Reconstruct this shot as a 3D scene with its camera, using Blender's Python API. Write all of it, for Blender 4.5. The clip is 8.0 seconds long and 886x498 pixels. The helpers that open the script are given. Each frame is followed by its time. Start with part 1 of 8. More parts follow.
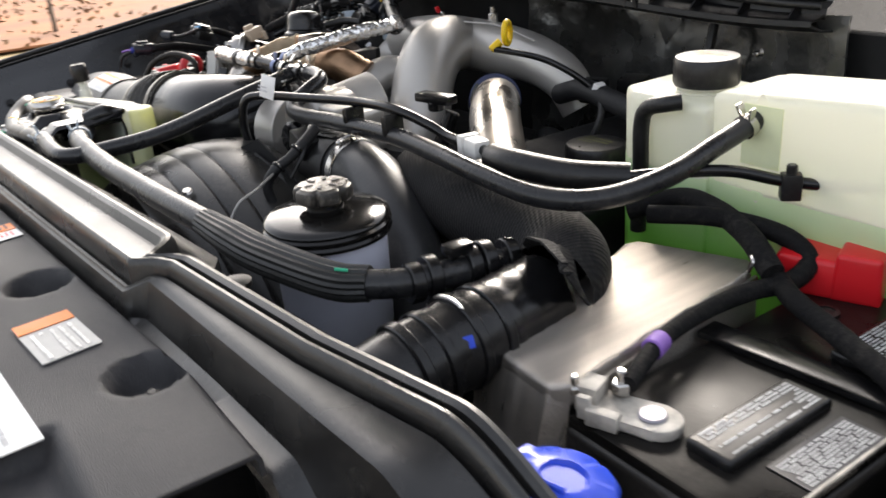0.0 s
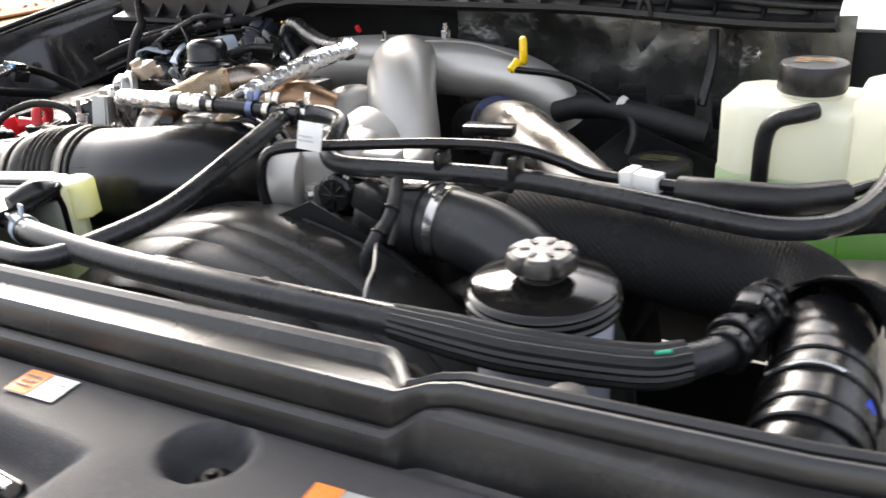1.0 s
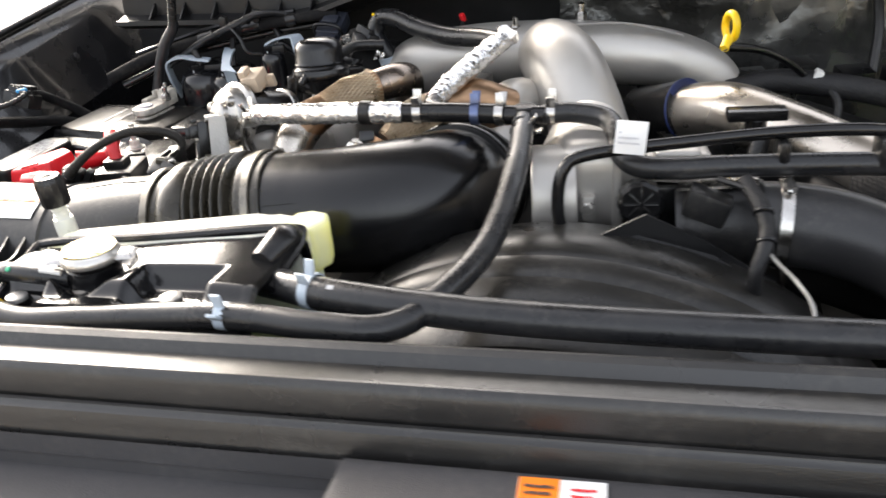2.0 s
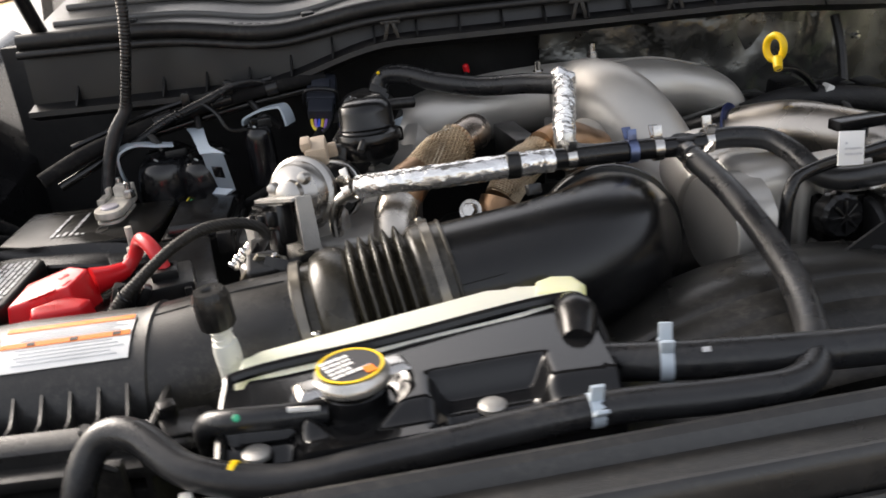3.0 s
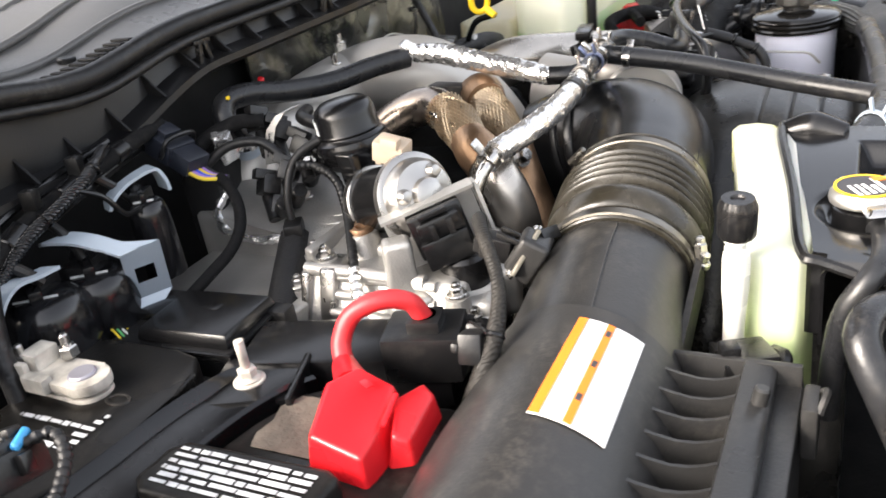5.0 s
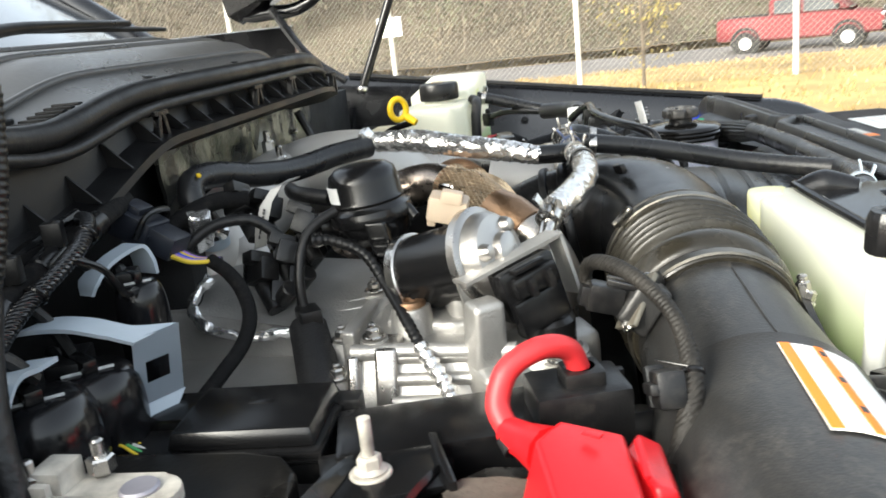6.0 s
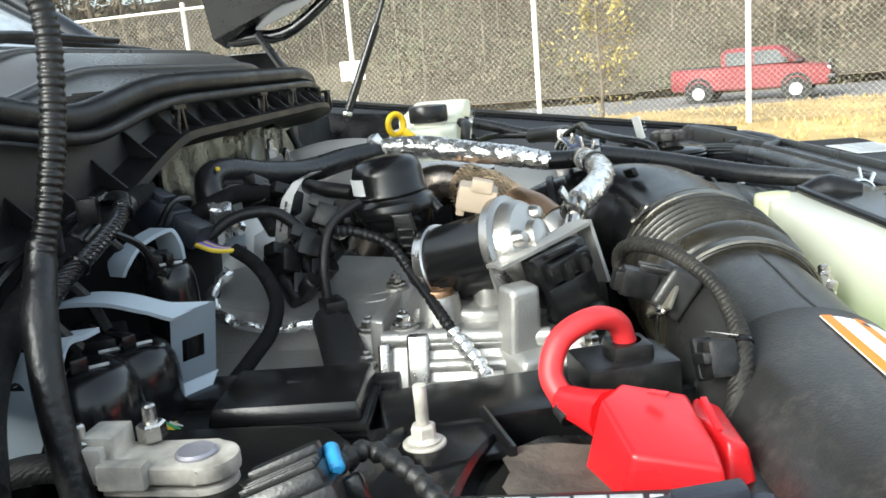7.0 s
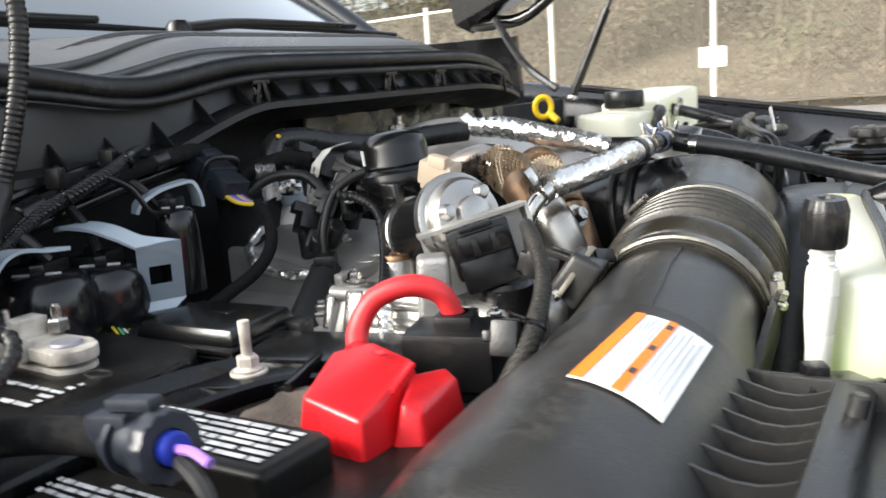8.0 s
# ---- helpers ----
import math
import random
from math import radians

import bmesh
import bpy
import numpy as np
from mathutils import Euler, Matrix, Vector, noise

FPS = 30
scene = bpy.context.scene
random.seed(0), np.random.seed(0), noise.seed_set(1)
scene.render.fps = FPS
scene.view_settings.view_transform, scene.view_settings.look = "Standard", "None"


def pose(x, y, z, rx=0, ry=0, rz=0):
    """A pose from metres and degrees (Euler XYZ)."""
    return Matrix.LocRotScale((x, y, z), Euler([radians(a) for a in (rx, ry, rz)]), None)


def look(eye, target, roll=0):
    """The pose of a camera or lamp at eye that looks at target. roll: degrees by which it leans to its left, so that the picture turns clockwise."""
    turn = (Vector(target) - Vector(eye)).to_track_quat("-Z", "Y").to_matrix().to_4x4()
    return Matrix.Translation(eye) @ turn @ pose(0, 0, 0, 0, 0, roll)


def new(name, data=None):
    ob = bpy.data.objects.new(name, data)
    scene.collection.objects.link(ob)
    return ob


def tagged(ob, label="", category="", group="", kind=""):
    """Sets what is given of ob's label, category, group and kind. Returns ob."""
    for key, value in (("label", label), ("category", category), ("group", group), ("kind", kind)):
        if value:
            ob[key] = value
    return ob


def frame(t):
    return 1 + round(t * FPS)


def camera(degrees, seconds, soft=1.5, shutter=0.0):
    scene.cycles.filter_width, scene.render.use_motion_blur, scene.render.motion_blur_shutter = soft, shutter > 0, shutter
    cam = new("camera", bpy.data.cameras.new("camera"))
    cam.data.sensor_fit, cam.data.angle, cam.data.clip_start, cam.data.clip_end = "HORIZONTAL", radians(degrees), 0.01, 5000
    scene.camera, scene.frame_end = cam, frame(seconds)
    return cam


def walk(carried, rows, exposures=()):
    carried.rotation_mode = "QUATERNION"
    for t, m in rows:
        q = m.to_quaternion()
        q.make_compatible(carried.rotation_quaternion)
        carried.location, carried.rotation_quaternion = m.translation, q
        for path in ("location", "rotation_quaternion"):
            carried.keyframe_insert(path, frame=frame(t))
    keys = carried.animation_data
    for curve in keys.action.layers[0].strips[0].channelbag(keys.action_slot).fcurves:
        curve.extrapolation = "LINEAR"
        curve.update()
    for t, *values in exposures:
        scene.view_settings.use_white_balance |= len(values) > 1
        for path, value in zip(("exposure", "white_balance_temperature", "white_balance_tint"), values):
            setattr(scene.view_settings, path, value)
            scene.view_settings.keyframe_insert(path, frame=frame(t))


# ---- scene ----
cam = camera(55.89, 8.0, soft=1.6, shutter=0.3)
SIZE = 0.87  # metres to one drawing unit, in which all places below are written
# seconds, eye and target in metres, roll in degrees
PATH = [
    (0, (1.09, 0.003, 1.362), (-0.447, 1.005, 0.565), -4.9),
    (0.5, (0.863, -0.096, 1.379), (-0.41, 1.198, 0.539), -4.5),
    (1, (0.638, -0.216, 1.388), (-0.359, 1.304, 0.554), -4.1),
    (1.5, (0.4, -0.306, 1.383), (-0.384, 1.328, 0.537), -5.1),
    (2, (0.13, -0.294, 1.388), (-0.464, 1.401, 0.508), -4.9),
    (2.2, (0.053, -0.297, 1.378), (-0.456, 1.439, 0.526), -5.4),
    (3.3, (-0.46, -0.221, 1.369), (-0.135, 1.597, 0.6), -5.9),
    (3.5, (-0.549, -0.199, 1.366), (-0.046, 1.576, 0.595), -6.2),
    (4, (-0.791, -0.111, 1.381), (0.14, 1.463, 0.57), -7.6),
    (4.2, (-0.843, -0.047, 1.379), (0.231, 1.423, 0.55), -8.2),
    (5.3, (-1.053, 0.312, 1.36), (0.646, 1.008, 0.566), -8.7),
    (5.5, (-1.047, 0.366, 1.336), (0.718, 0.957, 0.605), -7.8),
    (6, (-1.052, 0.502, 1.281), (0.847, 0.84, 0.755), -6.2),
    (6.5, (-1.066, 0.573, 1.25), (0.873, 0.773, 0.803), -5.4),
    (7, (-1.072, 0.56, 1.244), (0.867, 0.792, 0.812), -5.0),
    (7.5, (-1.068, 0.421, 1.229), (0.804, 0.999, 0.826), -4.9),
    (8, (-1.017, 0.241, 1.215), (0.655, 1.264, 0.817), -4.2),
]
walk(cam, [(t, look(eye, target, roll)) for t, eye, target, roll in PATH],
     [(0, 0.29, 6700, 11), (1.0, 0.84, 6650, 11), (2.2, 0.96, 6900, 11), (3.3, -0.08, 6850, 12), (3.5, 0.0, 6850, 12), (4.0, 0.72, 6850, 12), (4.2, 0.8, 6800, 12), (5.3, 0.92, 6750, 11), (6.0, 0.47, 6450, 4), (6.5, 0.24, 6050, 0), (7.0, 0.32, 6050, 0), (7.5, 0.32, 6100, 2), (8, 0.42, 6400, 7)])

# ---- light: hazy daylight from the open front of the bay ----
world = bpy.data.worlds.new("sky")
scene.world = world
world.use_nodes = True
wn = world.node_tree
sky = wn.nodes.new("ShaderNodeTexSky")
sky.sky_type, sky.sun_disc = 'NISHITA', False
sky.sun_elevation, sky.sun_rotation = radians(29), radians(309)
sky.air_density, sky.dust_density, sky.ozone_density = 1.0, 5.0, 1.0
haze = wn.nodes.new("ShaderNodeHueSaturation")
haze.inputs["Saturation"].default_value = 0.4
wn.links.new(sky.outputs[0], haze.inputs["Color"])
wn.links.new(haze.outputs[0], wn.nodes["Background"].inputs[0])
wn.nodes["Background"].inputs[1].default_value = 0.42
sun_data = bpy.data.lights.new("sun", 'SUN')
sun_data.energy, sun_data.angle, sun_data.color = 1.9, radians(22), (1.0, 0.93, 0.84)
sun = new("sun", sun_data)
SUN_AZ, SUN_EL = radians(309), radians(29)
sun_dir = Vector((math.sin(SUN_AZ) * math.cos(SUN_EL), math.cos(SUN_AZ) * math.cos(SUN_EL), math.sin(SUN_EL)))
sun.matrix_world = look(sun_dir * 30, (0, 0, 0))


# ---- materials ----
def mat(name, color, rough=0.5, metal=0.0, var=0.25, scale=18.0, bump=0.15, fine=260.0, spec=0.42, rvar=0.12, stretch=(1, 1, 1), coat=0.0, island=0.0, dust=0.0):
    """Principled surface with two scales of variation in colour, gloss and relief, in metres."""
    m = bpy.data.materials.new(name)
    m.use_nodes = True
    n, l = m.node_tree.nodes, m.node_tree.links
    p = n["Principled BSDF"]
    tc = n.new("ShaderNodeTexCoord")
    mp = n.new("ShaderNodeMapping")
    mp.inputs["Scale"].default_value = stretch
    l.new(tc.outputs["Object"], mp.inputs[0])
    big, small = n.new("ShaderNodeTexNoise"), n.new("ShaderNodeTexNoise")
    big.inputs["Scale"].default_value, big.inputs["Detail"].default_value = scale, 5
    small.inputs["Scale"].default_value, small.inputs["Detail"].default_value = fine, 3
    l.new(mp.outputs[0], big.inputs[0]), l.new(mp.outputs[0], small.inputs[0])
    ramp = n.new("ShaderNodeMapRange")
    ramp.inputs["From Min"].default_value, ramp.inputs["From Max"].default_value = 0.3, 0.7
    ramp.inputs["To Min"].default_value, ramp.inputs["To Max"].default_value = 1 - var, 1 + var
    l.new(big.outputs["Fac"], ramp.inputs["Value"])
    mul = n.new("ShaderNodeVectorMath")
    mul.operation = 'SCALE'
    mul.inputs[0].default_value = color[:3]
    l.new(ramp.outputs[0], mul.inputs["Scale"])
    last = mul.outputs[0]
    if island:
        geo, isl, mul2 = n.new("ShaderNodeNewGeometry"), n.new("ShaderNodeMapRange"), n.new("ShaderNodeVectorMath")
        isl.inputs["To Min"].default_value, isl.inputs["To Max"].default_value = 1 - island, 1 + island
        l.new(geo.outputs["Random Per Island"], isl.inputs["Value"])
        mul2.operation = 'SCALE'
        l.new(last, mul2.inputs[0]), l.new(isl.outputs[0], mul2.inputs["Scale"])
        last = mul2.outputs[0]
    if dust:
        # settled dust and dried splashes: pale specks inside cloudy patches
        patch, speck, mr1, mr2, both, mix = n.new("ShaderNodeTexNoise"), n.new("ShaderNodeTexNoise"), n.new("ShaderNodeMapRange"), n.new("ShaderNodeMapRange"), n.new("ShaderNodeMath"), n.new("ShaderNodeMix")
        patch.inputs["Scale"].default_value, patch.inputs["Detail"].default_value = 16, 6
        speck.inputs["Scale"].default_value, speck.inputs["Detail"].default_value = 140, 8
        speck.inputs["Roughness"].default_value = 0.75
        l.new(tc.outputs["Object"], patch.inputs[0]), l.new(tc.outputs["Object"], speck.inputs[0])
        mr1.inputs["From Min"].default_value, mr1.inputs["From Max"].default_value = 0.42, 0.68
        mr2.inputs["From Min"].default_value, mr2.inputs["From Max"].default_value = 0.46, 0.72
        mr1.inputs["To Max"].default_value = 0.65 * dust
        both.operation = 'MULTIPLY'
        l.new(patch.outputs["Fac"], mr1.inputs["Value"]), l.new(speck.outputs["Fac"], mr2.inputs["Value"])
        l.new(mr1.outputs[0], both.inputs[0]), l.new(mr2.outputs[0], both.inputs[1])
        mix.data_type = 'RGBA'
        l.new(both.outputs[0], mix.inputs[0]), l.new(last, mix.inputs[6])
        mix.inputs[7].default_value = (0.3, 0.27, 0.23, 1)
        last = mix.outputs[2]
    l.new(last, p.inputs["Base Color"])
    rr = n.new("ShaderNodeMapRange")
    rr.inputs["From Min"].default_value, rr.inputs["From Max"].default_value = 0.3, 0.7
    rr.inputs["To Min"].default_value, rr.inputs["To Max"].default_value = max(0.03, rough - rvar), min(1, rough + rvar)
    l.new(big.outputs["Fac"], rr.inputs["Value"])
    l.new(rr.outputs[0], p.inputs["Roughness"])
    p.inputs["Metallic"].default_value = metal
    p.inputs["Specular IOR Level"].default_value = spec
    p.inputs["Coat Weight"].default_value = coat
    p.inputs["Coat Roughness"].default_value = 0.08
    if bump:
        b = n.new("ShaderNodeBump")
        b.inputs["Strength"].default_value, b.inputs["Distance"].default_value = bump, 0.002
        l.new(small.outputs["Fac"], b.inputs["Height"])
        l.new(b.outputs[0], p.inputs["Normal"])
    return m


def waved(m, scale, strength, kind='BANDS', direction='X', distort=0.5, dist=0.003):
    """Adds woven or brushed relief to a material."""
    n, l = m.node_tree.nodes, m.node_tree.links
    tc, w, b = n.new("ShaderNodeTexCoord"), n.new("ShaderNodeTexWave"), n.new("ShaderNodeBump")
    w.wave_type, w.bands_direction = kind, direction
    w.inputs["Scale"].default_value, w.inputs["Distortion"].default_value = scale, distort
    l.new(tc.outputs["Object"], w.inputs[0])
    b.inputs["Strength"].default_value, b.inputs["Distance"].default_value = strength, dist
    l.new(w.outputs["Fac"], b.inputs["Height"])
    p = n["Principled BSDF"]
    if p.inputs["Normal"].links:
        l.new(p.inputs["Normal"].links[0].from_socket, b.inputs["Normal"])
    l.new(b.outputs[0], p.inputs["Normal"])
    return m


DUSTY = mat("dusty_grey_black_plastic", (0.024, 0.0235, 0.023), 0.36, bump=0.15, fine=600, scale=6, var=0.3, dust=0.28)
BELLOWS = mat("dusty_brown_rubber", (0.02, 0.0175, 0.0125), 0.27, bump=0.1, fine=400, scale=14, var=0.4, dust=0.3)
PLASTIC = mat("black_plastic", (0.007, 0.007, 0.0075), 0.34, bump=0.12, fine=700, scale=9, dust=0.2)
SATIN = mat("satin_black_plastic", (0.006, 0.006, 0.0065), 0.24, bump=0.05, fine=500, scale=7, rvar=0.08, dust=0.09)
GREYCOVER = mat("grey_black_plastic", (0.042, 0.0415, 0.044), 0.6, spec=0.3, bump=0.3, fine=900, scale=8, var=0.15, dust=0.16)
RUBBER = mat("black_rubber", (0.007, 0.007, 0.0075), 0.42, bump=0.15, fine=400, scale=25, dust=0.2)
HOSE = mat("grey_black_hose", (0.014, 0.0145, 0.016), 0.3, bump=0.12, fine=420, scale=30, dust=0.2)
DARK = mat("rough_near_black", (0.004, 0.004, 0.0045), 0.7, bump=0.3, fine=120)
FABRIC = waved(waved(mat("woven_sleeve", (0.01, 0.01, 0.0105), 0.8, spec=0.25, bump=0.3, fine=300, dust=0.15), 80, 0.28, direction='DIAGONAL', distort=1.2), 80, 0.28, direction='X', distort=1.2)
TAPE = waved(mat("cloth_tape", (0.01, 0.01, 0.011), 0.6, bump=0.3, fine=300, dust=0.15), 170, 0.18, direction='DIAGONAL', distort=6)
ALU = mat("cast_aluminium", (0.46, 0.448, 0.426), 0.48, 0.75, var=0.16, bump=0.3, fine=420, scale=22)
ALUPIPE = mat("aluminium_pipe", (0.5, 0.478, 0.445), 0.42, 0.62, var=0.1, bump=0.12, fine=600, scale=12)
MACHINED = mat("machined_aluminium", (0.4, 0.385, 0.365), 0.3, 0.95, var=0.1, bump=0.1, fine=500, scale=25)
STEEL = mat("bright_steel", (0.56, 0.54, 0.51), 0.25, 1.0, var=0.12, bump=0.1, scale=40)
WARMPIPE = mat("bare_steel_pipe", (0.48, 0.44, 0.39), 0.3, 0.95, var=0.2, bump=0.1, scale=14)
BANDSTEEL = mat("dull_band_steel", (0.2, 0.185, 0.16), 0.36, 1.0, var=0.2, bump=0.1, scale=40)
BRONZE = mat("heat_tinted_steel", (0.32, 0.2, 0.12), 0.36, 0.95, var=0.4, bump=0.2, scale=26)
BRAID = waved(mat("braided_steel", (0.42, 0.32, 0.22), 0.38, 0.95, var=0.3, bump=0.2), 150, 1.0, direction='DIAGONAL', distort=0.3)
FOIL = mat("crinkled_foil", (0.84, 0.83, 0.815), 0.22, 0.9, var=0.05, bump=0.4, fine=220, scale=60, rvar=0.08)
FELT = mat("brushed_heat_shield", (0.5, 0.46, 0.41), 0.38, 0.75, var=0.28, bump=0.6, fine=420, stretch=(5, 0.5, 1), scale=9)
SUPPORT = mat("support_plastic", (0.015, 0.0145, 0.014), 0.3, spec=0.6, bump=0.15, fine=800, rvar=0.12, scale=8, var=0.2, dust=0.2)
# faded cowl grey, lifted further in place of the sky's reflection
COWLP = mat("faded_sheen_cowl_plastic", (0.095, 0.094, 0.093), 0.33, spec=0.5, bump=0.2, fine=700, scale=5, var=0.15, dust=0.2)
CLOTH = mat("matt_cloth_tape", (0.006, 0.006, 0.0065), 0.85, bump=0.5, fine=220, scale=30, spec=0.2, dust=0.15)
DUCTHOSE = mat("dusty_grey_hose", (0.028, 0.028, 0.029), 0.36, bump=0.1, fine=400, scale=10, var=0.3, dust=0.2)
RED = mat("red_plastic", (0.62, 0.012, 0.018), 0.3, var=0.08, bump=0.04, scale=12, rvar=0.06)
REDHOSE = mat("red_cable", (0.6, 0.03, 0.035), 0.42, var=0.1, bump=0.1)
BLUE = mat("blue_plastic", (0.02, 0.07, 0.62), 0.38, var=0.08, bump=0.05)
YELLOW = mat("yellow_plastic", (0.75, 0.5, 0.01), 0.35, var=0.06, bump=0.04)
CLIPGREY = mat("pale_blue_grey_plastic", (0.4, 0.46, 0.52), 0.5, var=0.08, bump=0.05)
WHITE = mat("white_plastic", (0.74, 0.73, 0.7), 0.45, var=0.08, bump=0.05)
CREAM = mat("dusty_white_plastic", (0.45, 0.42, 0.37), 0.5, var=0.5, bump=0.1, scale=50)
PAPER = mat("white_label_paper", (0.8, 0.8, 0.79), 0.5, var=0.05, bump=0.02)
ORANGE = mat("orange_print", (0.8, 0.2, 0.015), 0.5, var=0.06, bump=0.02)
GREYPAPER = mat("grey_label_paper", (0.36, 0.36, 0.35), 0.4, var=0.15, bump=0.02, scale=60)
INK = mat("dark_print", (0.04, 0.04, 0.045), 0.55, var=0.1, bump=0.0)
GREYINK = mat("pale_grey_print", (0.5, 0.51, 0.52), 0.55, var=0.3, bump=0.0, scale=120)
TAN = mat("tan_plastic", (0.5, 0.4, 0.3), 0.5, var=0.12, bump=0.06)
PURPLE = mat("purple_tape", (0.28, 0.14, 0.5), 0.5, var=0.1)
GREEN = mat("green_plastic", (0.03, 0.4, 0.22), 0.5)
BLUEGREY = mat("dark_blue_grey_plastic", (0.018, 0.021, 0.03), 0.4, bump=0.1, fine=500, dust=0.15)
BATTERY = mat("dusty_battery_plastic", (0.012, 0.011, 0.01), 0.42, var=0.5, bump=0.12, scale=10, rvar=0.15, dust=0.6)
BATTERYLID = mat("glossy_battery_lid", (0.007, 0.0065, 0.006), 0.3, var=0.4, bump=0.06, scale=10, rvar=0.12, spec=0.2, dust=0.1)
PAINT = mat("black_car_paint", (0.006, 0.006, 0.007), 0.25, var=0.1, bump=0.0, coat=1.0)
LAVENDER = mat("milky_lavender_plastic", (0.7, 0.72, 0.84), 0.4, var=0.06, bump=0.04)
PALECOOLANT = mat("pale_green_coolant", (0.45, 0.7, 0.25), 0.25, var=0.1, bump=0.0)
BROWNGASKET = mat("rusty_copper", (0.28, 0.17, 0.1), 0.45, 0.8)
INSULATION = mat("aluminised_insulation", (0.13, 0.13, 0.125), 0.25, 0.75, var=0.4, bump=0.9, fine=45, scale=14)
WIRE_Y = mat("yellow_wire", (0.75, 0.55, 0.05), 0.45, bump=0)
WIRE_B = mat("blue_wire", (0.05, 0.1, 0.6), 0.45, bump=0)
WIRE_P = mat("violet_wire", (0.35, 0.2, 0.6), 0.45, bump=0)
WIRE_G = mat("green_wire", (0.1, 0.4, 0.15), 0.45, bump=0)


def milky(name, tint, clear, deep=None, z0=0.0, z1=1.0, passed=None):
    """Thin translucent tank plastic: part lets light through, part scatters it. passed: tint of the light let through. deep: tint where the fluid behind it is deepest, at height z0."""
    m = bpy.data.materials.new(name)
    m.use_nodes = True
    n, l = m.node_tree.nodes, m.node_tree.links
    p, out = n["Principled BSDF"], n["Material Output"]
    p.inputs["Base Color"].default_value, p.inputs["Roughness"].default_value = (*tint, 1), 0.35
    tr, tp, a, b = n.new("ShaderNodeBsdfTranslucent"), n.new("ShaderNodeBsdfTransparent"), n.new("ShaderNodeMixShader"), n.new("ShaderNodeMixShader")
    tr.inputs[0].default_value = (*(passed or tint), 1)
    tp.inputs[0].default_value = (*[0.5 + 0.5 * c for c in tint], 1)
    a.inputs[0].default_value, b.inputs[0].default_value = 0.4, clear
    l.new(p.outputs[0], a.inputs[1]), l.new(tr.outputs[0], a.inputs[2])
    l.new(a.outputs[0], b.inputs[1]), l.new(tp.outputs[0], b.inputs[2])
    noise_t, tc, bp = n.new("ShaderNodeTexNoise"), n.new("ShaderNodeTexCoord"), n.new("ShaderNodeBump")
    noise_t.inputs["Scale"].default_value = 30
    l.new(tc.outputs["Object"], noise_t.inputs[0]), l.new(noise_t.outputs[0], bp.inputs["Height"])
    bp.inputs["Strength"].default_value = 0.15
    l.new(bp.outputs[0], p.inputs["Normal"])
    l.new(b.outputs[0], out.inputs[0])
    if deep:
        sep, mr, mx = n.new("ShaderNodeSeparateXYZ"), n.new("ShaderNodeMapRange"), n.new("ShaderNodeMix")
        l.new(tc.outputs["Object"], sep.inputs[0]), l.new(sep.outputs[2], mr.inputs["Value"])
        mr.inputs["From Min"].default_value, mr.inputs["From Max"].default_value = z0, z1
        mx.data_type = 'RGBA'
        mx.inputs[6].default_value, mx.inputs[7].default_value = (*deep, 1), (*tint, 1)
        l.new(mr.outputs[0], mx.inputs[0]), l.new(mx.outputs[2], p.inputs["Base Color"])
        if not passed:
            l.new(mx.outputs[2], tr.inputs[0])
    return m


MILK = milky("milky_tank_plastic", (0.97, 0.96, 0.86), 0.12)
MILKGREEN = milky("milky_plastic_over_green_fluid", (0.86, 0.95, 0.72), 0.05, (0.36, 0.84, 0.16), 0.07, 0.165)
MILKYELLOW = milky("yellowed_tank_plastic", (0.95, 0.95, 0.89), 0.14, (0.8, 0.9, 0.45), 0.06, 0.17, (0.97, 0.97, 0.78))
TIPYELLOW = milky("thin_yellowed_plastic", (0.95, 0.95, 0.8), 0.1, passed=(0.95, 0.95, 0.15))
GLASS = mat("windshield_glass", (0.02, 0.03, 0.03), 0.05, var=0, bump=0.0, spec=1.0, rvar=0.01, coat=1.0)
GLASS.node_tree.nodes["Principled BSDF"].inputs["IOR"].default_value = 1.9

# ---- geometry helpers ----
ORIGIN = {}


def finish(name, bm, material, origin, parent, label, angle=40):
    bmesh.ops.translate(bm, verts=bm.verts, vec=-origin)
    bmesh.ops.scale(bm, verts=bm.verts, vec=(SIZE, SIZE, SIZE))
    bmesh.ops.recalc_face_normals(bm, faces=bm.faces)
    me = bpy.data.meshes.new(name)
    bm.to_mesh(me)
    bm.free()
    me.materials.append(material)
    me.shade_smooth()
    me.set_sharp_from_angle(angle=radians(angle))
    ob = new(name, me)
    if parent is None:
        ob.location = origin * SIZE
    else:
        ob.parent = parent
    ORIGIN[ob] = origin
    return tagged(ob, label)


def part(name, bm, material, parent, label="", angle=40):
    """One mesh as a part of a thing or of a part; built in the world's metres."""
    return finish(name, bm, material, ORIGIN[parent], parent, label, angle)


def root(name, at, label, category, group="", kind=""):
    ob = new(name)
    ob.empty_display_size = 0.02
    ob.location = Vector(at) * SIZE
    ORIGIN[ob] = Vector(at)
    return tagged(ob, label, category, group, kind)


def solid(name, bm, material, label, category, group="", kind="", angle=40):
    """A thing of one mesh; its origin is the middle of its base."""
    co = [v.co for v in bm.verts]
    o = Vector(((min(c.x for c in co) + max(c.x for c in co)) / 2, (min(c.y for c in co) + max(c.y for c in co)) / 2, min(c.z for c in co)))
    return tagged(finish(name, bm, material, o, None, "", angle), label, category, group, kind)


def merge(*bms):
    out = bms[0]
    for b in bms[1:]:
        me = bpy.data.meshes.new("tmp")
        b.to_mesh(me)
        b.free()
        out.from_mesh(me)
        bpy.data.meshes.remove(me)
    return out


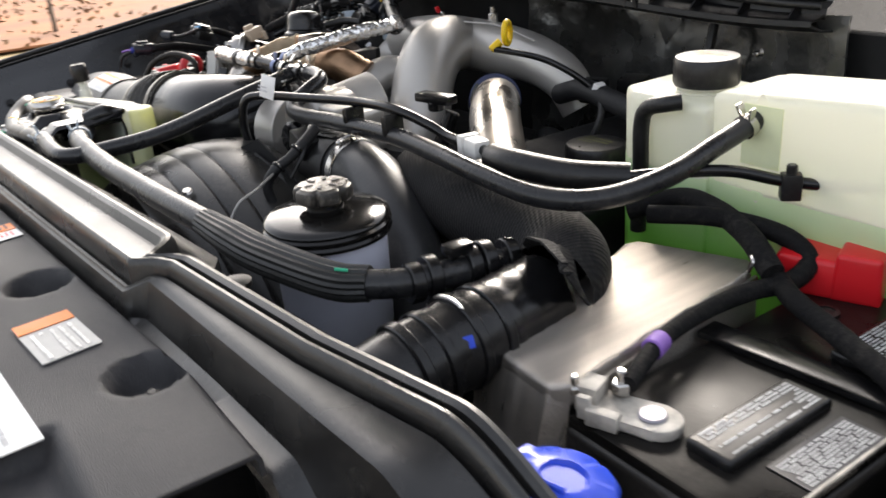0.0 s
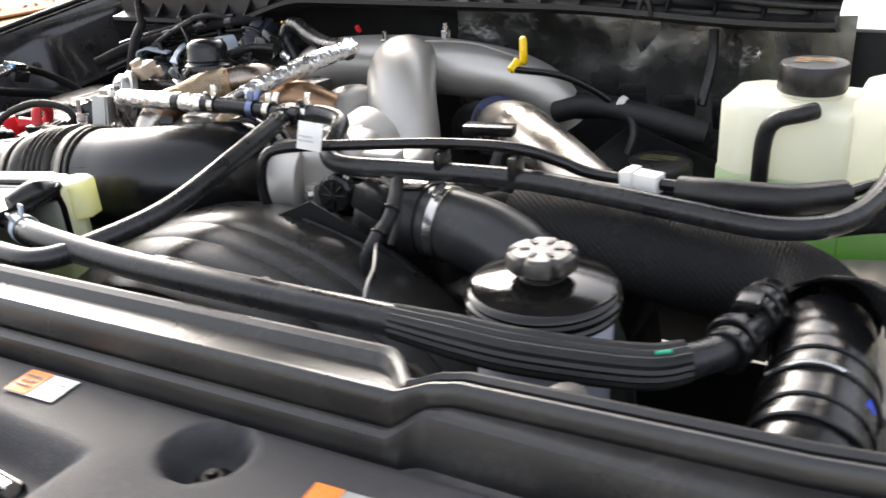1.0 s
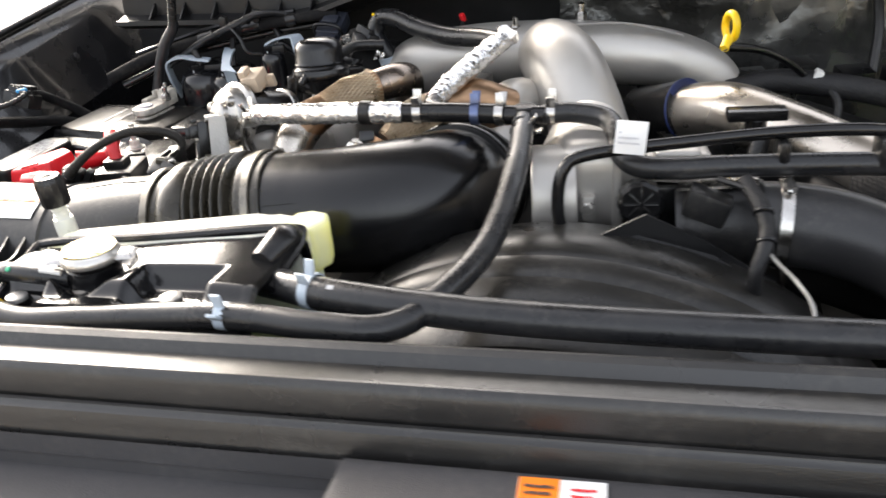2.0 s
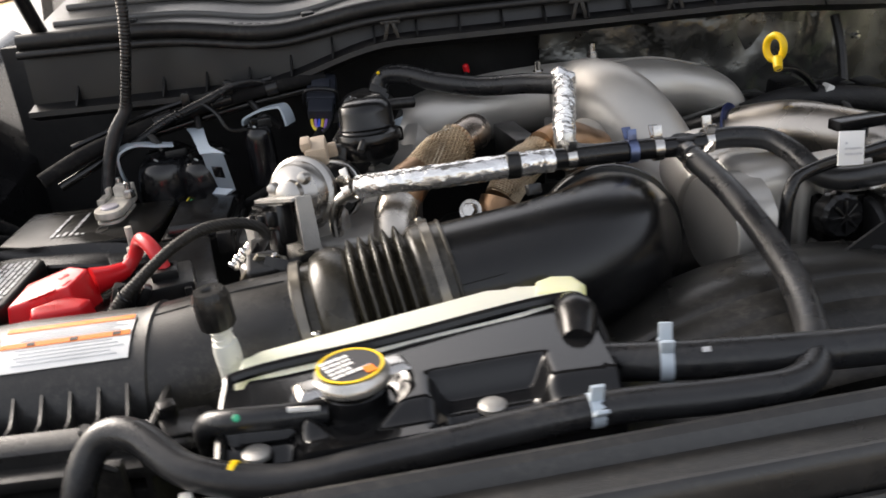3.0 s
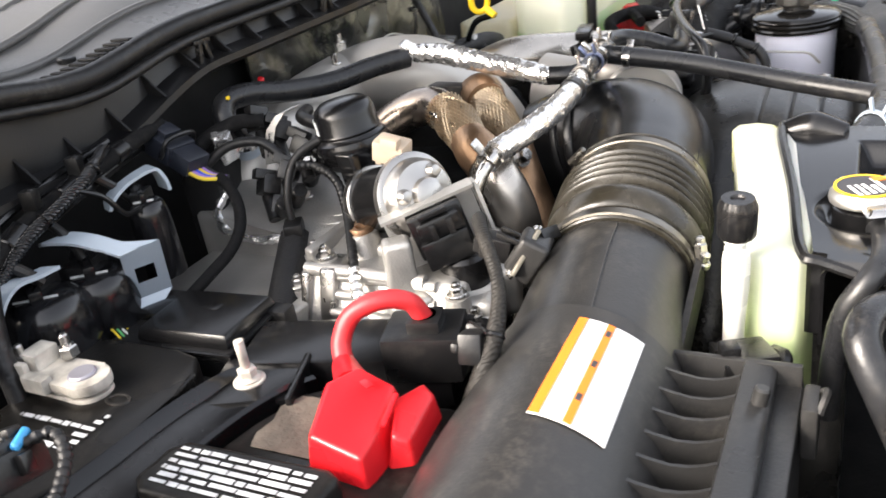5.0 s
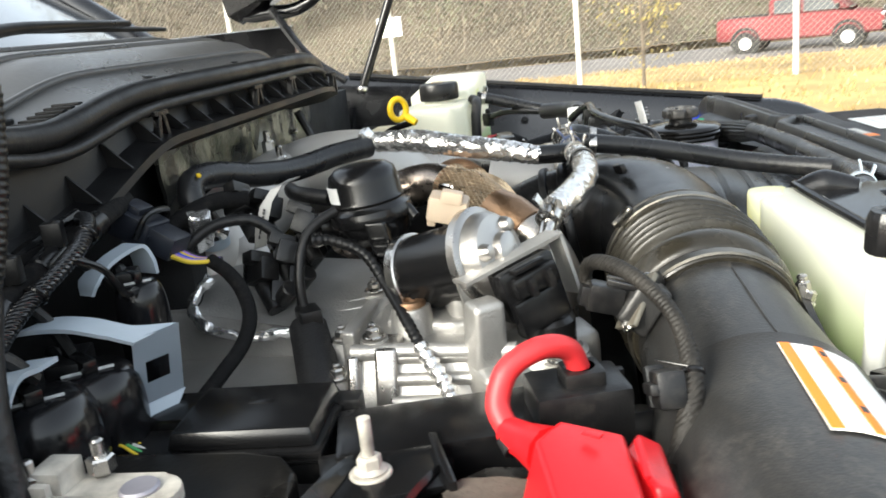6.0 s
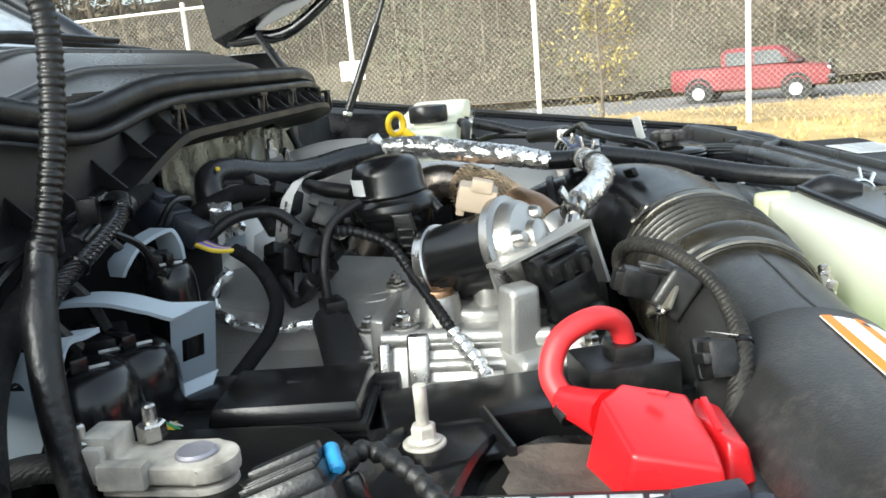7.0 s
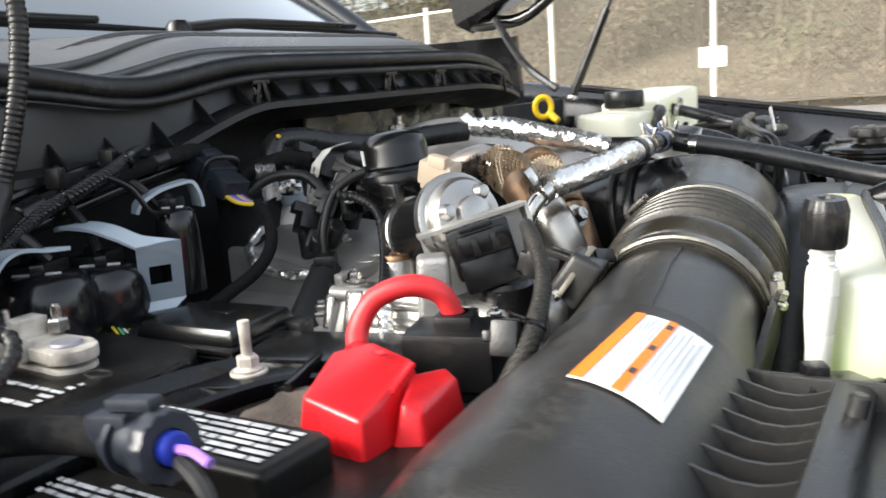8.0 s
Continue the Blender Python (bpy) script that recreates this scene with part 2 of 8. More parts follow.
def spline(pts, sub=6):
    """Catmull-Rom points through the given ones."""
    p = [Vector(q) for q in pts]
    if len(p) == 2:
        return [p[0].lerp(p[1], i / sub) for i in range(sub + 1)]
    e = [2 * p[0] - p[1]] + p + [2 * p[-1] - p[-2]]
    out = []
    for i in range(1, len(e) - 2):
        a, b, c, d = e[i - 1:i + 3]
        for k in range(sub):
            t = k / sub
            out.append(0.5 * (2 * b + (c - a) * t + (2 * a - 5 * b + 4 * c - d) * t * t + (3 * b - a - 3 * c + d) * t ** 3))
    return out + [p[-1]]


def tube(pts, r, n=14, sub=6, ribs=None, caps=True, flutes=0.0):
    """A round pipe along a smooth line. r: one radius or one per point; ribs: function of metres along it that scales the radius."""
    line = spline(pts, sub)
    rs = [r] * len(line) if not isinstance(r, (list, tuple)) else [r[min(i // sub, len(r) - 2)] * (1 - (i % sub) / sub) + r[min(i // sub + 1, len(r) - 1)] * ((i % sub) / sub) if i < len(line) - 1 else r[-1] for i in range(len(line))]
    bm = bmesh.new()
    up, s, rings = None, 0.0, []
    for i, c in enumerate(line):
        t = (line[min(i + 1, len(line) - 1)] - line[max(i - 1, 0)]).normalized()
        if up is None:
            up = t.orthogonal().normalized()
        up = (up - t * up.dot(t)).normalized()
        side = t.cross(up)
        if i:
            s += (c - line[i - 1]).length
        k = rs[i] * (ribs(s) if ribs else 1)
        rings.append([bm.verts.new(c + (up * math.cos(2 * math.pi * j / n) + side * math.sin(2 * math.pi * j / n)) * k * (1 - flutes * (j % 2))) for j in range(n)])
    for a, b in zip(rings, rings[1:]):
        for j in range(n):
            bm.faces.new((a[j], a[(j + 1) % n], b[(j + 1) % n], b[j]))
    if caps:
        bm.faces.new(rings[0][::-1]), bm.faces.new(rings[-1])
    return bm


def axis_pose(at, axis, spin=0.0):
    """A pose whose z points along axis."""
    q = Vector(axis).normalized().to_track_quat('Z', 'Y').to_matrix().to_4x4()
    return Matrix.Translation(at) @ q @ Matrix.Rotation(spin, 4, 'Z')


def lathe(profile, m, n=32, lobes=0, depth=0.0):
    """A turned body: (radius, height) pairs round the pose's z. lobes, depth: a scalloped rim."""
    bm = bmesh.new()
    rings = []
    for r, z in profile:
        if r < 1e-6:
            rings.append([bm.verts.new(m @ Vector((0, 0, z)))])
        else:
            rings.append([bm.verts.new(m @ Vector(((r * (1 - depth * max(0, math.cos(lobes * a)) ** 4) if lobes else r) * math.cos(a), (r * (1 - depth * max(0, math.cos(lobes * a)) ** 4) if lobes else r) * math.sin(a), z))) for a in (2 * math.pi * j / n for j in range(n))])
    for a, b in zip(rings, rings[1:]):
        if len(a) == 1 and len(b) == 1:
            continue
        for j in range(n):
            k = (j + 1) % n
            if len(a) == 1:
                bm.faces.new((a[0], b[k], b[j]))
            elif len(b) == 1:
                bm.faces.new((a[j], a[k], b[0]))
            else:
                bm.faces.new((a[j], a[k], b[k], b[j]))
    if len(rings[0]) > 1 and len(rings[-1]) > 1:
        for j in range(n):
            bm.faces.new((rings[-1][j], rings[-1][(j + 1) % n], rings[0][(j + 1) % n], rings[0][j]))
    else:
        for ring in (rings[0], rings[-1]):
            if len(ring) > 1:
                bm.faces.new(ring)
    return bm


def cyl(at, axis, r, h, n=24, bevel=0.0015, r2=None):
    """A cylinder from at along axis, with eased rims."""
    r2 = r if r2 is None else r2
    b = min(bevel, h * 0.3, r * 0.5)
    return lathe([(0, 0), (r - b, 0), (r, b), (r2, h - b), (r2 - b, h), (0, h)], axis_pose(at, axis), n)


def box(size, m, bevel=0.003, seg=2, top=(1, 1), shift=(0, 0)):
    """A box on the pose's origin, z up from 0; top scales and shift moves its upper face."""
    bm = bmesh.new()
    sx, sy, sz = size
    lo = [bm.verts.new((x * sx / 2, y * sy / 2, 0)) for x, y in ((-1, -1), (1, -1), (1, 1), (-1, 1))]
    hi = [bm.verts.new((x * sx / 2 * top[0] + shift[0], y * sy / 2 * top[1] + shift[1], sz)) for x, y in ((-1, -1), (1, -1), (1, 1), (-1, 1))]
    bm.faces.new(lo[::-1]), bm.faces.new(hi)
    for i in range(4):
        bm.faces.new((lo[i], lo[(i + 1) % 4], hi[(i + 1) % 4], hi[i]))
    if bevel:
        bmesh.ops.bevel(bm, geom=bm.edges[:], offset=min(bevel, sx * 0.4, sy * 0.4, sz * 0.4), segments=seg, profile=0.6, affect='EDGES')
    bmesh.ops.transform(bm, matrix=m, verts=bm.verts)
    return bm


def prism(poly, z0, z1, bevel=0.003, seg=2, ztop=None):
    """A plate with the outline poly between two heights; ztop: height of the upper face as a function of x, y."""
    bm = bmesh.new()
    lo = [bm.verts.new((x, y, z0)) for x, y in poly]
    hi = [bm.verts.new((x, y, ztop(x, y) if ztop else z1)) for x, y in poly]
    bm.faces.new(lo[::-1]), bm.faces.new(hi)
    k = len(poly)
    for i in range(k):
        bm.faces.new((lo[i], lo[(i + 1) % k], hi[(i + 1) % k], hi[i]))
    if bevel:
        bmesh.ops.bevel(bm, geom=bm.edges[:], offset=bevel, segments=seg, profile=0.6, affect='EDGES')
    return bm


def frustum(lo, hi, bevel=0.004, seg=3):
    """A block between a lower and an upper outline of as many corners."""
    bm = bmesh.new()
    a, b = [bm.verts.new(p) for p in lo], [bm.verts.new(p) for p in hi]
    bm.faces.new(a[::-1]), bm.faces.new(b)
    for k in range(len(a)):
        bm.faces.new((a[k], a[(k + 1) % len(a)], b[(k + 1) % len(a)], b[k]))
    bmesh.ops.bevel(bm, geom=bm.edges[:], offset=bevel, segments=seg, profile=0.6, affect='EDGES')
    return bm


def loft(sections, closed=False, thick=0.0):
    """A skin over rows of points, with a thickness."""
    bm = bmesh.new()
    rows = [[bm.verts.new(p) for p in s] for s in sections]
    for a, b in zip(rows, rows[1:]):
        k = len(a)
        for j in range(k if closed else k - 1):
            bm.faces.new((a[j], a[(j + 1) % k], b[(j + 1) % k], b[j]))
    if closed:
        bm.faces.new(rows[0][::-1]), bm.faces.new(rows[-1])
    if thick:
        bmesh.ops.recalc_face_normals(bm, faces=bm.faces)
        bmesh.ops.solidify(bm, geom=bm.faces[:], thickness=thick)
    return bm


def crumple(bm, amp, freq):
    """Pushes every corner about a little, as in creased foil."""
    for v in bm.verts:
        q = v.co * freq
        v.co += Vector((noise.noise(q), noise.noise(q + Vector((17, 3, 5))), noise.noise(q + Vector((5, 31, 11))))) * amp
    return bm


def hexbolt(parent, at, axis, r=0.006, h=0.006, material=None, washer=True):
    """A hexagon head on a washer, as one part."""
    m = axis_pose(at, axis)
    b = lathe([(0, 0), (r, 0), (r, h * 0.85), (r * 0.85, h), (0, h)], m, 6)
    if washer:
        b = merge(b, lathe([(0, -0.001), (r * 1.5, -0.001), (r * 1.5, 0.0012), (0, 0.0012)], m, 20))
    return part("bolt", b, material or STEEL, parent)


def clamp_band(parent, at, axis, r, w=0.012, material=None, screw=True, side=(0, 0, 1)):
    """A worm-drive hose clamp: a band with its screw housing."""
    m = axis_pose(Vector(at) - Vector(axis).normalized() * w / 2, axis)
    band = part("hose_clamp", lathe([(r, 0), (r + 0.0022, 0.001), (r + 0.0022, w - 0.001), (r, w)], m, 40), material or STEEL, parent, "bright steel worm-drive hose clamp")
    if screw:
        a = Vector(axis).normalized()
        s = (Vector(side) - a * Vector(side).dot(a)).normalized()
        part("clamp_screw", merge(box((0.012, 0.016, 0.008), axis_pose(Vector(at) + s * (r + 0.001), s), 0.0015), cyl(Vector(at) + s * (r + 0.006) - a.cross(s) * 0.013, a.cross(s), 0.004, 0.026, 12)), material or STEEL, band)
    return band


def spring_clip(parent, at, axis, r, material=None, side=(0, 0, 1)):
    """A spring hose clip with two raised ears."""
    a = Vector(axis).normalized()
    s = (Vector(side) - a * Vector(side).dot(a)).normalized()
    t = a.cross(s)
    m = axis_pose(Vector(at) - a * 0.005, a)
    b = merge(lathe([(r, 0), (r + 0.0016, 0.0), (r + 0.0016, 0.01), (r, 0.01)], m, 28),
              box((0.003, 0.01, 0.012), Matrix.Translation(Vector(at) + s * r + t * 0.006) @ Matrix((t, a, s)).transposed().to_4x4(), 0.0008),
              box((0.003, 0.01, 0.015), Matrix.Translation(Vector(at) + s * r - t * 0.005) @ Matrix((t, a, s)).transposed().to_4x4() @ Matrix.Rotation(-0.5, 4, 'Y'), 0.0008))
    return part("spring_clip", b, material or STEEL, parent, "bright spring hose clip")


def bars(parent, m, w, h, rows, material, name="printing", gap=0.5, seed=1, lift=0.0006):
    """Unreadable print: thin bars in rows on the pose's xy plane, one mesh."""
    rnd = random.Random(seed)
    bm = bmesh.new()
    dy = h / rows
    for i in range(rows):
        x = -w / 2
        y = h / 2 - dy * (i + 0.5)
        while x < w / 2 - 0.002:
            k = min(rnd.uniform(0.05, 0.22) * w, w / 2 - x)
            up, down = (rnd.uniform(0.6, 1.0) * dy * (1 - gap) / 2 for _ in range(2))
            vs = [bm.verts.new(m @ Vector((a, b, lift))) for a, b in ((x, y - down), (x + k, y - down), (x + k, y + up), (x, y + up))]
            bm.faces.new(vs)
            x += k + rnd.uniform(0.01, 0.03) * w
            if rnd.random() < 0.06:
                break
    return tagged(part(name, bm, material, parent), kind="stuff")


def flat(w, h, m, t=0.0008):
    """A thin sticker on the pose's xy plane."""
    return box((w, h, t), m, 0)


def hose(name, pts, r, material, label, category="hose", **kw):
    return solid(name, tube(pts, r, **kw), material, label, category)

# ---- surroundings: lot, grass, road, fence, woods ----
GRASS = mat("dry_autumn_grass", (0.37, 0.255, 0.105), 0.9, var=0.4, bump=0.8, fine=14, scale=0.9)
BLADES = mat("grass_blades", (0.38, 0.265, 0.105), 0.8, var=0.3, bump=0, scale=1.3, island=0.5)
CONCRETE = mat("pale_concrete", (0.5, 0.48, 0.45), 0.85, var=0.15, bump=0.5, fine=30, scale=0.8)
ASPHALT = mat("worn_asphalt", (0.16, 0.15, 0.145), 0.9, var=0.2, bump=0.5, fine=30, scale=0.6)
GALV = mat("galvanised_steel", (0.34, 0.32, 0.28), 0.55, 0.3, var=0.15, bump=0.1, scale=3)
POSTW = mat("pale_fence_post", (0.66, 0.65, 0.6), 0.6, var=0.1, bump=0.1, scale=4)
BARK = mat("grey_brown_bark", (0.13, 0.107, 0.082), 0.9, var=0.3, bump=0.6, fine=20, scale=3)
WOODS = mat("autumn_foliage", (0.115, 0.093, 0.064), 0.9, var=0.2, bump=0, scale=0.25, island=0.22)
WOODS_G = mat("green_foliage", (0.082, 0.08, 0.05), 0.9, var=0.2, bump=0, scale=0.3, island=0.35)
LEAFY = mat("yellow_orange_leaves", (0.26, 0.21, 0.07), 0.7, var=0.4, bump=0, scale=3, island=0.5)


def smooth(a, b, x):
    t = min(1, max(0, (x - a) / (b - a)))
    return t * t * (3 - 2 * t)


def ground_z(x, y):
    return -0.7 * smooth(17, 25, x) + 7.2 * smooth(35, 52, x)


def leaves(bm, centre, spread, count, size, rn):
    """Small tilted leaf blades scattered in a clump."""
    for _ in range(count):
        c = Vector(centre) + Vector((rn.gauss(0, spread[0]), rn.gauss(0, spread[1]), rn.gauss(0, spread[2])))
        n1 = Vector((rn.uniform(-1, 1), rn.uniform(-1, 1), rn.uniform(-1, 1))).normalized()
        n2 = n1.orthogonal().normalized()
        k = size * rn.uniform(0.5, 1.3)
        bm.faces.new([bm.verts.new(c + q) for q in (n1 * k, n2 * k * 0.5, -n1 * k, -n2 * k * 0.5)])


xs = [-400, -150, -60, -30] + [-20 + 1.0 * i for i in range(82)] + [70, 90, 150, 400]
ys = [-400, -150, -60] + [-40 + 2.0 * i for i in range(41)] + [60, 150, 400]
bm = bmesh.new()
grid = [[bm.verts.new((x, y, ground_z(x, y) + (0.012 * noise.noise((x * 0.9, y * 0.9, 0)) if 7 < x < 60 or x < -10 else 0))) for x in xs] for y in ys]
for r0, r1 in zip(grid, grid[1:]):
    for i in range(len(xs) - 1):
        bm.faces.new((r0[i], r0[i + 1], r1[i + 1], r1[i]))
solid("ground", bm, GRASS, "dry yellow and orange autumn grass round the lot", "ground", kind="structure")
solid("pavement", prism([(-10.5, -60), (7.4, -60), (7.4, 60), (-10.5, 60)], -0.1, 0.02, 0), CONCRETE, "pale worn concrete lot under the truck", "pavement", kind="structure")
solid("road", loft([[(24.5 + 2.0 * i, y, -0.64 - 0.03 * (i == 0 or i == 4)) for i in range(5)] for y in range(-80, 81, 4)], thick=0.06), ASPHALT, "grey asphalt road behind the fence", "road", kind="structure")

rnd = random.Random(3)
bm = bmesh.new()
for _ in range(9000):
    if rnd.random() < 0.75:
        x, y = rnd.uniform(7.5, 22), rnd.uniform(-12, 14)
    else:
        x, y = rnd.uniform(7.5, 14), rnd.uniform(-8, 12)
    z, a, hh, w = ground_z(x, y), rnd.uniform(0, 6.28), rnd.uniform(0.03, 0.1), rnd.uniform(0.01, 0.03)
    c, s = math.cos(a), math.sin(a)
    lx, ly = rnd.uniform(-0.05, 0.05), rnd.uniform(-0.05, 0.05)
    bm.faces.new([bm.verts.new(v) for v in ((x - c * w, y - s * w, z - 0.01), (x + c * w, y + s * w, z - 0.01), (x + lx, y + ly, z + hh))])
solid("grass", bm, BLADES, "tufts of dry yellow grass and fallen leaves", "grass", kind="stuff")

# orange leaf litter and thin saplings beyond the far edge of the lot
LITTER = mat("orange_leaf_litter", (0.27, 0.12, 0.055), 0.95, var=0.35, bump=0.8, fine=16, scale=1.1)
solid("leaf_litter", loft([[(x, y, ground_z(x, y) + 0.03 + 0.03 * noise.noise((x * 0.7, y * 0.7, 2))) for x in [-60, -48, -40] + [-34 + 1.0 * i for i in range(24)]] for y in range(-20, 41)], thick=0.03), LITTER, "orange and brown fallen leaves over bare earth", "ground", kind="structure")
rl = random.Random(17)
bm = bmesh.new()
for _ in range(1600):
    x, y = rl.uniform(-30, -10.8), rl.uniform(0, 12)
    leaves(bm, (x, y, ground_z(x, y) + 0.07), (0.02, 0.02, 0.01), 1, 0.06, rl)
solid("fallen_leaves", bm, mat("dry_brown_leaves", (0.2, 0.1, 0.035), 0.85, var=0.4, bump=0, scale=3, island=0.5), "scattered yellow and brown fallen leaves", "leaves", kind="stuff")
for sx, sy, sh in ((-12.13, 2.39, 2.4), (-19.5, 8.6, 3.2)):
    sp_ = root("sapling", (sx, sy, 0), "thin bare grey-brown sapling among fallen leaves", "tree", "saplings")
    part("trunk", tube([(sx, sy, -0.05), (sx - 0.05, sy + 0.02, sh * 0.4), (sx - 0.04, sy - 0.05, sh * 0.75), (sx - 0.1, sy, sh)], [0.032, 0.026, 0.018, 0.005], 8), BARK, sp_)
    for k in range(7):
        z0, a = sh * (0.45 + 0.07 * k), 2.4 * k
        part("branch", tube([(sx - 0.045, sy, z0), (sx - 0.05 + 0.2 * math.cos(a), sy + 0.2 * math.sin(a), z0 + 0.2), (sx - 0.05 + 0.34 * math.cos(a), sy + 0.34 * math.sin(a), z0 + 0.5)], [0.01, 0.007, 0.002], 6, 3), BARK, sp_)

# chain-link fence
FX, FY, FDX, FDY = 15.79, 7.56, -0.7215, -3.527
fence = root("chain_link_fence", (FX, FY, 0.0), "tall chain-link fence with pale posts along the grass", "fence")
u = Vector((FDX, FDY, 0)).normalized()
STEP = math.hypot(FDX, FDY)
TOP = 2.95
for k in range(-3, 6):
    px, py = FX + FDX * k, FY + FDY * k
    part("post", merge(cyl((px, py, -0.1), (0, 0, 1), 0.045, TOP + 0.18, 14), lathe([(0.05, 0), (0.05, 0.03), (0.02, 0.06), (0, 0.06)], Matrix.Translation((px, py, TOP + 0.08)), 14)), POSTW, fence)
    if k < 5:
        a = Vector((px, py, 0))
        part("top_rail", cyl(a + Vector((0, 0, TOP)), u, 0.028, STEP, 10), POSTW, fence)
        bm = bmesh.new()
        H0, H1, cell, th = 0.02, TOP, 0.07, 0.0024
        nrm = Vector((-u.y, u.x, 0)) * th
        for sgn in (1, -1):
            c = -(H1 - H0)
            while c < STEP + (H1 - H0):
                # a wire from the bottom rail to the top rail, clipped to the panel
                s0, s1 = (c, c + (H1 - H0)) if sgn > 0 else (c + (H1 - H0), c)
                t0, t1 = 0.0, 1.0
                for lim, hi in ((0, False), (STEP, True)):
                    dd = s1 - s0
                    tt = (lim - s0) / dd
                    if (dd > 0) == hi:
                        t1 = min(t1, tt)
                    else:
                        t0 = max(t0, tt)
                if t1 > t0 + 0.01:
                    p0 = a + u * (s0 + (s1 - s0) * t0) + Vector((0, 0, H0 + (H1 - H0) * t0))
                    p1 = a + u * (s0 + (s1 - s0) * t1) + Vector((0, 0, H0 + (H1 - H0) * t1))
                    w = Vector((u.x, u.y, 0)) * th
                    v = [bm.verts.new(q) for q in (p0 - w, p0 + w, p0 + nrm * 1.7, p1 - w, p1 + w, p1 + nrm * 1.7)]
                    bm.faces.new((v[0], v[1], v[4], v[3])), bm.faces.new((v[1], v[2], v[5], v[4])), bm.faces.new((v[2], v[0], v[3], v[5]))
                c += cell * 1.414
        part("wire_mesh", bm, GALV, fence, "grey woven wire mesh")
sg = root("fence_sign", (FX + FDX - 0.05, FY + FDY, 1.42), "small white sign on the fence post", "sign")
ms = Matrix.Translation((FX + FDX - 0.07, FY + FDY, 1.44)) @ Matrix((Vector((-u.x, -u.y, 0)), Vector((0, 0, 1)), Vector((-1, 0.2, 0)).normalized())).transposed().to_4x4()
part("plate", box((0.5, 0.36, 0.01), ms, 0.003), PAPER, sg)
bars(sg, ms @ Matrix.Translation((0, 0, 0.011)), 0.42, 0.26, 5, GREYINK, seed=4)


# young tree by the fence
yt = root("young_tree", (13.6, -0.55, 0.0), "young tree with sparse yellow and orange leaves", "tree")
rt = random.Random(8)
trunk = tube([(13.6, -0.55, -0.1), (13.62, -0.57, 0.9), (13.6, -0.52, 1.8), (13.63, -0.55, 3.0)], [0.035, 0.028, 0.018, 0.006], 8)
lv = bmesh.new()
for i in range(34):
    z0 = rt.uniform(0.5, 2.3)
    a = rt.choice((1, -1)) * rt.uniform(0.4, 2.2)
    ln = rt.uniform(0.5, 1.1) * (1.2 - z0 / 4)
    e = Vector((13.6 + ln * 0.5 * math.cos(a), -0.55 + ln * math.sin(a) * 0.85, z0 + ln * 0.95))
    m0 = Vector((13.6, -0.55, z0)).lerp(e, 0.5) - Vector((0, 0, 0.08))
    trunk = merge(trunk, tube([(13.6, -0.55, z0), m0, e], [0.012, 0.009, 0.003], 5, 3))
    for t in (0.3, 0.45, 0.6, 0.75, 0.9, 1.0):
        leaves(lv, Vector((13.6, -0.55, z0)).lerp(e, t), (0.06, 0.07, 0.06), 3, 0.042, rt)
leaves(lv, (13.6, -0.55, 0.55), (0.15, 0.25, 0.2), 60, 0.035, rt)
part("trunk", trunk, BARK, yt)
part("crown", lv, LEAFY, yt)

# woods
rw = random.Random(11)
bm, bg, bt = bmesh.new(), bmesh.new(), bmesh.new()
for i in range(340):
    x, y = rw.uniform(37, 62), rw.uniform(-48, 62)
    z = ground_z(x, y)
    hh = rw.uniform(6, 15)
    lean = rw.uniform(-0.6, 0.6)
    bt = merge(bt, tube([(x, y, z - 0.3), (x, y + lean * 0.5, z + hh * 0.5), (x, y + lean, z + hh)], [0.08, 0.06, 0.02], 5, 2))
    tgt = bg if rw.random() < 0.35 else bm
    for _ in range(9):
        zz = z + hh * rw.uniform(0.15, 1.0)
        leaves(tgt, (x + rw.gauss(0, 1.0), y + rw.gauss(0, 1.5), zz), (0.7, 0.9, 0.6), 60, 0.17, rw)
for i in range(420):
    x, y = rw.uniform(33, 44), rw.uniform(-42, 50)
    leaves(bg if rw.random() < 0.45 else bm, (x, y, ground_z(x, y) + rw.uniform(0.2, 1.4)), (0.6, 0.9, 0.5), 50, 0.13, rw)
solid("wooded_bank", loft([[(x, y, ground_z(x, y) + 0.4 + 0.25 * noise.noise((x * 0.3, y * 0.3, 1))) for x in (33.5, 36, 39, 42, 46, 50, 55, 60, 75)] for y in range(-90, 100, 3)], thick=0.05), mat("leaf_litter", (0.1, 0.082, 0.058), 0.95, var=0.2, bump=0.4, fine=6, scale=0.3), "brown leaf-covered bank below the woods", "bank", kind="structure")
wo = root("woods", (48, 0, 0), "brown and green autumn woods behind the road", "woods", kind="stuff")
part("trunks", bt, BARK, wo)
part("brown_leaves", bm, WOODS, wo)
part("green_leaves", bg, WOODS_G, wo)

# red pickup on the road
RPAINT = mat("dark_red_car_paint", (0.16, 0.025, 0.03), 0.6, var=0.15, bump=0, coat=0.15)
TYRE = mat("tyre_rubber", (0.02, 0.02, 0.02), 0.8)
TINTED = mat("tinted_car_glass", (0.035, 0.04, 0.045), 0.4, var=0.1, bump=0, spec=0.3)
RIM = mat("alloy_rim", (0.6, 0.6, 0.6), 0.35, 0.8)
pk = root("pickup_truck", (27.6, -6.6, -0.63), "dark red crew-cab pickup truck with a black grille on the road", "pickup truck")
PK = Matrix.Translation((27.6, -6.6, -0.63)) @ Matrix.Rotation(radians(-90 - 22), 4, 'Z')


def pk_loft(secs, thick=0.0):
    return loft([[PK @ Vector(p) for p in q] for q in secs], closed=not thick, thick=thick)


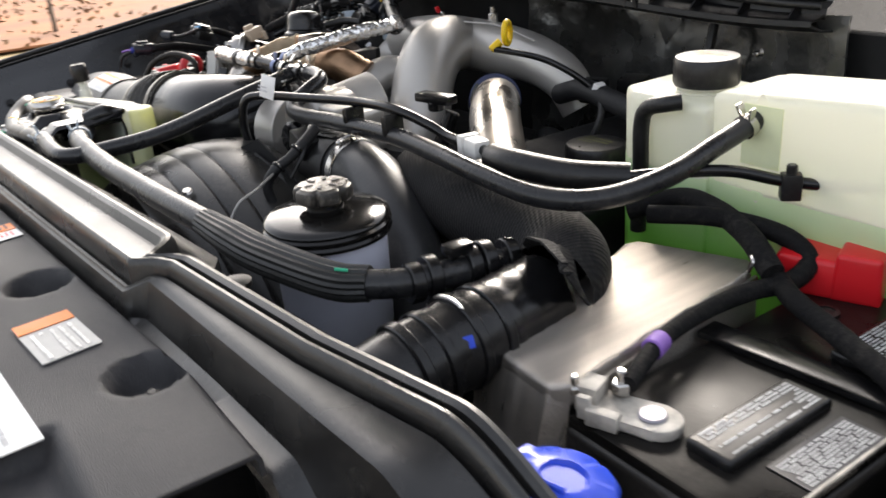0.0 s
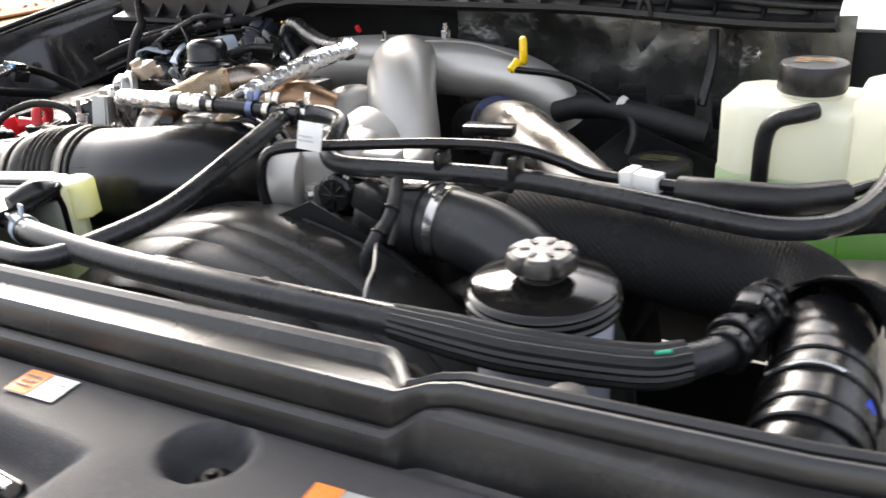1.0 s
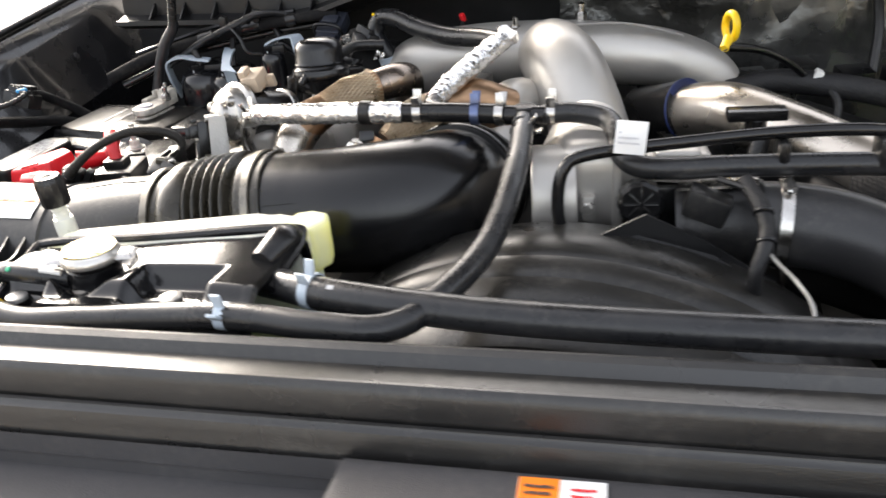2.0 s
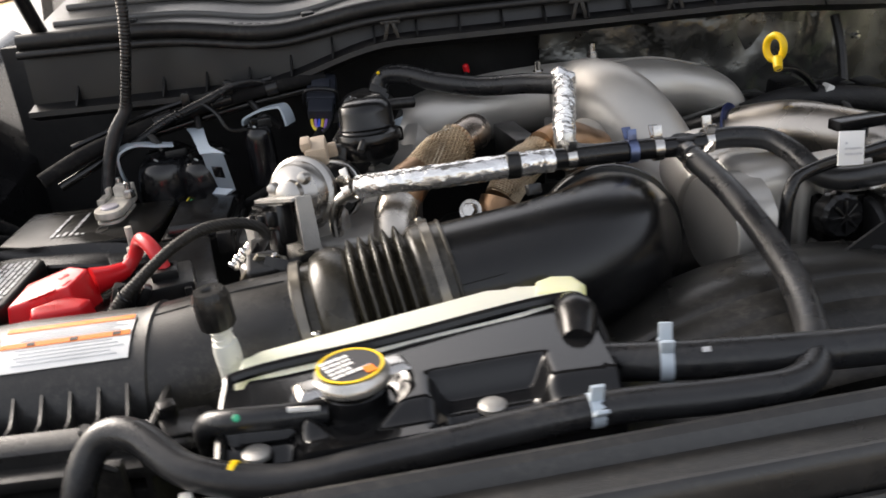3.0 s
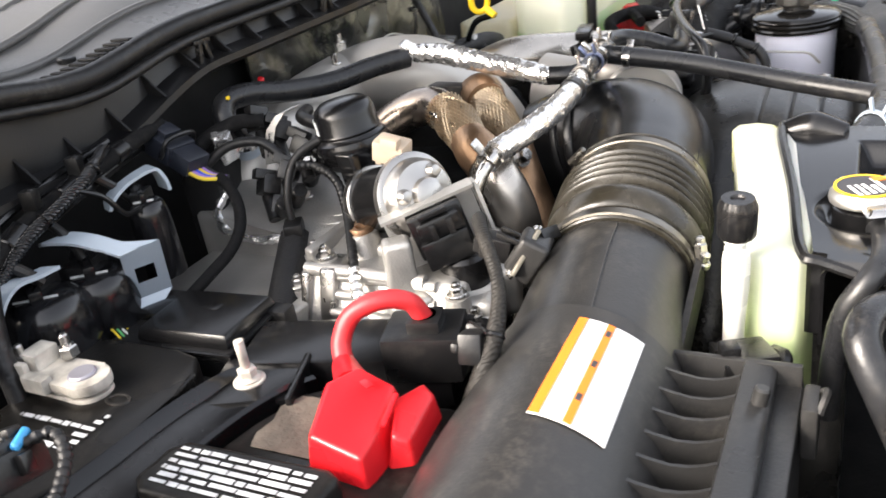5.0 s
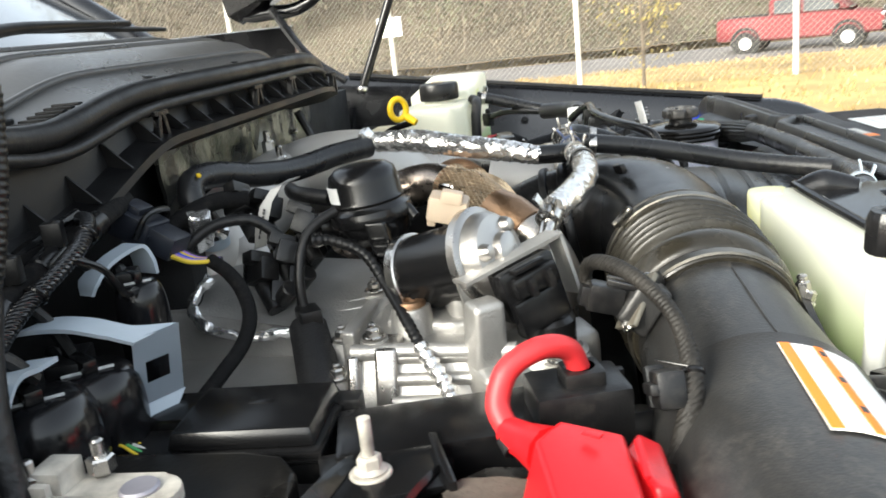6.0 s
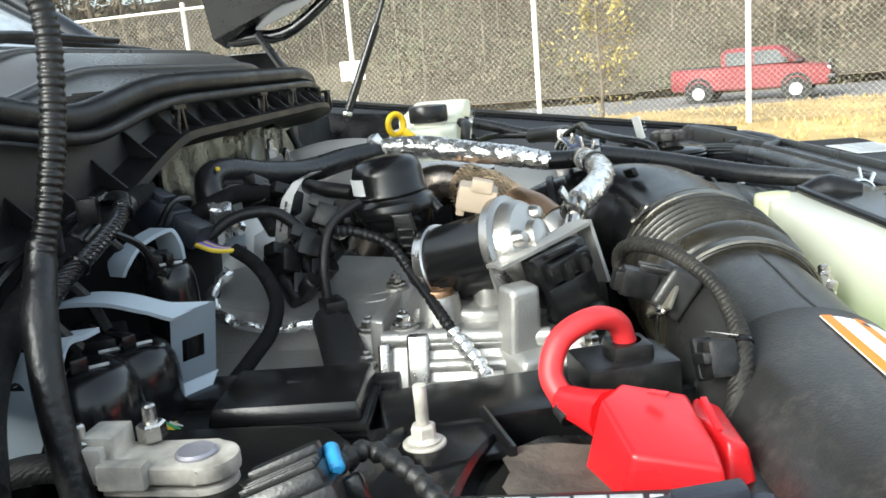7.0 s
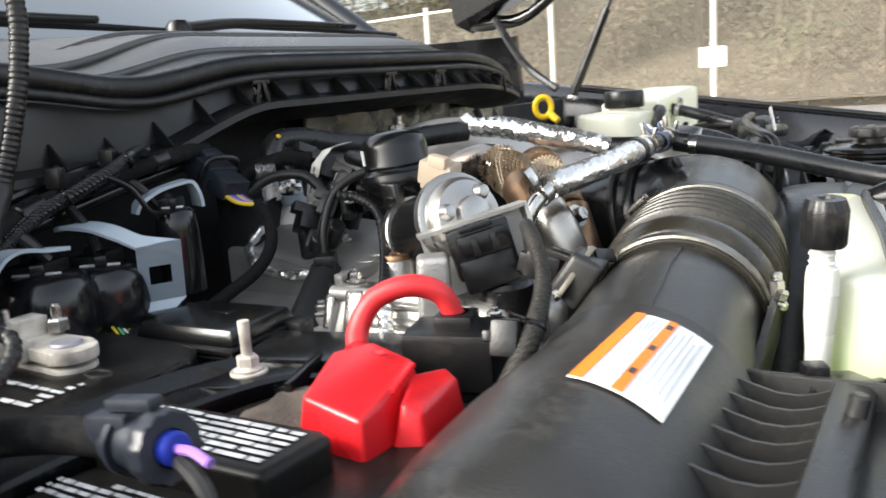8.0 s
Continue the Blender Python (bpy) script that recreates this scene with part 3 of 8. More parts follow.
def ring(x, hw, z0, z1, tuck=0.06):
    return [(x, -hw, z0 + tuck), (x, -hw + tuck, z0), (x, hw - tuck, z0), (x, hw, z0 + tuck), (x, hw, z1 - tuck), (x, hw - tuck, z1), (x, -hw + tuck, z1), (x, -hw, z1 - tuck)]


part("body", pk_loft([ring(x, hw, z0, z1) for x, hw, z0, z1 in ((-2.45, 0.9, 0.5, 1.08), (-2.35, 0.97, 0.46, 1.16), (-0.85, 0.98, 0.42, 1.16), (1.1, 0.98, 0.42, 1.16), (1.5, 0.97, 0.44, 1.12), (2.2, 0.95, 0.46, 1.04), (2.36, 0.9, 0.48, 0.96))]), RPAINT, pk)
part("cab", pk_loft([ring(x, hw, 1.08, z1, 0.12) for x, hw, z1 in ((-0.85, 0.9, 1.6), (-0.7, 0.86, 1.72), (0.75, 0.84, 1.74), (1.0, 0.86, 1.62), (1.5, 0.92, 1.16))]), RPAINT, pk)
for s_ in (-1, 1):
    for x0, x1, x2 in ((-0.7, 0.05, 0.05), (0.15, 1.15, 0.85)):
        part("side_window", pk_loft([[(x0, s_ * 0.93, 1.2), (x0, s_ * 0.89, 1.6)], [(x1, s_ * 0.945, 1.2), (x2, s_ * 0.885, 1.6)]], 0.02), TINTED, pk)
    for x in (-1.55, 1.4):
        part("wheel_arch", lathe([(0.36, -0.012), (0.45, -0.012), (0.45, 0.05), (0.36, 0.05)], PK @ axis_pose((x, s_ * 0.985, 0.42), (0, -s_, 0)), 32), TYRE, pk, "dark wheel arch")
        w_ = part("wheel", lathe([(0, -0.02), (0.22, -0.02), (0.24, 0.0), (0.35, 0.0), (0.36, 0.03), (0.36, 0.2), (0.34, 0.23), (0, 0.23)], PK @ axis_pose((x, s_ * 1.0, 0.37), (0, -s_, 0)), 28), TYRE, pk, "black tyre")
        part("rim", lathe([(0, -0.035), (0.07, -0.035), (0.09, -0.02), (0.18, -0.03), (0.2, -0.015), (0, -0.01)], PK @ axis_pose((x, s_ * 1.0, 0.37), (0, -s_, 0)), 20), RIM, w_, "pale alloy rim")
    part("headlight", box((0.1, 0.26, 0.18), PK @ Matrix.Translation((2.31, s_ * 0.76, 0.82)), 0.03), PAPER, pk, "clear headlight")
    part("mirror", box((0.1, 0.2, 0.14), PK @ Matrix.Translation((1.12, s_ * 1.08, 1.24)), 0.03), TYRE, pk)
part("windscreen", pk_loft([[(1.02, -0.78, 1.58), (1.02, 0.78, 1.58)], [(1.46, -0.85, 1.2), (1.46, 0.85, 1.2)]], 0.02), TINTED, pk)
part("grille", box((0.12, 1.2, 0.4), PK @ Matrix.Translation((2.35, 0, 0.8)), 0.04), SATIN, pk, "black grille")
part("bumper", box((0.22, 1.86, 0.26), PK @ Matrix.Translation((2.4, 0, 0.5)), 0.05), SATIN, pk)
part("bed_floor", box((1.4, 1.6, 0.03), PK @ Matrix.Translation((-1.6, 0, 1.15)), 0.01), TYRE, pk)

# ---- truck body round the engine bay ----
def fender_z(y):
    return 1.205 + 0.145 * y


def make_fender(name, s, drop, label):
    rows = []
    for i in range(31):
        y = -0.16 + 0.054 * i
        z0 = fender_z(y) - 0.05 * smooth(0.05, -0.16, y) - drop
        rows.append([(s * 1.02, y, 0.72), (s * 1.02, y, z0 - 0.16), (s * 1.04, y, z0 - 0.14), (s * 1.08, y, z0 - 0.05), (s * 1.1, y, z0 - 0.012), (s * 1.115, y, z0 - 0.002), (s * 1.135, y, z0 - 0.002), (s * 1.155, y, z0 - 0.015), (s * 1.165, y, z0 - 0.05), (s * 1.17, y, z0 - 0.14), (s * 1.17, y, 0.62)])
    f = root(name, (s * 1.1, 0.6, 0.62), label, "truck fender")
    part("panel", loft(rows, thick=0.004), PAINT, f)
    part("edge_seal", tube([(s * 1.105, 0.1 + 0.1 * i, fender_z(0.1 + 0.1 * i) + 0.002 - drop) for i in range(12)], 0.007, 10, 3), RUBBER, f, "black rubber edge seal")
    for i in range(7):
        hexbolt(f, (s * 1.062, 0.12 + 0.15 * i, fender_z(0.12 + 0.15 * i) - 0.09 - drop), (-s * 0.9, 0, 0.5), 0.007, 0.007, PLASTIC)
    return f


make_fender("fender", -1, 0.0, "glossy black front fender beside the air filter box")
make_fender("fender", 1, 0.03, "glossy black front fender beside the coolant tank")
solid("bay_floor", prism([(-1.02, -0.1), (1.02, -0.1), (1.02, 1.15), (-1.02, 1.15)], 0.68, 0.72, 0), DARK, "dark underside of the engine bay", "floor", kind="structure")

# firewall with aluminised insulation
fw = root("firewall", (0, 1.2, 0.72), "dark firewall with crinkled foil insulation", "wall", kind="structure")
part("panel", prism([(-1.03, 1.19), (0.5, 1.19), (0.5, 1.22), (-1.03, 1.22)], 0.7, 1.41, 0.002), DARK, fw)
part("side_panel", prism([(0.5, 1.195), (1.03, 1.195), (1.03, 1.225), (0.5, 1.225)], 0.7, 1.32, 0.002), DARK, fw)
rows = []
for j in range(15):
    z = 1.0 + 0.025 * j
    rows.append([(-0.12 + 0.0125 * i, 1.165 + 0.012 * noise.noise((i * 0.22, j * 0.5, 3)) + 0.006 * noise.noise((i * 0.7, j * 1.3, 8)), z) for i in range(57)])
part("insulation", loft(rows, thick=0.006), INSULATION, fw, "crinkled aluminised insulation mat")
part("stud", merge(cyl((0.44, 1.18, 1.285), (0, -1, 0), 0.005, 0.035, 12), cyl((0.44, 1.17, 1.285), (0, -1, 0), 0.018, 0.003, 20), lathe([(0, 0), (0.009, 0), (0.009, 0.008), (0, 0.008)], axis_pose((0.44, 1.165, 1.285), (0, -1, 0)), 6)), STEEL, fw)
part("tag", box((0.06, 0.05, 0.002), Matrix.Translation((0.26, 1.163, 1.315)) @ Matrix.Rotation(radians(90), 4, 'X') @ Matrix.Rotation(0.5, 4, 'Z'), 0.0008), INSULATION, fw)


# cowl with bulb seal, gussets and wipers
def bead_z(x):
    return 1.43 - 0.022 * math.exp(-((x + 0.55) / 0.11) ** 2) - 0.05 * smooth(0.15, 0.62, x)


def sweep(x):
    return 0.62 * max(0, x - 0.15) ** 2


COWL_X = [-0.93 + 0.0248 * i for i in range(61)]


cw = root("cowl", (0, 1.15, 1.35), "matt black plastic cowl below the windshield", "cowl", kind="structure")
rows = []
for x in COWL_X:
    b = bead_z(x)
    st = smooth(-0.5, -0.32, x) * (1 - smooth(0.5, 0.75, x))
    d = sweep(x)
    rows.append([(x, 1.05 + d, b - 0.012), (x, 1.056 + d, b + 0.002), (x, 1.09 + d, b + 0.008), (x, 1.12 + d, b + 0.012 + 0.012 * st), (x, 1.16 + d, b + 0.022 + 0.024 * st), (x, 1.24 + d * 0.8, b + 0.036 + 0.022 * st), (x, 1.34 + d * 0.5, 1.484 + 0.01 * st - 0.03 * smooth(0.2, 0.6, x)), (x, 1.44, 1.498 - 0.02 * smooth(0.3, 0.6, x)), (x, 1.52, 1.488)])
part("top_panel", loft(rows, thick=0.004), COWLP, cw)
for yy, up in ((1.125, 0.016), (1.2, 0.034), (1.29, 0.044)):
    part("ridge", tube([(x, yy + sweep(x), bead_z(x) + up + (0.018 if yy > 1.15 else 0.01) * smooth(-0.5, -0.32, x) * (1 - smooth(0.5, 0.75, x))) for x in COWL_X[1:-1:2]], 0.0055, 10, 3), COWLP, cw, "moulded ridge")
for k in range(5):
    x = -0.78 + 0.28 * k
    part("push_pin", cyl((x, 1.105 + sweep(x), bead_z(x) + 0.008), (0, -0.1, 1), 0.011, 0.007, 20), PLASTIC, cw)
part("bulb_seal", tube([(x, 1.035 + sweep(x), bead_z(x) + 0.003) for x in COWL_X[::2]], 0.0125, 14, 3), RUBBER, cw, "thick rubber bulb seal")
part("seal_lip", tube([(x, 1.02 + sweep(x), bead_z(x) - 0.014) for x in COWL_X[::2]], 0.006, 10, 3), RUBBER, cw)


def lip_z(x):
    return 1.384 - 0.05 * smooth(-0.36, -0.6, x) - 0.035 * smooth(0.15, 0.6, x)


rows = []
for x in COWL_X:
    b, lz, d = bead_z(x), lip_z(x), sweep(x)
    rows.append([(x, p + d, q) for p, q in ((1.05, b - 0.012), (1.036, b - 0.02), (1.034, b - 0.03), (1.03, lz + 0.006), (1.012, lz + 0.001), (1.0, lz), (0.999, lz - 0.008), (1.03, lz - 0.02), (1.1, lz - 0.03))])
# same cowl plastic, its colour darkened for the shade under the bead
COWLDARK = mat("shaded_cowl_plastic", (0.005, 0.005, 0.0055), 0.4, bump=0.1, fine=600)
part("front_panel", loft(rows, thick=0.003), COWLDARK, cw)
for i in range(22):
    x = -0.86 + 0.066 * i
    lz, d = lip_z(x), sweep(x)
    g = bmesh.new()
    v = [g.verts.new(p) for p in ((x, 1.004 + d, lz + 0.002), (x, 1.034 + d, lz + 0.002), (x, 1.034 + d, lz + 0.03), (x + 0.003, 1.004 + d, lz + 0.002), (x + 0.003, 1.034 + d, lz + 0.002), (x + 0.003, 1.034 + d, lz + 0.03))]
    for q in ((0, 1, 2), (5, 4, 3), (0, 3, 4, 1), (1, 4, 5, 2), (2, 5, 3, 0)):
        g.faces.new([v[k] for k in q])
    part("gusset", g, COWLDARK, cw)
for x in (-0.37, -0.08, 0.07, 0.3):
    z = bead_z(x) - 0.022
    part("clip", merge(box((0.03, 0.012, 0.005), Matrix.Translation((x, 1.018, z)), 0.001), box((0.006, 0.008, 0.032), Matrix.Translation((x - 0.012, 1.016, z - 0.03)) @ Matrix.Rotation(0.25, 4, 'Y'), 0.001), box((0.006, 0.008, 0.032), Matrix.Translation((x + 0.012, 1.016, z - 0.03)) @ Matrix.Rotation(-0.25, 4, 'Y'), 0.001)), PLASTIC, cw)
for i in range(14):
    x = -0.62 + 0.014 * i
    part("louvre", box((0.008, 0.03, 0.003), Matrix.Translation((x, 1.075, bead_z(x) + 0.007)), 0.0008), DARK, cw)
ws = root("windshield", (0, 1.5, 1.48), "dark curved windshield glass reflecting a pale sky", "windshield")
rows = []
for j in range(9):
    t = j / 8
    rows.append([(-0.86 + 0.086 * i, 1.5 + 0.95 * t + 0.16 * ((i - 10) / 10) ** 2, 1.485 + 0.62 * t) for i in range(21)])
part("glass", loft(rows, thick=0.005), GLASS, ws)
part("lower_trim", tube(rows[0][::2], 0.012, 10, 4), RUBBER, ws, "black rubber trim along the glass")
for s, x0, x1 in ((0, -0.75, -0.12), (1, -0.1, 0.6)):
    w = root("wiper", (x0, 1.45, 1.5), "black wiper arm and blade parked on the glass", "wiper", "wipers")
    part("arm", tube([(x0, 1.44, 1.515), (x0 + 0.2, 1.47, 1.532), (x1 - 0.1, 1.5, 1.535)], [0.012, 0.01, 0.007], 10), PLASTIC, w)
    part("blade", tube([(x0 + 0.12, 1.5, 1.53), ((x0 + x1) / 2, 1.52, 1.532), (x1 + 0.12, 1.53, 1.52)], [0.005, 0.009, 0.005], 8), RUBBER, w)
    part("pivot", lathe([(0, 0), (0.022, 0), (0.022, 0.02), (0.015, 0.03), (0, 0.032)], Matrix.Translation((x0, 1.44, 1.5)), 20), PLASTIC, w)
cabin = root("cabin", (0, 2.3, 1.45), "black truck cab behind the windshield", "truck cab")
part("roof", loft([[(-0.8 + 0.16 * i, y, 2.1 + 0.05 * (1 - ((i - 5) / 5) ** 2)) for i in range(11)] for y in (2.4, 2.6, 3.2, 4.2)], thick=0.03), PAINT, cabin)
for s in (-1, 1):
    part("pillar", tube([(s * 0.93, 1.66, 1.46), (s * 0.86, 2.1, 1.8), (s * 0.8, 2.5, 2.12)], 0.035, 10), PAINT, cabin)
    part("side_panel", loft([[(s * 1.0, y, 0.6), (s * 1.02, y, 1.2), (s * 0.98, y, 1.5)] for y in (1.3, 2.5, 4.2)], thick=0.02), PAINT, cabin)
    part("side_glass", loft([[(s * 0.97, y, 1.5), (s * 0.82, y, 2.08)] for y in (2.3, 3.2, 4.1)], thick=0.005), GLASS, cabin)

# open hood, its skirt and gas strut
hd = root("hood", (0, 1.4, 1.5), "open black truck hood seen from below", "hood")


def hood_z(y):
    d = 1.34 - y
    return 1.53 + 0.2 * d + 1.0 * max(0, d) ** 2 + 1.5 * max(0, d - 0.22) ** 2


rows = []
for i in range(21):
    x = -0.95 + 0.095 * i
    e = smooth(0.8, 0.95, abs(x))
    # unseen middle raised above its true height so sunlight passes below it
    c = 0.68 * (1 - smooth(0.6, 0.86, abs(x)))
    rows.append([(x, 1.41, hood_z(1.41) + 0.11 - 0.03 * e + c), (x, 1.425, hood_z(1.42) + 0.03 - 0.03 * e + c)] + [(x, y, hood_z(y) + 0.03 + 0.02 * (1 - e) + c * smooth(0.7, 1.25, y)) for y in (1.3, 1.2, 1.1, 1.0, 0.9, 0.75, 0.65)] + [(x, 0.6, hood_z(0.6) + 0.06), (x, 0.6, hood_z(0.6) + 0.12)] + [(x, y, hood_z(y) + 0.13 - 0.04 * e + c * smooth(0.7, 1.25, y)) for y in (0.75, 0.9, 1.2, 1.4)])
part("shell", loft(rows, thick=0.004), PAINT, hd)
for s in (-1, 1):
    part("skirt", tube([(s * 0.93, 1.42, hood_z(1.42) + 0.02), (s * 0.93, 1.36, hood_z(1.36) + 0.01), (s * 0.935, 1.2, hood_z(1.2) - 0.005), (s * 0.935, 0.9, hood_z(0.9)), (s * 0.93, 0.62, hood_z(0.62) + 0.03)], [0.012, 0.02, 0.016, 0.016, 0.016], 10), PAINT, hd)
    part("hinge", tube([(s * 0.88, 1.15, 1.35), (s * 0.885, 1.24, 1.42), (s * 0.885, 1.32, hood_z(1.32) + 0.01)], 0.011, 8), PAINT, hd)
    st = root("hood_strut", (s * 0.893, 1.113, 1.325), "black gas strut holding up the hood", "strut", "hood struts")
    part("cylinder", tube([(s * 0.893, 1.113, 1.325), (s * 0.915, 1.02, 1.54)], 0.011, 14), SATIN, st)
    part("rod", tube([(s * 0.915, 1.02, 1.54), (s * 0.93, 0.95, 1.72)], 0.006, 12), SATIN, st)
    part("ball_joint", lathe([(0, -0.012), (0.012, -0.006), (0.014, 0), (0.012, 0.006), (0, 0.012)], Matrix.Translation((s * 0.893, 1.113, 1.325)), 16), STEEL, st)

# radiator cover with pin wells, latch recess, raised ridge behind it
PINS = ((0.275, 0.092), (0.562, 0.129))


def cover_edge(x):
    return min(0.157, 0.105 + 0.088 * x)


def cover_z(x, y):
    z = 1.19
    for px, py in PINS:
        r = math.hypot(x - px, y - py)
        z -= 0.034 * (1 - smooth(0.024, 0.038, r))
    rx, ry = abs(x - 0.08) - 0.11, y - 0.048
    d = max(rx, ry)
    z -= 0.03 * (1 - smooth(-0.03, 0.004, d)) * smooth(-0.25, -0.02, y)
    rx = abs(x - 0.66) - 0.07
    z -= 0.022 * (1 - smooth(-0.02, 0.0, max(rx, y - 0.045)))
    z -= 0.034 * smooth(-0.094, -0.106, x - 0.1 * (0.1 - y) * 0.5)
    z -= 0.05 * smooth(-0.06, -0.22, y) + 0.004 * smooth(0.74, 0.77, x)
    return z


rc = root("radiator_cover", (0, 0, 1.12), "matt grey-black plastic radiator cover with pin wells", "cover panel")
rows = []
for i in range(261):
    x = -0.82 + 0.006 * i
    e = cover_edge(x)
    rows.append([(x, -0.24, 1.06)] + [(x, -0.24 + (e + 0.24) * j / 64, cover_z(x, -0.24 + (e + 0.24) * j / 64)) for j in range(65)] + [(x, e + 0.004, 1.184), (x, e + 0.005, 1.168)])
part("panel", loft(rows, thick=0.004), GREYCOVER, rc, angle=60)
for px, py in PINS:
    part("push_pin", merge(lathe([(0, 0), (0.016, 0), (0.016, 0.003), (0.009, 0.005), (0.009, 0.009), (0, 0.009)], Matrix.Translation((px, py, 1.157)), 20), lathe([(0, 0), (0.005, 0), (0.004, 0.004), (0, 0.004)], Matrix.Translation((px, py, 1.166)), 12)), PLASTIC, rc)


def label_pose(x, y, z, turn=0.0):
    return Matrix.Translation((x, y, z)) @ Matrix.Rotation(turn, 4, 'Z')


lb = solid("warning_label", flat(0.06, 0.033, label_pose(0.069, 0.0885, 1.1915, 0.11)), PAPER, "small orange and white warning label on the radiator cover", "label")
part("orange_half", flat(0.028, 0.0325, label_pose(0.0535, 0.0867, 1.1925, 0.11)), ORANGE, lb)
bars(lb, label_pose(0.0535, 0.0867, 1.1937, 0.11), 0.02, 0.02, 3, INK, "symbol", seed=2)
bars(lb, label_pose(0.084, 0.09, 1.1928, 0.11), 0.018, 0.02, 3, RED, "symbol", seed=3)
lb = solid("warning_label", flat(0.1, 0.056, label_pose(0.432, 0.079, 1.1915, 0.11)), GREYPAPER, "pale grey warning label with an orange edge beside the pin well", "label")
part("orange_strip", flat(0.024, 0.055, label_pose(0.395, 0.0749, 1.1925, 0.11)), ORANGE, lb)
bars(lb, label_pose(0.446, 0.0805, 1.1925, 0.11), 0.062, 0.045, 5, mat("label_print", (0.75, 0.74, 0.7), 0.5, bump=0), seed=5)
lb = solid("paper_label", flat(0.15, 0.1, label_pose(0.54, -0.022, 1.1915, 0.08)), PAPER, "large white paper label at the front of the cover", "label")
bars(lb, label_pose(0.54, -0.022, 1.1925, 0.08), 0.13, 0.08, 8, mat("faint_print", (0.5, 0.5, 0.5), 0.5, bump=0), seed=6)

# hood latch in the recess
lt = root("hood_latch", (0.07, -0.03, 1.13), "black and bright steel hood latch in a recess", "latch")
part("plate", box((0.15, 0.07, 0.012), Matrix.Translation((0.07, -0.02, 1.155)), 0.003), SATIN, lt)
part("jaw", tube([(0.02, -0.02, 1.165), (0.05, 0.0, 1.18), (0.09, -0.005, 1.182), (0.12, -0.025, 1.17)], 0.009, 10), SATIN, lt)
part("striker", tube([(0.1, 0.005, 1.168), (0.15, 0.0, 1.172)], 0.007, 10), STEEL, lt)


def ridge_front(x):
    return 0.129 + 0.085 * x + 0.028 * smooth(0.4, 0.446, x) + 0.025 * max(0, x - 0.446) + 0.08 * max(0, x - 0.69)


def ridge_back(x):
    return max(ridge_front(x) + 0.02, (0.19 + 0.09 * x) * (1 - smooth(0.36, 0.44, x)) + ridge_front(x) * smooth(0.36, 0.44, x))


def crest_y(x):
    k = smooth(0.4, 0.43, x)
    return (0.113 + 0.1 * x) * (1 - k) + (0.178 + 0.06 * (x - 0.42)) * k


sup = root("radiator_support", (0, 0.18, 1.1), "matt black moulded radiator support behind the cover", "panel", kind="structure")
rows = []
for i in range(373):
    x = -0.88 + 0.005 * i
    yc, yf, yb, cy = cover_edge(x), ridge_front(x), ridge_back(x), crest_y(x)
    k = smooth(0.4, 0.43, x)
    low = 0.045 * smooth(0.74, 0.8, x)
    y0 = yc + 0.004
    cy = max(cy, y0 + 0.011)
    yf = max(yf, cy + 0.009)
    yb = max(yb, yf + 0.024)
    g = y0 + (cy - 0.004 - y0) * 0.7
    cz = 1.205 + 0.013 * k
    slot = cy + (yf - 0.001 - cy) * 0.94
    rows.append([(x, y0, 1.15), (x, y0 + 0.001, 1.172 - low), (x, y0 + 0.3 * (g - y0), 1.171 - low), (x, g, 1.176 - low * 0.8), (x, cy - 0.004, cz - 0.01 - low * 0.3), (x, cy - 0.001, cz - 0.002), (x, cy + 0.002, cz),
                 (x, cy + 0.4 * (slot - cy), cz + 0.0025), (x, slot - 0.0015, cz + 0.003), (x, slot - 0.001, cz - 0.006), (x, yf, cz - 0.006), (x, yf + 0.0005, 1.228), (x, yf + 0.003, 1.235), (x, yf + 0.006, 1.2372), (x, yf + 0.0095, 1.2368), (x, yf + 0.0125, 1.233), (x, yf + 0.014, 1.226),
                 (x, max(yf + 0.016, yb - 0.014), 1.225), (x, max(yf + 0.017, yb - 0.008), 1.2345), (x, yb - 0.002, 1.237), (x, yb + 0.003, 1.2355), (x, yb + 0.007, 1.228), (x, yb + 0.01, 1.21), (x, yb + 0.02, 1.15), (x, yb + 0.03, 1.0)])
rows = [[(p[0], p[1], p[2] - 0.07 * smooth(0.84, 0.98, p[0])) for p in q] for q in rows]
part("moulding", loft(rows, thick=0.003), SUPPORT, sup, angle=35)
part("inner_ledge", loft([[(x, ridge_back(x) + 0.008, 1.205), (x, ridge_back(x) + 0.03, 1.2), (x, ridge_back(x) + 0.055, 1.185), (x, ridge_back(x) + 0.06, 1.12)] for x in [-0.85 + 0.05 * i for i in range(34)]], thick=0.003), PLASTIC, sup)
part("bump_stop", lathe([(0, 0), (0.016, 0), (0.016, 0.005), (0.008, 0.008), (0, 0.008)], Matrix.Translation((0.517, 0.238, 1.222)), 18), RUBBER, sup)
part("front_panel", prism([(-0.95, -0.3), (0.95, -0.3), (0.95, -0.24), (-0.95, -0.24)], 0.45, 1.05, 0.02), PAINT, sup)

FAINTINK = mat("faint_ink", (0.5, 0.5, 0.52), 0.5, bump=0)
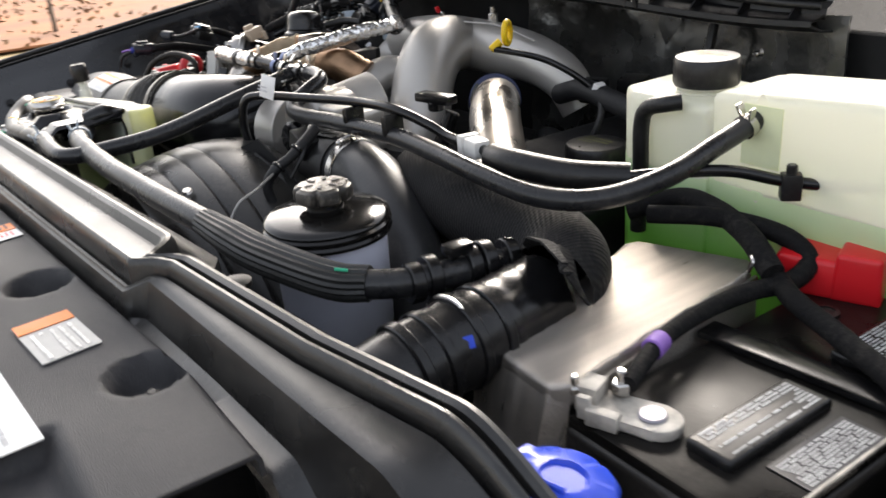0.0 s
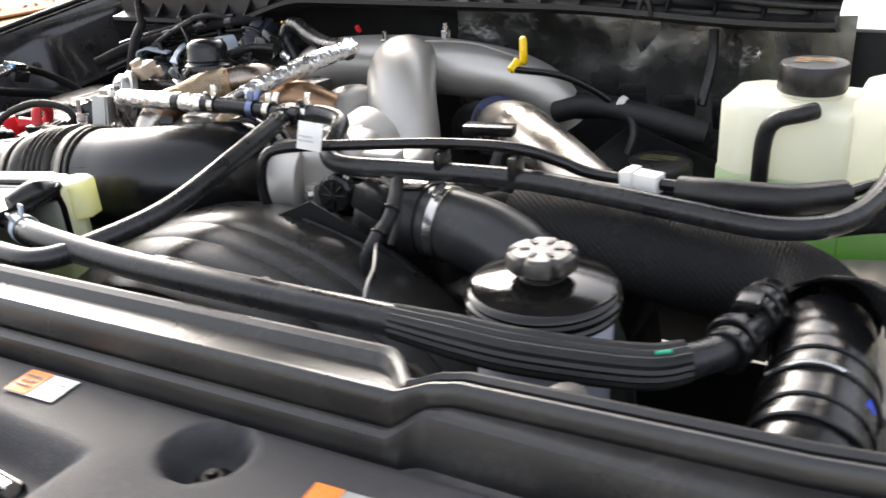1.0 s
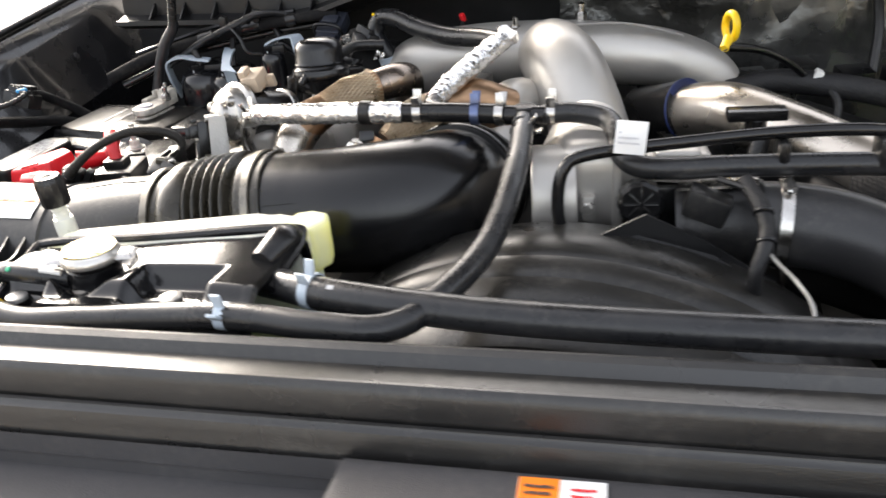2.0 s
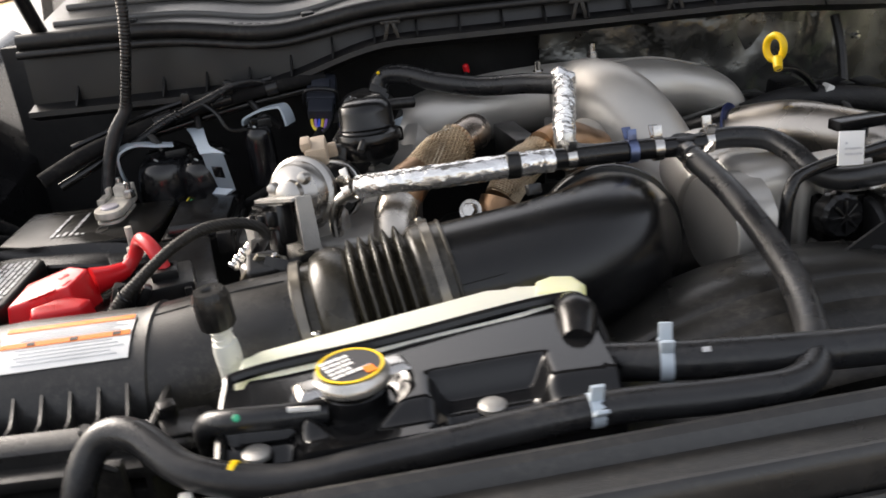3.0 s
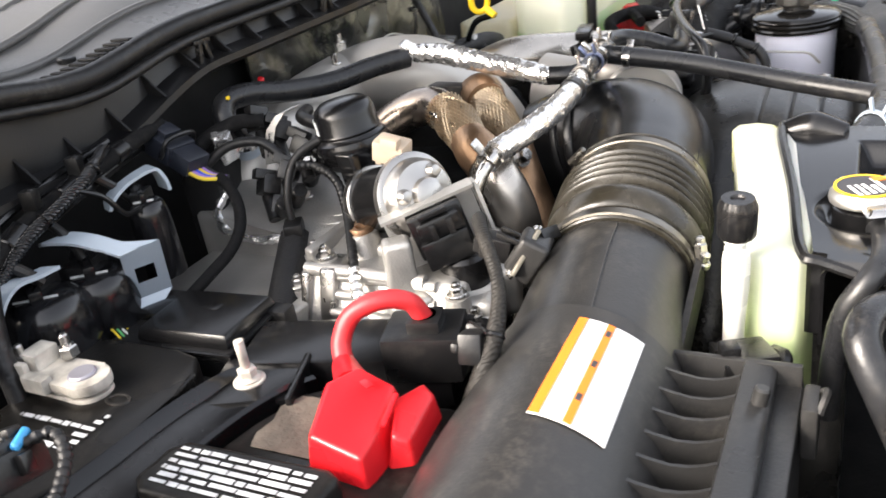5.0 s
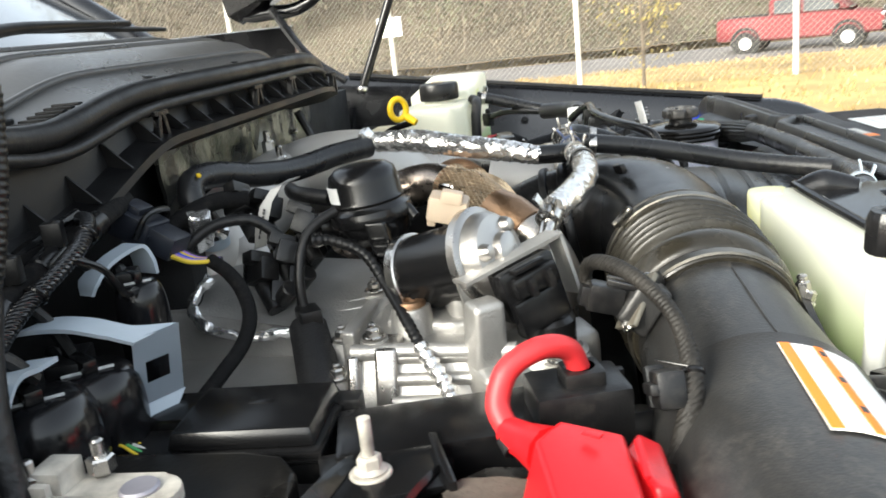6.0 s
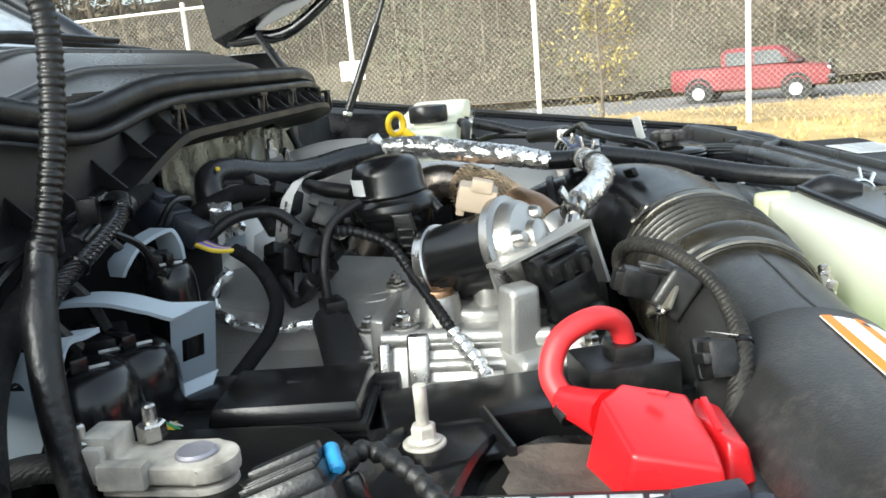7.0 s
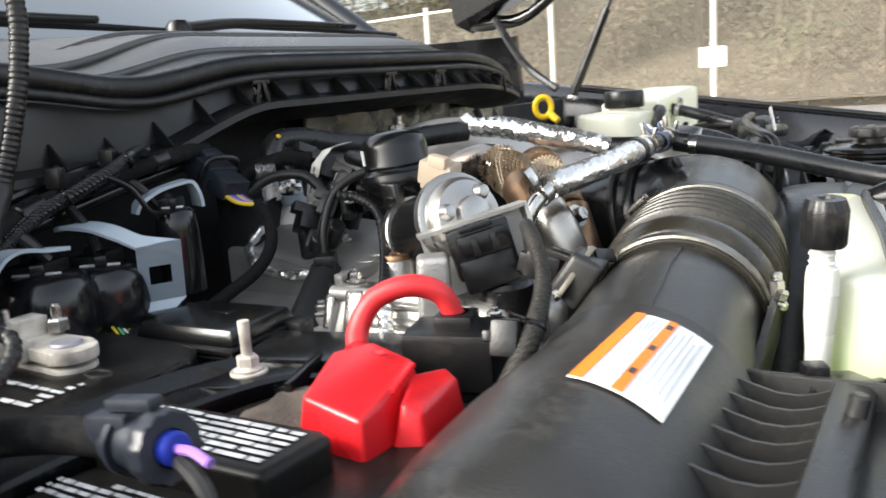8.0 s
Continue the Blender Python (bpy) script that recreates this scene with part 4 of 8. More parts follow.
# ---- front and centre: hoses, filter, fan, throttle, pipes ----
ho = root("vent_hose", (-0.1, 0.21, 1.2), "long grey-black rubber vent hose along the radiator support", "hose")
H1 = [(-0.632, 0.2, 1.08), (-0.64, 0.215, 1.14), (-0.64, 0.235, 1.19), (-0.622, 0.252, 1.225), (-0.59, 0.243, 1.232), (-0.545, 0.21, 1.218), (-0.48, 0.197, 1.21), (-0.4, 0.2, 1.217), (-0.254, 0.21, 1.229), (-0.16, 0.206, 1.231), (-0.1, 0.214, 1.231), (-0.07, 0.26, 1.235), (-0.046, 0.355, 1.247), (-0.047, 0.48, 1.275), (-0.06, 0.585, 1.294)]
part("hose", tube(H1, 0.0128, 18, 8), HOSE, ho)
spring_clip(ho, (-0.254, 0.21, 1.229), (1, 0.05, 0), 0.0114, CLIPGREY, (0, -0.6, 0.6))
part("paint_mark", cyl((-0.518, 0.2035, 1.2135), (1, -0.2, -0.12), 0.0131, 0.007, 16), YELLOW, ho, "yellow paint mark")
spring_clip(ho, (-0.058, 0.56, 1.288), (0, 1, 0.1), 0.0114, None, (1, 0, 0.4))

rh = root("radiator_hose", (0.2, 0.27, 1.2), "black radiator hose with a ribbed protective sleeve", "hose")
H2 = [(-0.25, 0.278, 1.228), (-0.159, 0.249, 1.236), (-0.02, 0.246, 1.232), (0.15, 0.256, 1.23), (0.331, 0.275, 1.226), (0.45, 0.298, 1.212), (0.54, 0.33, 1.204), (0.588, 0.375, 1.202), (0.604, 0.43, 1.2), (0.606, 0.5, 1.19), (0.585, 0.56, 1.15)]
part("hose", tube(H2, 0.0155, 18, 8), HOSE, rh)
part("ribbed_sleeve", tube([(0.331, 0.275, 1.226), (0.39, 0.285, 1.219), (0.45, 0.298, 1.212), (0.54, 0.33, 1.204), (0.572, 0.356, 1.203)], [0.0165, 0.0205, 0.021, 0.0205, 0.019], 36, 8, flutes=0.09), mat("ribbed_sleeve_plastic", (0.016, 0.0165, 0.016), 0.4), rh, "ribbed black protective sleeve")
for y, r in ((0.385, 0.021), (0.405, 0.0235), (0.45, 0.022), (0.468, 0.025), (0.5, 0.021)):
    part("collar", cyl((0.597 if y < 0.42 else 0.605, y, 1.201 - 0.1 * max(0, y - 0.45)), (0.15, 1, -0.06), r, 0.014, 22), SATIN, rh)
part("latch", box((0.02, 0.03, 0.012), Matrix.Translation((0.603, 0.445, 1.218)), 0.003), SATIN, rh)
part("paint_mark", tube([(0.556, 0.327, 1.2235), (0.566, 0.336, 1.2225)], 0.0018, 6), GREEN, rh)
spring_clip(rh, (-0.188, 0.256, 1.235), (1, -0.2, 0), 0.0158, CLIPGREY, (0, -0.3, 0.9))
bars(rh, Matrix.Translation((-0.14, 0.2415, 1.2485)) @ Matrix.Rotation(0.6, 4, 'X'), 0.05, 0.012, 1, GREYINK, seed=9, lift=0.001)

# fuel filter with lobed cap
ff = root("fluid_reservoir", (0.422, 0.387, 1.08), "milky reservoir with black lid and lobed cap", "reservoir")
fm = Matrix.Translation((0.426, 0.387, 1.011))
part("bowl", lathe([(0, 0.06), (0.05, 0.06), (0.064, 0.08), (0.067, 0.19), (0.069, 0.2), (0, 0.2)], fm, 48), LAVENDER, ff, "milky lavender plastic bowl")
part("lid", lathe([(0.066, 0.197), (0.0735, 0.198), (0.0745, 0.202), (0.0725, 0.205), (0.0745, 0.208), (0.0745, 0.211), (0.072, 0.2135), (0.0735, 0.217), (0.072, 0.22), (0.066, 0.223), (0.03, 0.2285), (0, 0.2295)], fm, 56), mat("shiny_black_lid", (0.008, 0.0075, 0.007), 0.13, bump=0.03, fine=300, scale=9, rvar=0.06), ff, "shiny black ridged lid")
part("neck", lathe([(0, 0.226), (0.022, 0.226), (0.021, 0.236), (0.0235, 0.237), (0.0235, 0.24), (0, 0.24)], fm, 32), SATIN, ff)
part("cap", lathe([(0, 0.238), (0.031, 0.238), (0.034, 0.241), (0.034, 0.25), (0.0325, 0.2535), (0.029, 0.255), (0.012, 0.2555), (0, 0.2555)], fm @ Matrix.Rotation(0.3, 4, 'Z'), 108, 6, 0.18), mat("scuffed_black_plastic", (0.03, 0.028, 0.026), 0.42, bump=0.15, scale=30, var=0.4, dust=0.9), ff, "black lobed cap with pale scuffed print")
part("pale_top", lathe([(0, 0.2552), (0.0285, 0.2552), (0.0275, 0.2562), (0, 0.2566)], fm @ Matrix.Rotation(0.3, 4, 'Z'), 108, 6, 0.18), mat("pale_cap_plastic", (0.13, 0.115, 0.095), 0.28, var=0.4, bump=0.15, scale=60), ff, "pale cap top")
for i in range(6):
    a = 0.4 + i * 1.0472
    part("print_bar", box((0.009, 0.004, 0.0008), fm @ Matrix.Translation((0.016 * math.cos(a), 0.016 * math.sin(a), 0.2567)) @ Matrix.Rotation(a, 4, 'Z'), 0), INK, ff)

# fan shroud: ring seen end-on, with grooves and deflector plates
fs = root("fan_shroud", (0.02, 0.4, 0.76), "dark ribbed fan shroud ring behind the radiator", "fan shroud")
fa = axis_pose((0.02, 0.262, 0.82), (0, 1, 0))
part("ring", lathe([(0.345, 0), (0.372, 0.002), (0.384, 0.02), (0.39, 0.05), (0.386, 0.054), (0.392, 0.06), (0.398, 0.085), (0.394, 0.09), (0.4, 0.096), (0.403, 0.12), (0.399, 0.126), (0.404, 0.133), (0.404, 0.17), (0.398, 0.21), (0.385, 0.232), (0.355, 0.236)], fa, 120), mat("dusty_shroud_plastic", (0.014, 0.0135, 0.0125), 0.3, bump=0.08, fine=400, scale=8, var=0.4, rvar=0.14, dust=0.25), fs)
part("rivet", lathe([(0, 0), (0.008, 0), (0.006, 0.003), (0, 0.0035)], axis_pose((0.13, 0.319, 1.202), (0.25, -0.15, 1)), 16), STEEL, fs)
part("deflector", loft([[(0.03, 0.45, 1.195), (0.06, 0.445, 1.215), (0.085, 0.445, 1.22), (0.16, 0.45, 1.2), (0.26, 0.44, 1.14)], [(0.03, 0.38, 1.15), (0.06, 0.38, 1.165), (0.09, 0.38, 1.165), (0.17, 0.38, 1.14), (0.26, 0.38, 1.07)]], thick=0.003), DARK, fs)
BAFFLE = mat("dull_black_sheet", (0.008, 0.008, 0.0085), 0.45, bump=0.1)
part("baffle", loft([[(0.03, 0.432, 1.214), (0.02, 0.44, 1.1), (0.02, 0.44, 1.0)], [(0.092, 0.45, 1.242), (0.085, 0.455, 1.1), (0.085, 0.455, 1.0)], [(0.15, 0.46, 1.212), (0.15, 0.463, 1.1), (0.15, 0.463, 1.0)], [(0.22, 0.47, 1.165), (0.22, 0.472, 1.1), (0.22, 0.472, 1.0)], [(0.28, 0.475, 1.11), (0.28, 0.475, 1.08), (0.28, 0.475, 1.0)]], thick=0.003), BAFFLE, fs, "angled black sheet baffle")
part("hub", lathe([(0.1, 0), (0.12, 0.01), (0.12, 0.06), (0, 0.07)], axis_pose((0.02, 0.34, 0.82), (0, 1, 0)), 40), DARK, fs)

# throttle body
tb = root("engine_throttle", (0.03, 0.56, 1.15), "cast aluminium throttle assembly with black motor cap", "throttle")
part("casting", merge(box((0.105, 0.1, 0.108), pose(0.028, 0.588, 1.172, 0, 0, 12), 0.032, 5), cyl((-0.045, 0.548, 1.215), (1, 0.2, 0), 0.057, 0.05, 36), cyl((-0.005, 0.62, 1.22), (0.05, 0.9, 0.15), 0.05, 0.09, 32)), ALUPIPE, tb)
part("base", box((0.06, 0.08, 0.07), pose(0.02, 0.59, 1.115, 0, 0, 12), 0.01, 3), ALUPIPE, tb)
part("side_rib", box((0.02, 0.03, 0.05), pose(0.06, 0.565, 1.16, 0, 0, 8), 0.005, 3), ALUPIPE, tb)
part("flange", box((0.012, 0.102, 0.1), pose(0.045, 0.584, 1.178, 0, 0, 12), 0.02, 4), ALUPIPE, tb)
part("stay", box((0.12, 0.026, 0.012), pose(0.13, 0.55, 1.24, 0, 3, 6), 0.004), ALUPIPE, tb)
part("stay_block", box((0.02, 0.034, 0.02), pose(0.15, 0.55, 1.236, 0, 3, 6), 0.005), ALUPIPE, tb)
part("outlet_block", box((0.1, 0.07, 0.07), pose(0.1, 0.6, 1.19, 0, 0, 12), 0.014, 4), ALUPIPE, tb)
part("pad", box((0.05, 0.03, 0.02), pose(0.115, 0.57, 1.25, 0, 0, 8), 0.005, 3), ALUPIPE, tb)
part("lug", box((0.016, 0.02, 0.03), pose(0.022, 0.534, 1.195, 0, 0, 8), 0.004), ALUPIPE, tb)
part("motor_cap", merge(lathe([(0, 0), (0.025, 0), (0.025, 0.016), (0.021, 0.02), (0, 0.02)], axis_pose((0.08, 0.522, 1.226), (0.15, -1, 0.1)), 44, 11, 0.06), box((0.055, 0.03, 0.05), pose(0.095, 0.54, 1.19, 0, 0, 10), 0.006)), SATIN, tb, "black round motor cap")
for a in range(4):
    part("cap_rib", box((0.036, 0.003, 0.004), axis_pose((0.083, 0.503, 1.228), (0.15, -1, 0.1), a * 0.785) , 0.001), SATIN, tb)
hexbolt(tb, (0.022, 0.525, 1.212), (0, -1, 0.1), 0.006, 0.006)
hexbolt(tb, (0.045, 0.58, 1.278), (0, -0.1, 1), 0.006, 0.006)
part("wiring_plug", box((0.045, 0.03, 0.03), pose(0.145, 0.497, 1.22, 0, 20, 0), 0.004), PLASTIC, tb)

part("wiring_cover", box((0.045, 0.02, 0.036), pose(0.138, 0.514, 1.202, 8, 32, 0), 0.004), BAFFLE, tb, "black angled cover")
tw = root("throttle_wiring", (0.2, 0.45, 1.15), "black taped wiring and a bright bare lead by the throttle", "wiring")
part("loom", tube([(0.185, 0.5, 1.262), (0.2, 0.47, 1.248), (0.206, 0.445, 1.236), (0.205, 0.422, 1.224), (0.198, 0.41, 1.2), (0.2, 0.42, 1.16)], [0.008, 0.009, 0.007, 0.008, 0.007, 0.007], 12, 8), TAPE, tw)
part("zip_lead", tube([(0.16, 0.505, 1.26), (0.19, 0.485, 1.257), (0.21, 0.465, 1.24), (0.212, 0.44, 1.21)], 0.0035, 8), RUBBER, tw)
for p in ((0.203, 0.462, 1.246), (0.206, 0.43, 1.229)):
    part("tie", cyl(p, (0.05, -0.7, -0.5), 0.0105, 0.005, 12), SATIN, tw)
part("bare_lead", tube([(0.206, 0.424, 1.224), (0.215, 0.408, 1.219), (0.232, 0.38, 1.213), (0.243, 0.352, 1.207), (0.247, 0.335, 1.19)], 0.0019, 8), mat("grey_bare_lead", (0.34, 0.33, 0.31), 0.35, 0.5), tw, "bright grey lead")

# silver intake arch over the engine and its leg to the throttle
ia = root("intake_arch", (-0.05, 0.93, 1.15), "satin cast aluminium intake pipe arching over the engine", "intake pipe")
part("arch", tube([(-0.37, 1.0, 1.19), (-0.36, 0.995, 1.225), (-0.32, 0.99, 1.255), (-0.22, 0.985, 1.272), (-0.1, 0.99, 1.275), (0.0, 1.0, 1.27), (0.08, 1.01, 1.258), (0.14, 1.02, 1.23), (0.17, 1.03, 1.18)], [0.042, 0.046, 0.05, 0.05, 0.05, 0.048, 0.044, 0.04, 0.036], 28, 8), ALUPIPE, ia)
part("leg", tube([(-0.1, 0.99, 1.275), (-0.088, 0.93, 1.284), (-0.064, 0.88, 1.278), (-0.04, 0.842, 1.252), (-0.018, 0.812, 1.208), (-0.004, 0.79, 1.16), (0.0, 0.77, 1.1)], [0.05, 0.055, 0.057, 0.056, 0.056, 0.056, 0.055], 36, 8), ALUPIPE, ia)
part("seam", tube([(-0.06, 0.95, 1.326), (0.02, 0.97, 1.322), (0.1, 0.985, 1.3)], 0.0018, 6), ALUPIPE, ia)
part("cast_mark", box((0.012, 0.008, 0.003), axis_pose((-0.045, 0.818, 1.3), (0.1, -0.7, 0.7)), 0.001), ALUPIPE, ia)
for p in ((-0.156, 0.969, 1.3), (-0.06, 1.02, 1.31)):
    part("stud", merge(cyl(p, (0, 0, 1), 0.009, 0.022, 6), cyl((p[0], p[1], p[2] + 0.02), (0, 0, 1), 0.005, 0.016, 10)), STEEL, ia)

ob = solid("lower_intake_branch", tube([(-0.12, 0.72, 1.19), (-0.13, 0.78, 1.235), (-0.12, 0.83, 1.24), (-0.08, 0.87, 1.21)], [0.034, 0.036, 0.036, 0.034], 22), ALUPIPE, "short satin aluminium branch pipe", "intake pipe")

cp = root("charge_pipe", (0.27, 0.77, 1.15), "bare steel charge air pipe with a blue-ringed coupler", "pipe")
part("pipe", tube([(0.09, 0.895, 1.2), (0.13, 0.87, 1.217), (0.18, 0.83, 1.228), (0.235, 0.785, 1.221), (0.31, 0.73, 1.205), (0.39, 0.67, 1.183), (0.45, 0.62, 1.145)], [0.04, 0.041, 0.041, 0.041, 0.04, 0.039, 0.038], 26, 8), WARMPIPE, cp)
part("coupler", tube([(0.045, 0.925, 1.19), (0.085, 0.9, 1.205), (0.115, 0.88, 1.217)], 0.044, 26), SATIN, cp)
part("ring", cyl((0.112, 0.882, 1.216), (0.75, -0.6, 0.25), 0.0455, 0.004, 30), mat("blue_seal", (0.015, 0.025, 0.09), 0.4), cp, "dark blue seal ring")
part("sensor", merge(cyl((0.2, 0.7, 1.25), (0, 0, 1), 0.013, 0.014, 18), box((0.07, 0.025, 0.014), pose(0.2, 0.7, 1.262, 0, 0, 10), 0.003), cyl((0.2, 0.7, 1.19), (0.2, 0.4, 1), 0.012, 0.06, 12)), SATIN, cp)

bp = root("intercooler_hose", (0.3, 0.52, 1.1), "thick black intercooler hose with a steel clamp", "hose")
part("hose", tube([(0.12, 0.53, 1.195), (0.18, 0.533, 1.2), (0.235, 0.535, 1.2), (0.3, 0.53, 1.19), (0.37, 0.515, 1.16), (0.425, 0.5, 1.1), (0.445, 0.49, 1.02)], [0.042, 0.042, 0.045, 0.045, 0.044, 0.043, 0.042], 28, 8), DUCTHOSE, bp)
part("cuff", tube([(0.13, 0.531, 1.196), (0.165, 0.5325, 1.2), (0.205, 0.534, 1.2)], 0.047, 28), RUBBER, bp)
clamp_band(bp, (0.227, 0.535, 1.2), (1, 0.02, -0.05), 0.046, 0.014, None, True, (0, -0.3, 1))

ch = root("wrapped_charge_hose", (0.6, 0.5, 1.1), "charge air hose, cloth-wrapped at one end", "hose")
part("woven_wrap", tube([(0.3, 0.6, 1.195), (0.36, 0.588, 1.196), (0.45, 0.585, 1.188), (0.55, 0.588, 1.178), (0.615, 0.575, 1.173), (0.648, 0.545, 1.172), (0.658, 0.52, 1.171)], [0.045, 0.05, 0.054, 0.055, 0.053, 0.05, 0.0505], 36, 8, caps=False), FABRIC, ch, "black woven cloth wrap with a flared loose end")
part("loose_flap", loft([[(0.66 + (0.0505 + 0.0375 * k ** 1.3) * math.sin(radians(a0 + (a1 - a0) * j / 10)), 0.524 - 0.042 * k - 0.006 * math.sin(3 * k + j), 1.171 + (0.0505 + 0.0375 * k ** 1.3) * math.cos(radians(a0 + (a1 - a0) * j / 10))) for j in range(11)] for k, a0, a1 in ((0.0, -50, 92), (0.25, -32, 86), (0.5, -8, 78), (0.75, 18, 68), (1.0, 44, 54))], thick=0.0022), FABRIC, ch, "pointed loose flap of woven cloth")
part("hose", tube([(0.66, 0.51, 1.17), (0.668, 0.45, 1.168), (0.674, 0.4, 1.166), (0.677, 0.33, 1.16), (0.674, 0.27, 1.14), (0.67, 0.23, 1.08), (0.67, 0.21, 1.0)], [0.043, 0.044, 0.045, 0.044, 0.044, 0.044, 0.043], 30, 8, ribs=lambda s: 1 + 0.02 * (math.sin(s * 260) > 0.6)), SATIN, ch)
for p, ax, r in (((0.672, 0.425, 1.167), (0.08, -1, -0.03), 0.0475), ((0.674, 0.395, 1.166), (0.05, -1, -0.05), 0.0485), ((0.676, 0.36, 1.163), (0.03, -1, -0.08), 0.0475), ((0.677, 0.335, 1.16), (0.0, -1, -0.12), 0.049), ((0.675, 0.3, 1.152), (0, -1, -0.3), 0.047)):
    part("collar", cyl(p, ax, r, 0.011, 36), SATIN, ch)
part("wire_clip", tube([(0.632, 0.385, 1.19), (0.66, 0.383, 1.212), (0.69, 0.385, 1.21), (0.715, 0.387, 1.185)], 0.002, 6), STEEL, ch)
part("blue_mark", box((0.01, 0.012, 0.002), axis_pose((0.712, 0.375, 1.187), (0.9, -0.2, 0.5)), 0.0005), BLUE, ch)

# hard line and vent hose to the coolant tank
l1 = root("fuel_line", (0.3, 0.55, 1.26), "thin black plastic line with a white quick connector", "hose")
part("line", tube([(0.012, 0.49, 1.16), (0.004, 0.472, 1.2), (0.0, 0.465, 1.24), (0.006, 0.47, 1.278), (0.03, 0.485, 1.29), (0.117, 0.52, 1.293), (0.221, 0.55, 1.297), (0.31, 0.558, 1.299), (0.355, 0.58, 1.282), (0.395, 0.59, 1.268), (0.5, 0.578, 1.271)], 0.0068, 12, 8), SATIN, l1)
part("connector", merge(box((0.045, 0.022, 0.022), pose(0.452, 0.583, 1.259, 0, 0, -8), 0.003), box((0.012, 0.026, 0.026), pose(0.44, 0.584, 1.257, 0, 0, -8), 0.002)), WHITE, l1, "white quick connector")
part("foam_sleeve", tube([(0.495, 0.579, 1.266), (0.54, 0.578, 1.268), (0.6, 0.605, 1.262), (0.645, 0.65, 1.257)], 0.0165, 18), RUBBER, l1, "thick black foam sleeve")
part("tail", tube([(0.64, 0.645, 1.257), (0.67, 0.69, 1.258), (0.71, 0.74, 1.256), (0.753, 0.785, 1.242), (0.82, 0.85, 1.232), (0.9, 0.94, 1.22)], 0.0068, 12), SATIN, l1)
part("clip", merge(box((0.022, 0.018, 0.03), pose(0.753, 0.785, 1.222, 0, 0, 45), 0.003), cyl((0.753, 0.785, 1.25), (0, 0, 1), 0.006, 0.012, 10)), PLASTIC, l1)
l2 = root("coolant_vent_hose", (0.3, 0.55, 1.25), "black coolant vent hose running to the tank", "hose")
part("hose", tube([(-0.05, 0.597, 1.294), (-0.01, 0.602, 1.298), (0.033, 0.592, 1.295), (0.05, 0.56, 1.286), (0.06, 0.53, 1.273), (0.09, 0.52, 1.264), (0.181, 0.535, 1.264), (0.315, 0.549, 1.266), (0.42, 0.548, 1.263), (0.509, 0.545, 1.258), (0.6, 0.558, 1.249), (0.655, 0.6, 1.249), (0.682, 0.67, 1.262), (0.69, 0.74, 1.282), (0.693, 0.8, 1.297)], 0.0122, 16, 8), HOSE, l2)
for p in ((0.221, 0.545, 1.265), (0.315, 0.552, 1.268)):
    part("line_clip", merge(box((0.012, 0.032, 0.03), pose(p[0], p[1], p[2] - 0.004, 0, 0, 8), 0.005), cyl((p[0], p[1] + 0.008, p[2] + 0.026), (0, 0, 1), 0.004, 0.01, 10)), PLASTIC, l2)
spring_clip(l2, (0.692, 0.785, 1.293), (0, 1, 0.25), 0.0124, STEEL, (0.2, 0, 1))
spring_clip(l2, (-0.03, 0.602, 1.297), (1, 0, 0), 0.0124, STEEL, (0, -0.3, 1))
part("bracket", loft([[(0.12, 0.5, 1.25), (0.2, 0.52, 1.25)], [(0.12, 0.535, 1.248), (0.2, 0.55, 1.248)]], thick=0.003), STEEL, l2)
tg = root("paper_tag", (0.07, 0.48, 1.29), "small white paper flag folded over the line", "tag")
part("flag", box((0.032, 0.0012, 0.034), pose(0.071, 0.481, 1.293, -12, 8, 14), 0.0003), PAPER, tg)
bars(tg, pose(0.071, 0.479, 1.311, 78, 8, 14), 0.022, 0.016, 3, FAINTINK, seed=12, lift=0.001)

# T-piece and foil-wrapped hoses
tp = root("hose_tee", (-0.06, 0.594, 1.296), "black tee joint with bright spring clips", "hose joint")
part("body", merge(cyl((-0.085, 0.592, 1.297), (1, 0, 0), 0.0115, 0.05, 18), cyl((-0.06, 0.594, 1.297), (0, -1, -0.1), 0.0105, 0.03, 18), cyl((-0.06, 0.594, 1.292), (0, 0, 1), 0.014, 0.016, 18)), SATIN, tp)
spring_clip(tp, (-0.09, 0.592, 1.298), (1, 0, 0), 0.0128, STEEL, (0, 0.3, 1))
fa_ = root("foil_hose", (-0.3, 0.58, 1.28), "hose wrapped in bright aluminium foil", "hose")
part("foil_wrap", crumple(tube([(-0.424, 0.606, 1.287), (-0.38, 0.585, 1.295), (-0.32, 0.573, 1.3), (-0.25, 0.575, 1.302), (-0.21, 0.581, 1.301)], 0.0132, 30, 16), 0.0015, 230), FOIL, fa_, "bright crinkled foil wrap", angle=25)
part("band", cyl((-0.262, 0.575, 1.302), (1, 0, 0), 0.0148, 0.016, 20), PLASTIC, fa_)
part("tail", tube([(-0.212, 0.581, 1.301), (-0.15, 0.588, 1.3), (-0.088, 0.592, 1.298)], 0.0118, 16), SATIN, fa_)
part("nipple", tube([(-0.458, 0.63, 1.225), (-0.457, 0.62, 1.25), (-0.447, 0.613, 1.272), (-0.424, 0.606, 1.287)], 0.0075, 12), STEEL, fa_)
spring_clip(fa_, (-0.434, 0.61, 1.282), (0.8, -0.3, 0.4), 0.011, STEEL, (-0.5, 0, 1))
spring_clip(fa_, (-0.19, 0.583, 1.301), (1, 0.1, 0), 0.0122, STEEL, (0, -0.3, 1))
spring_clip(fa_, (-0.12, 0.589, 1.299), (1, 0.1, 0), 0.0122, mat("blue_steel", (0.12, 0.15, 0.26), 0.3, 0.85), (0, 0.2, 1))
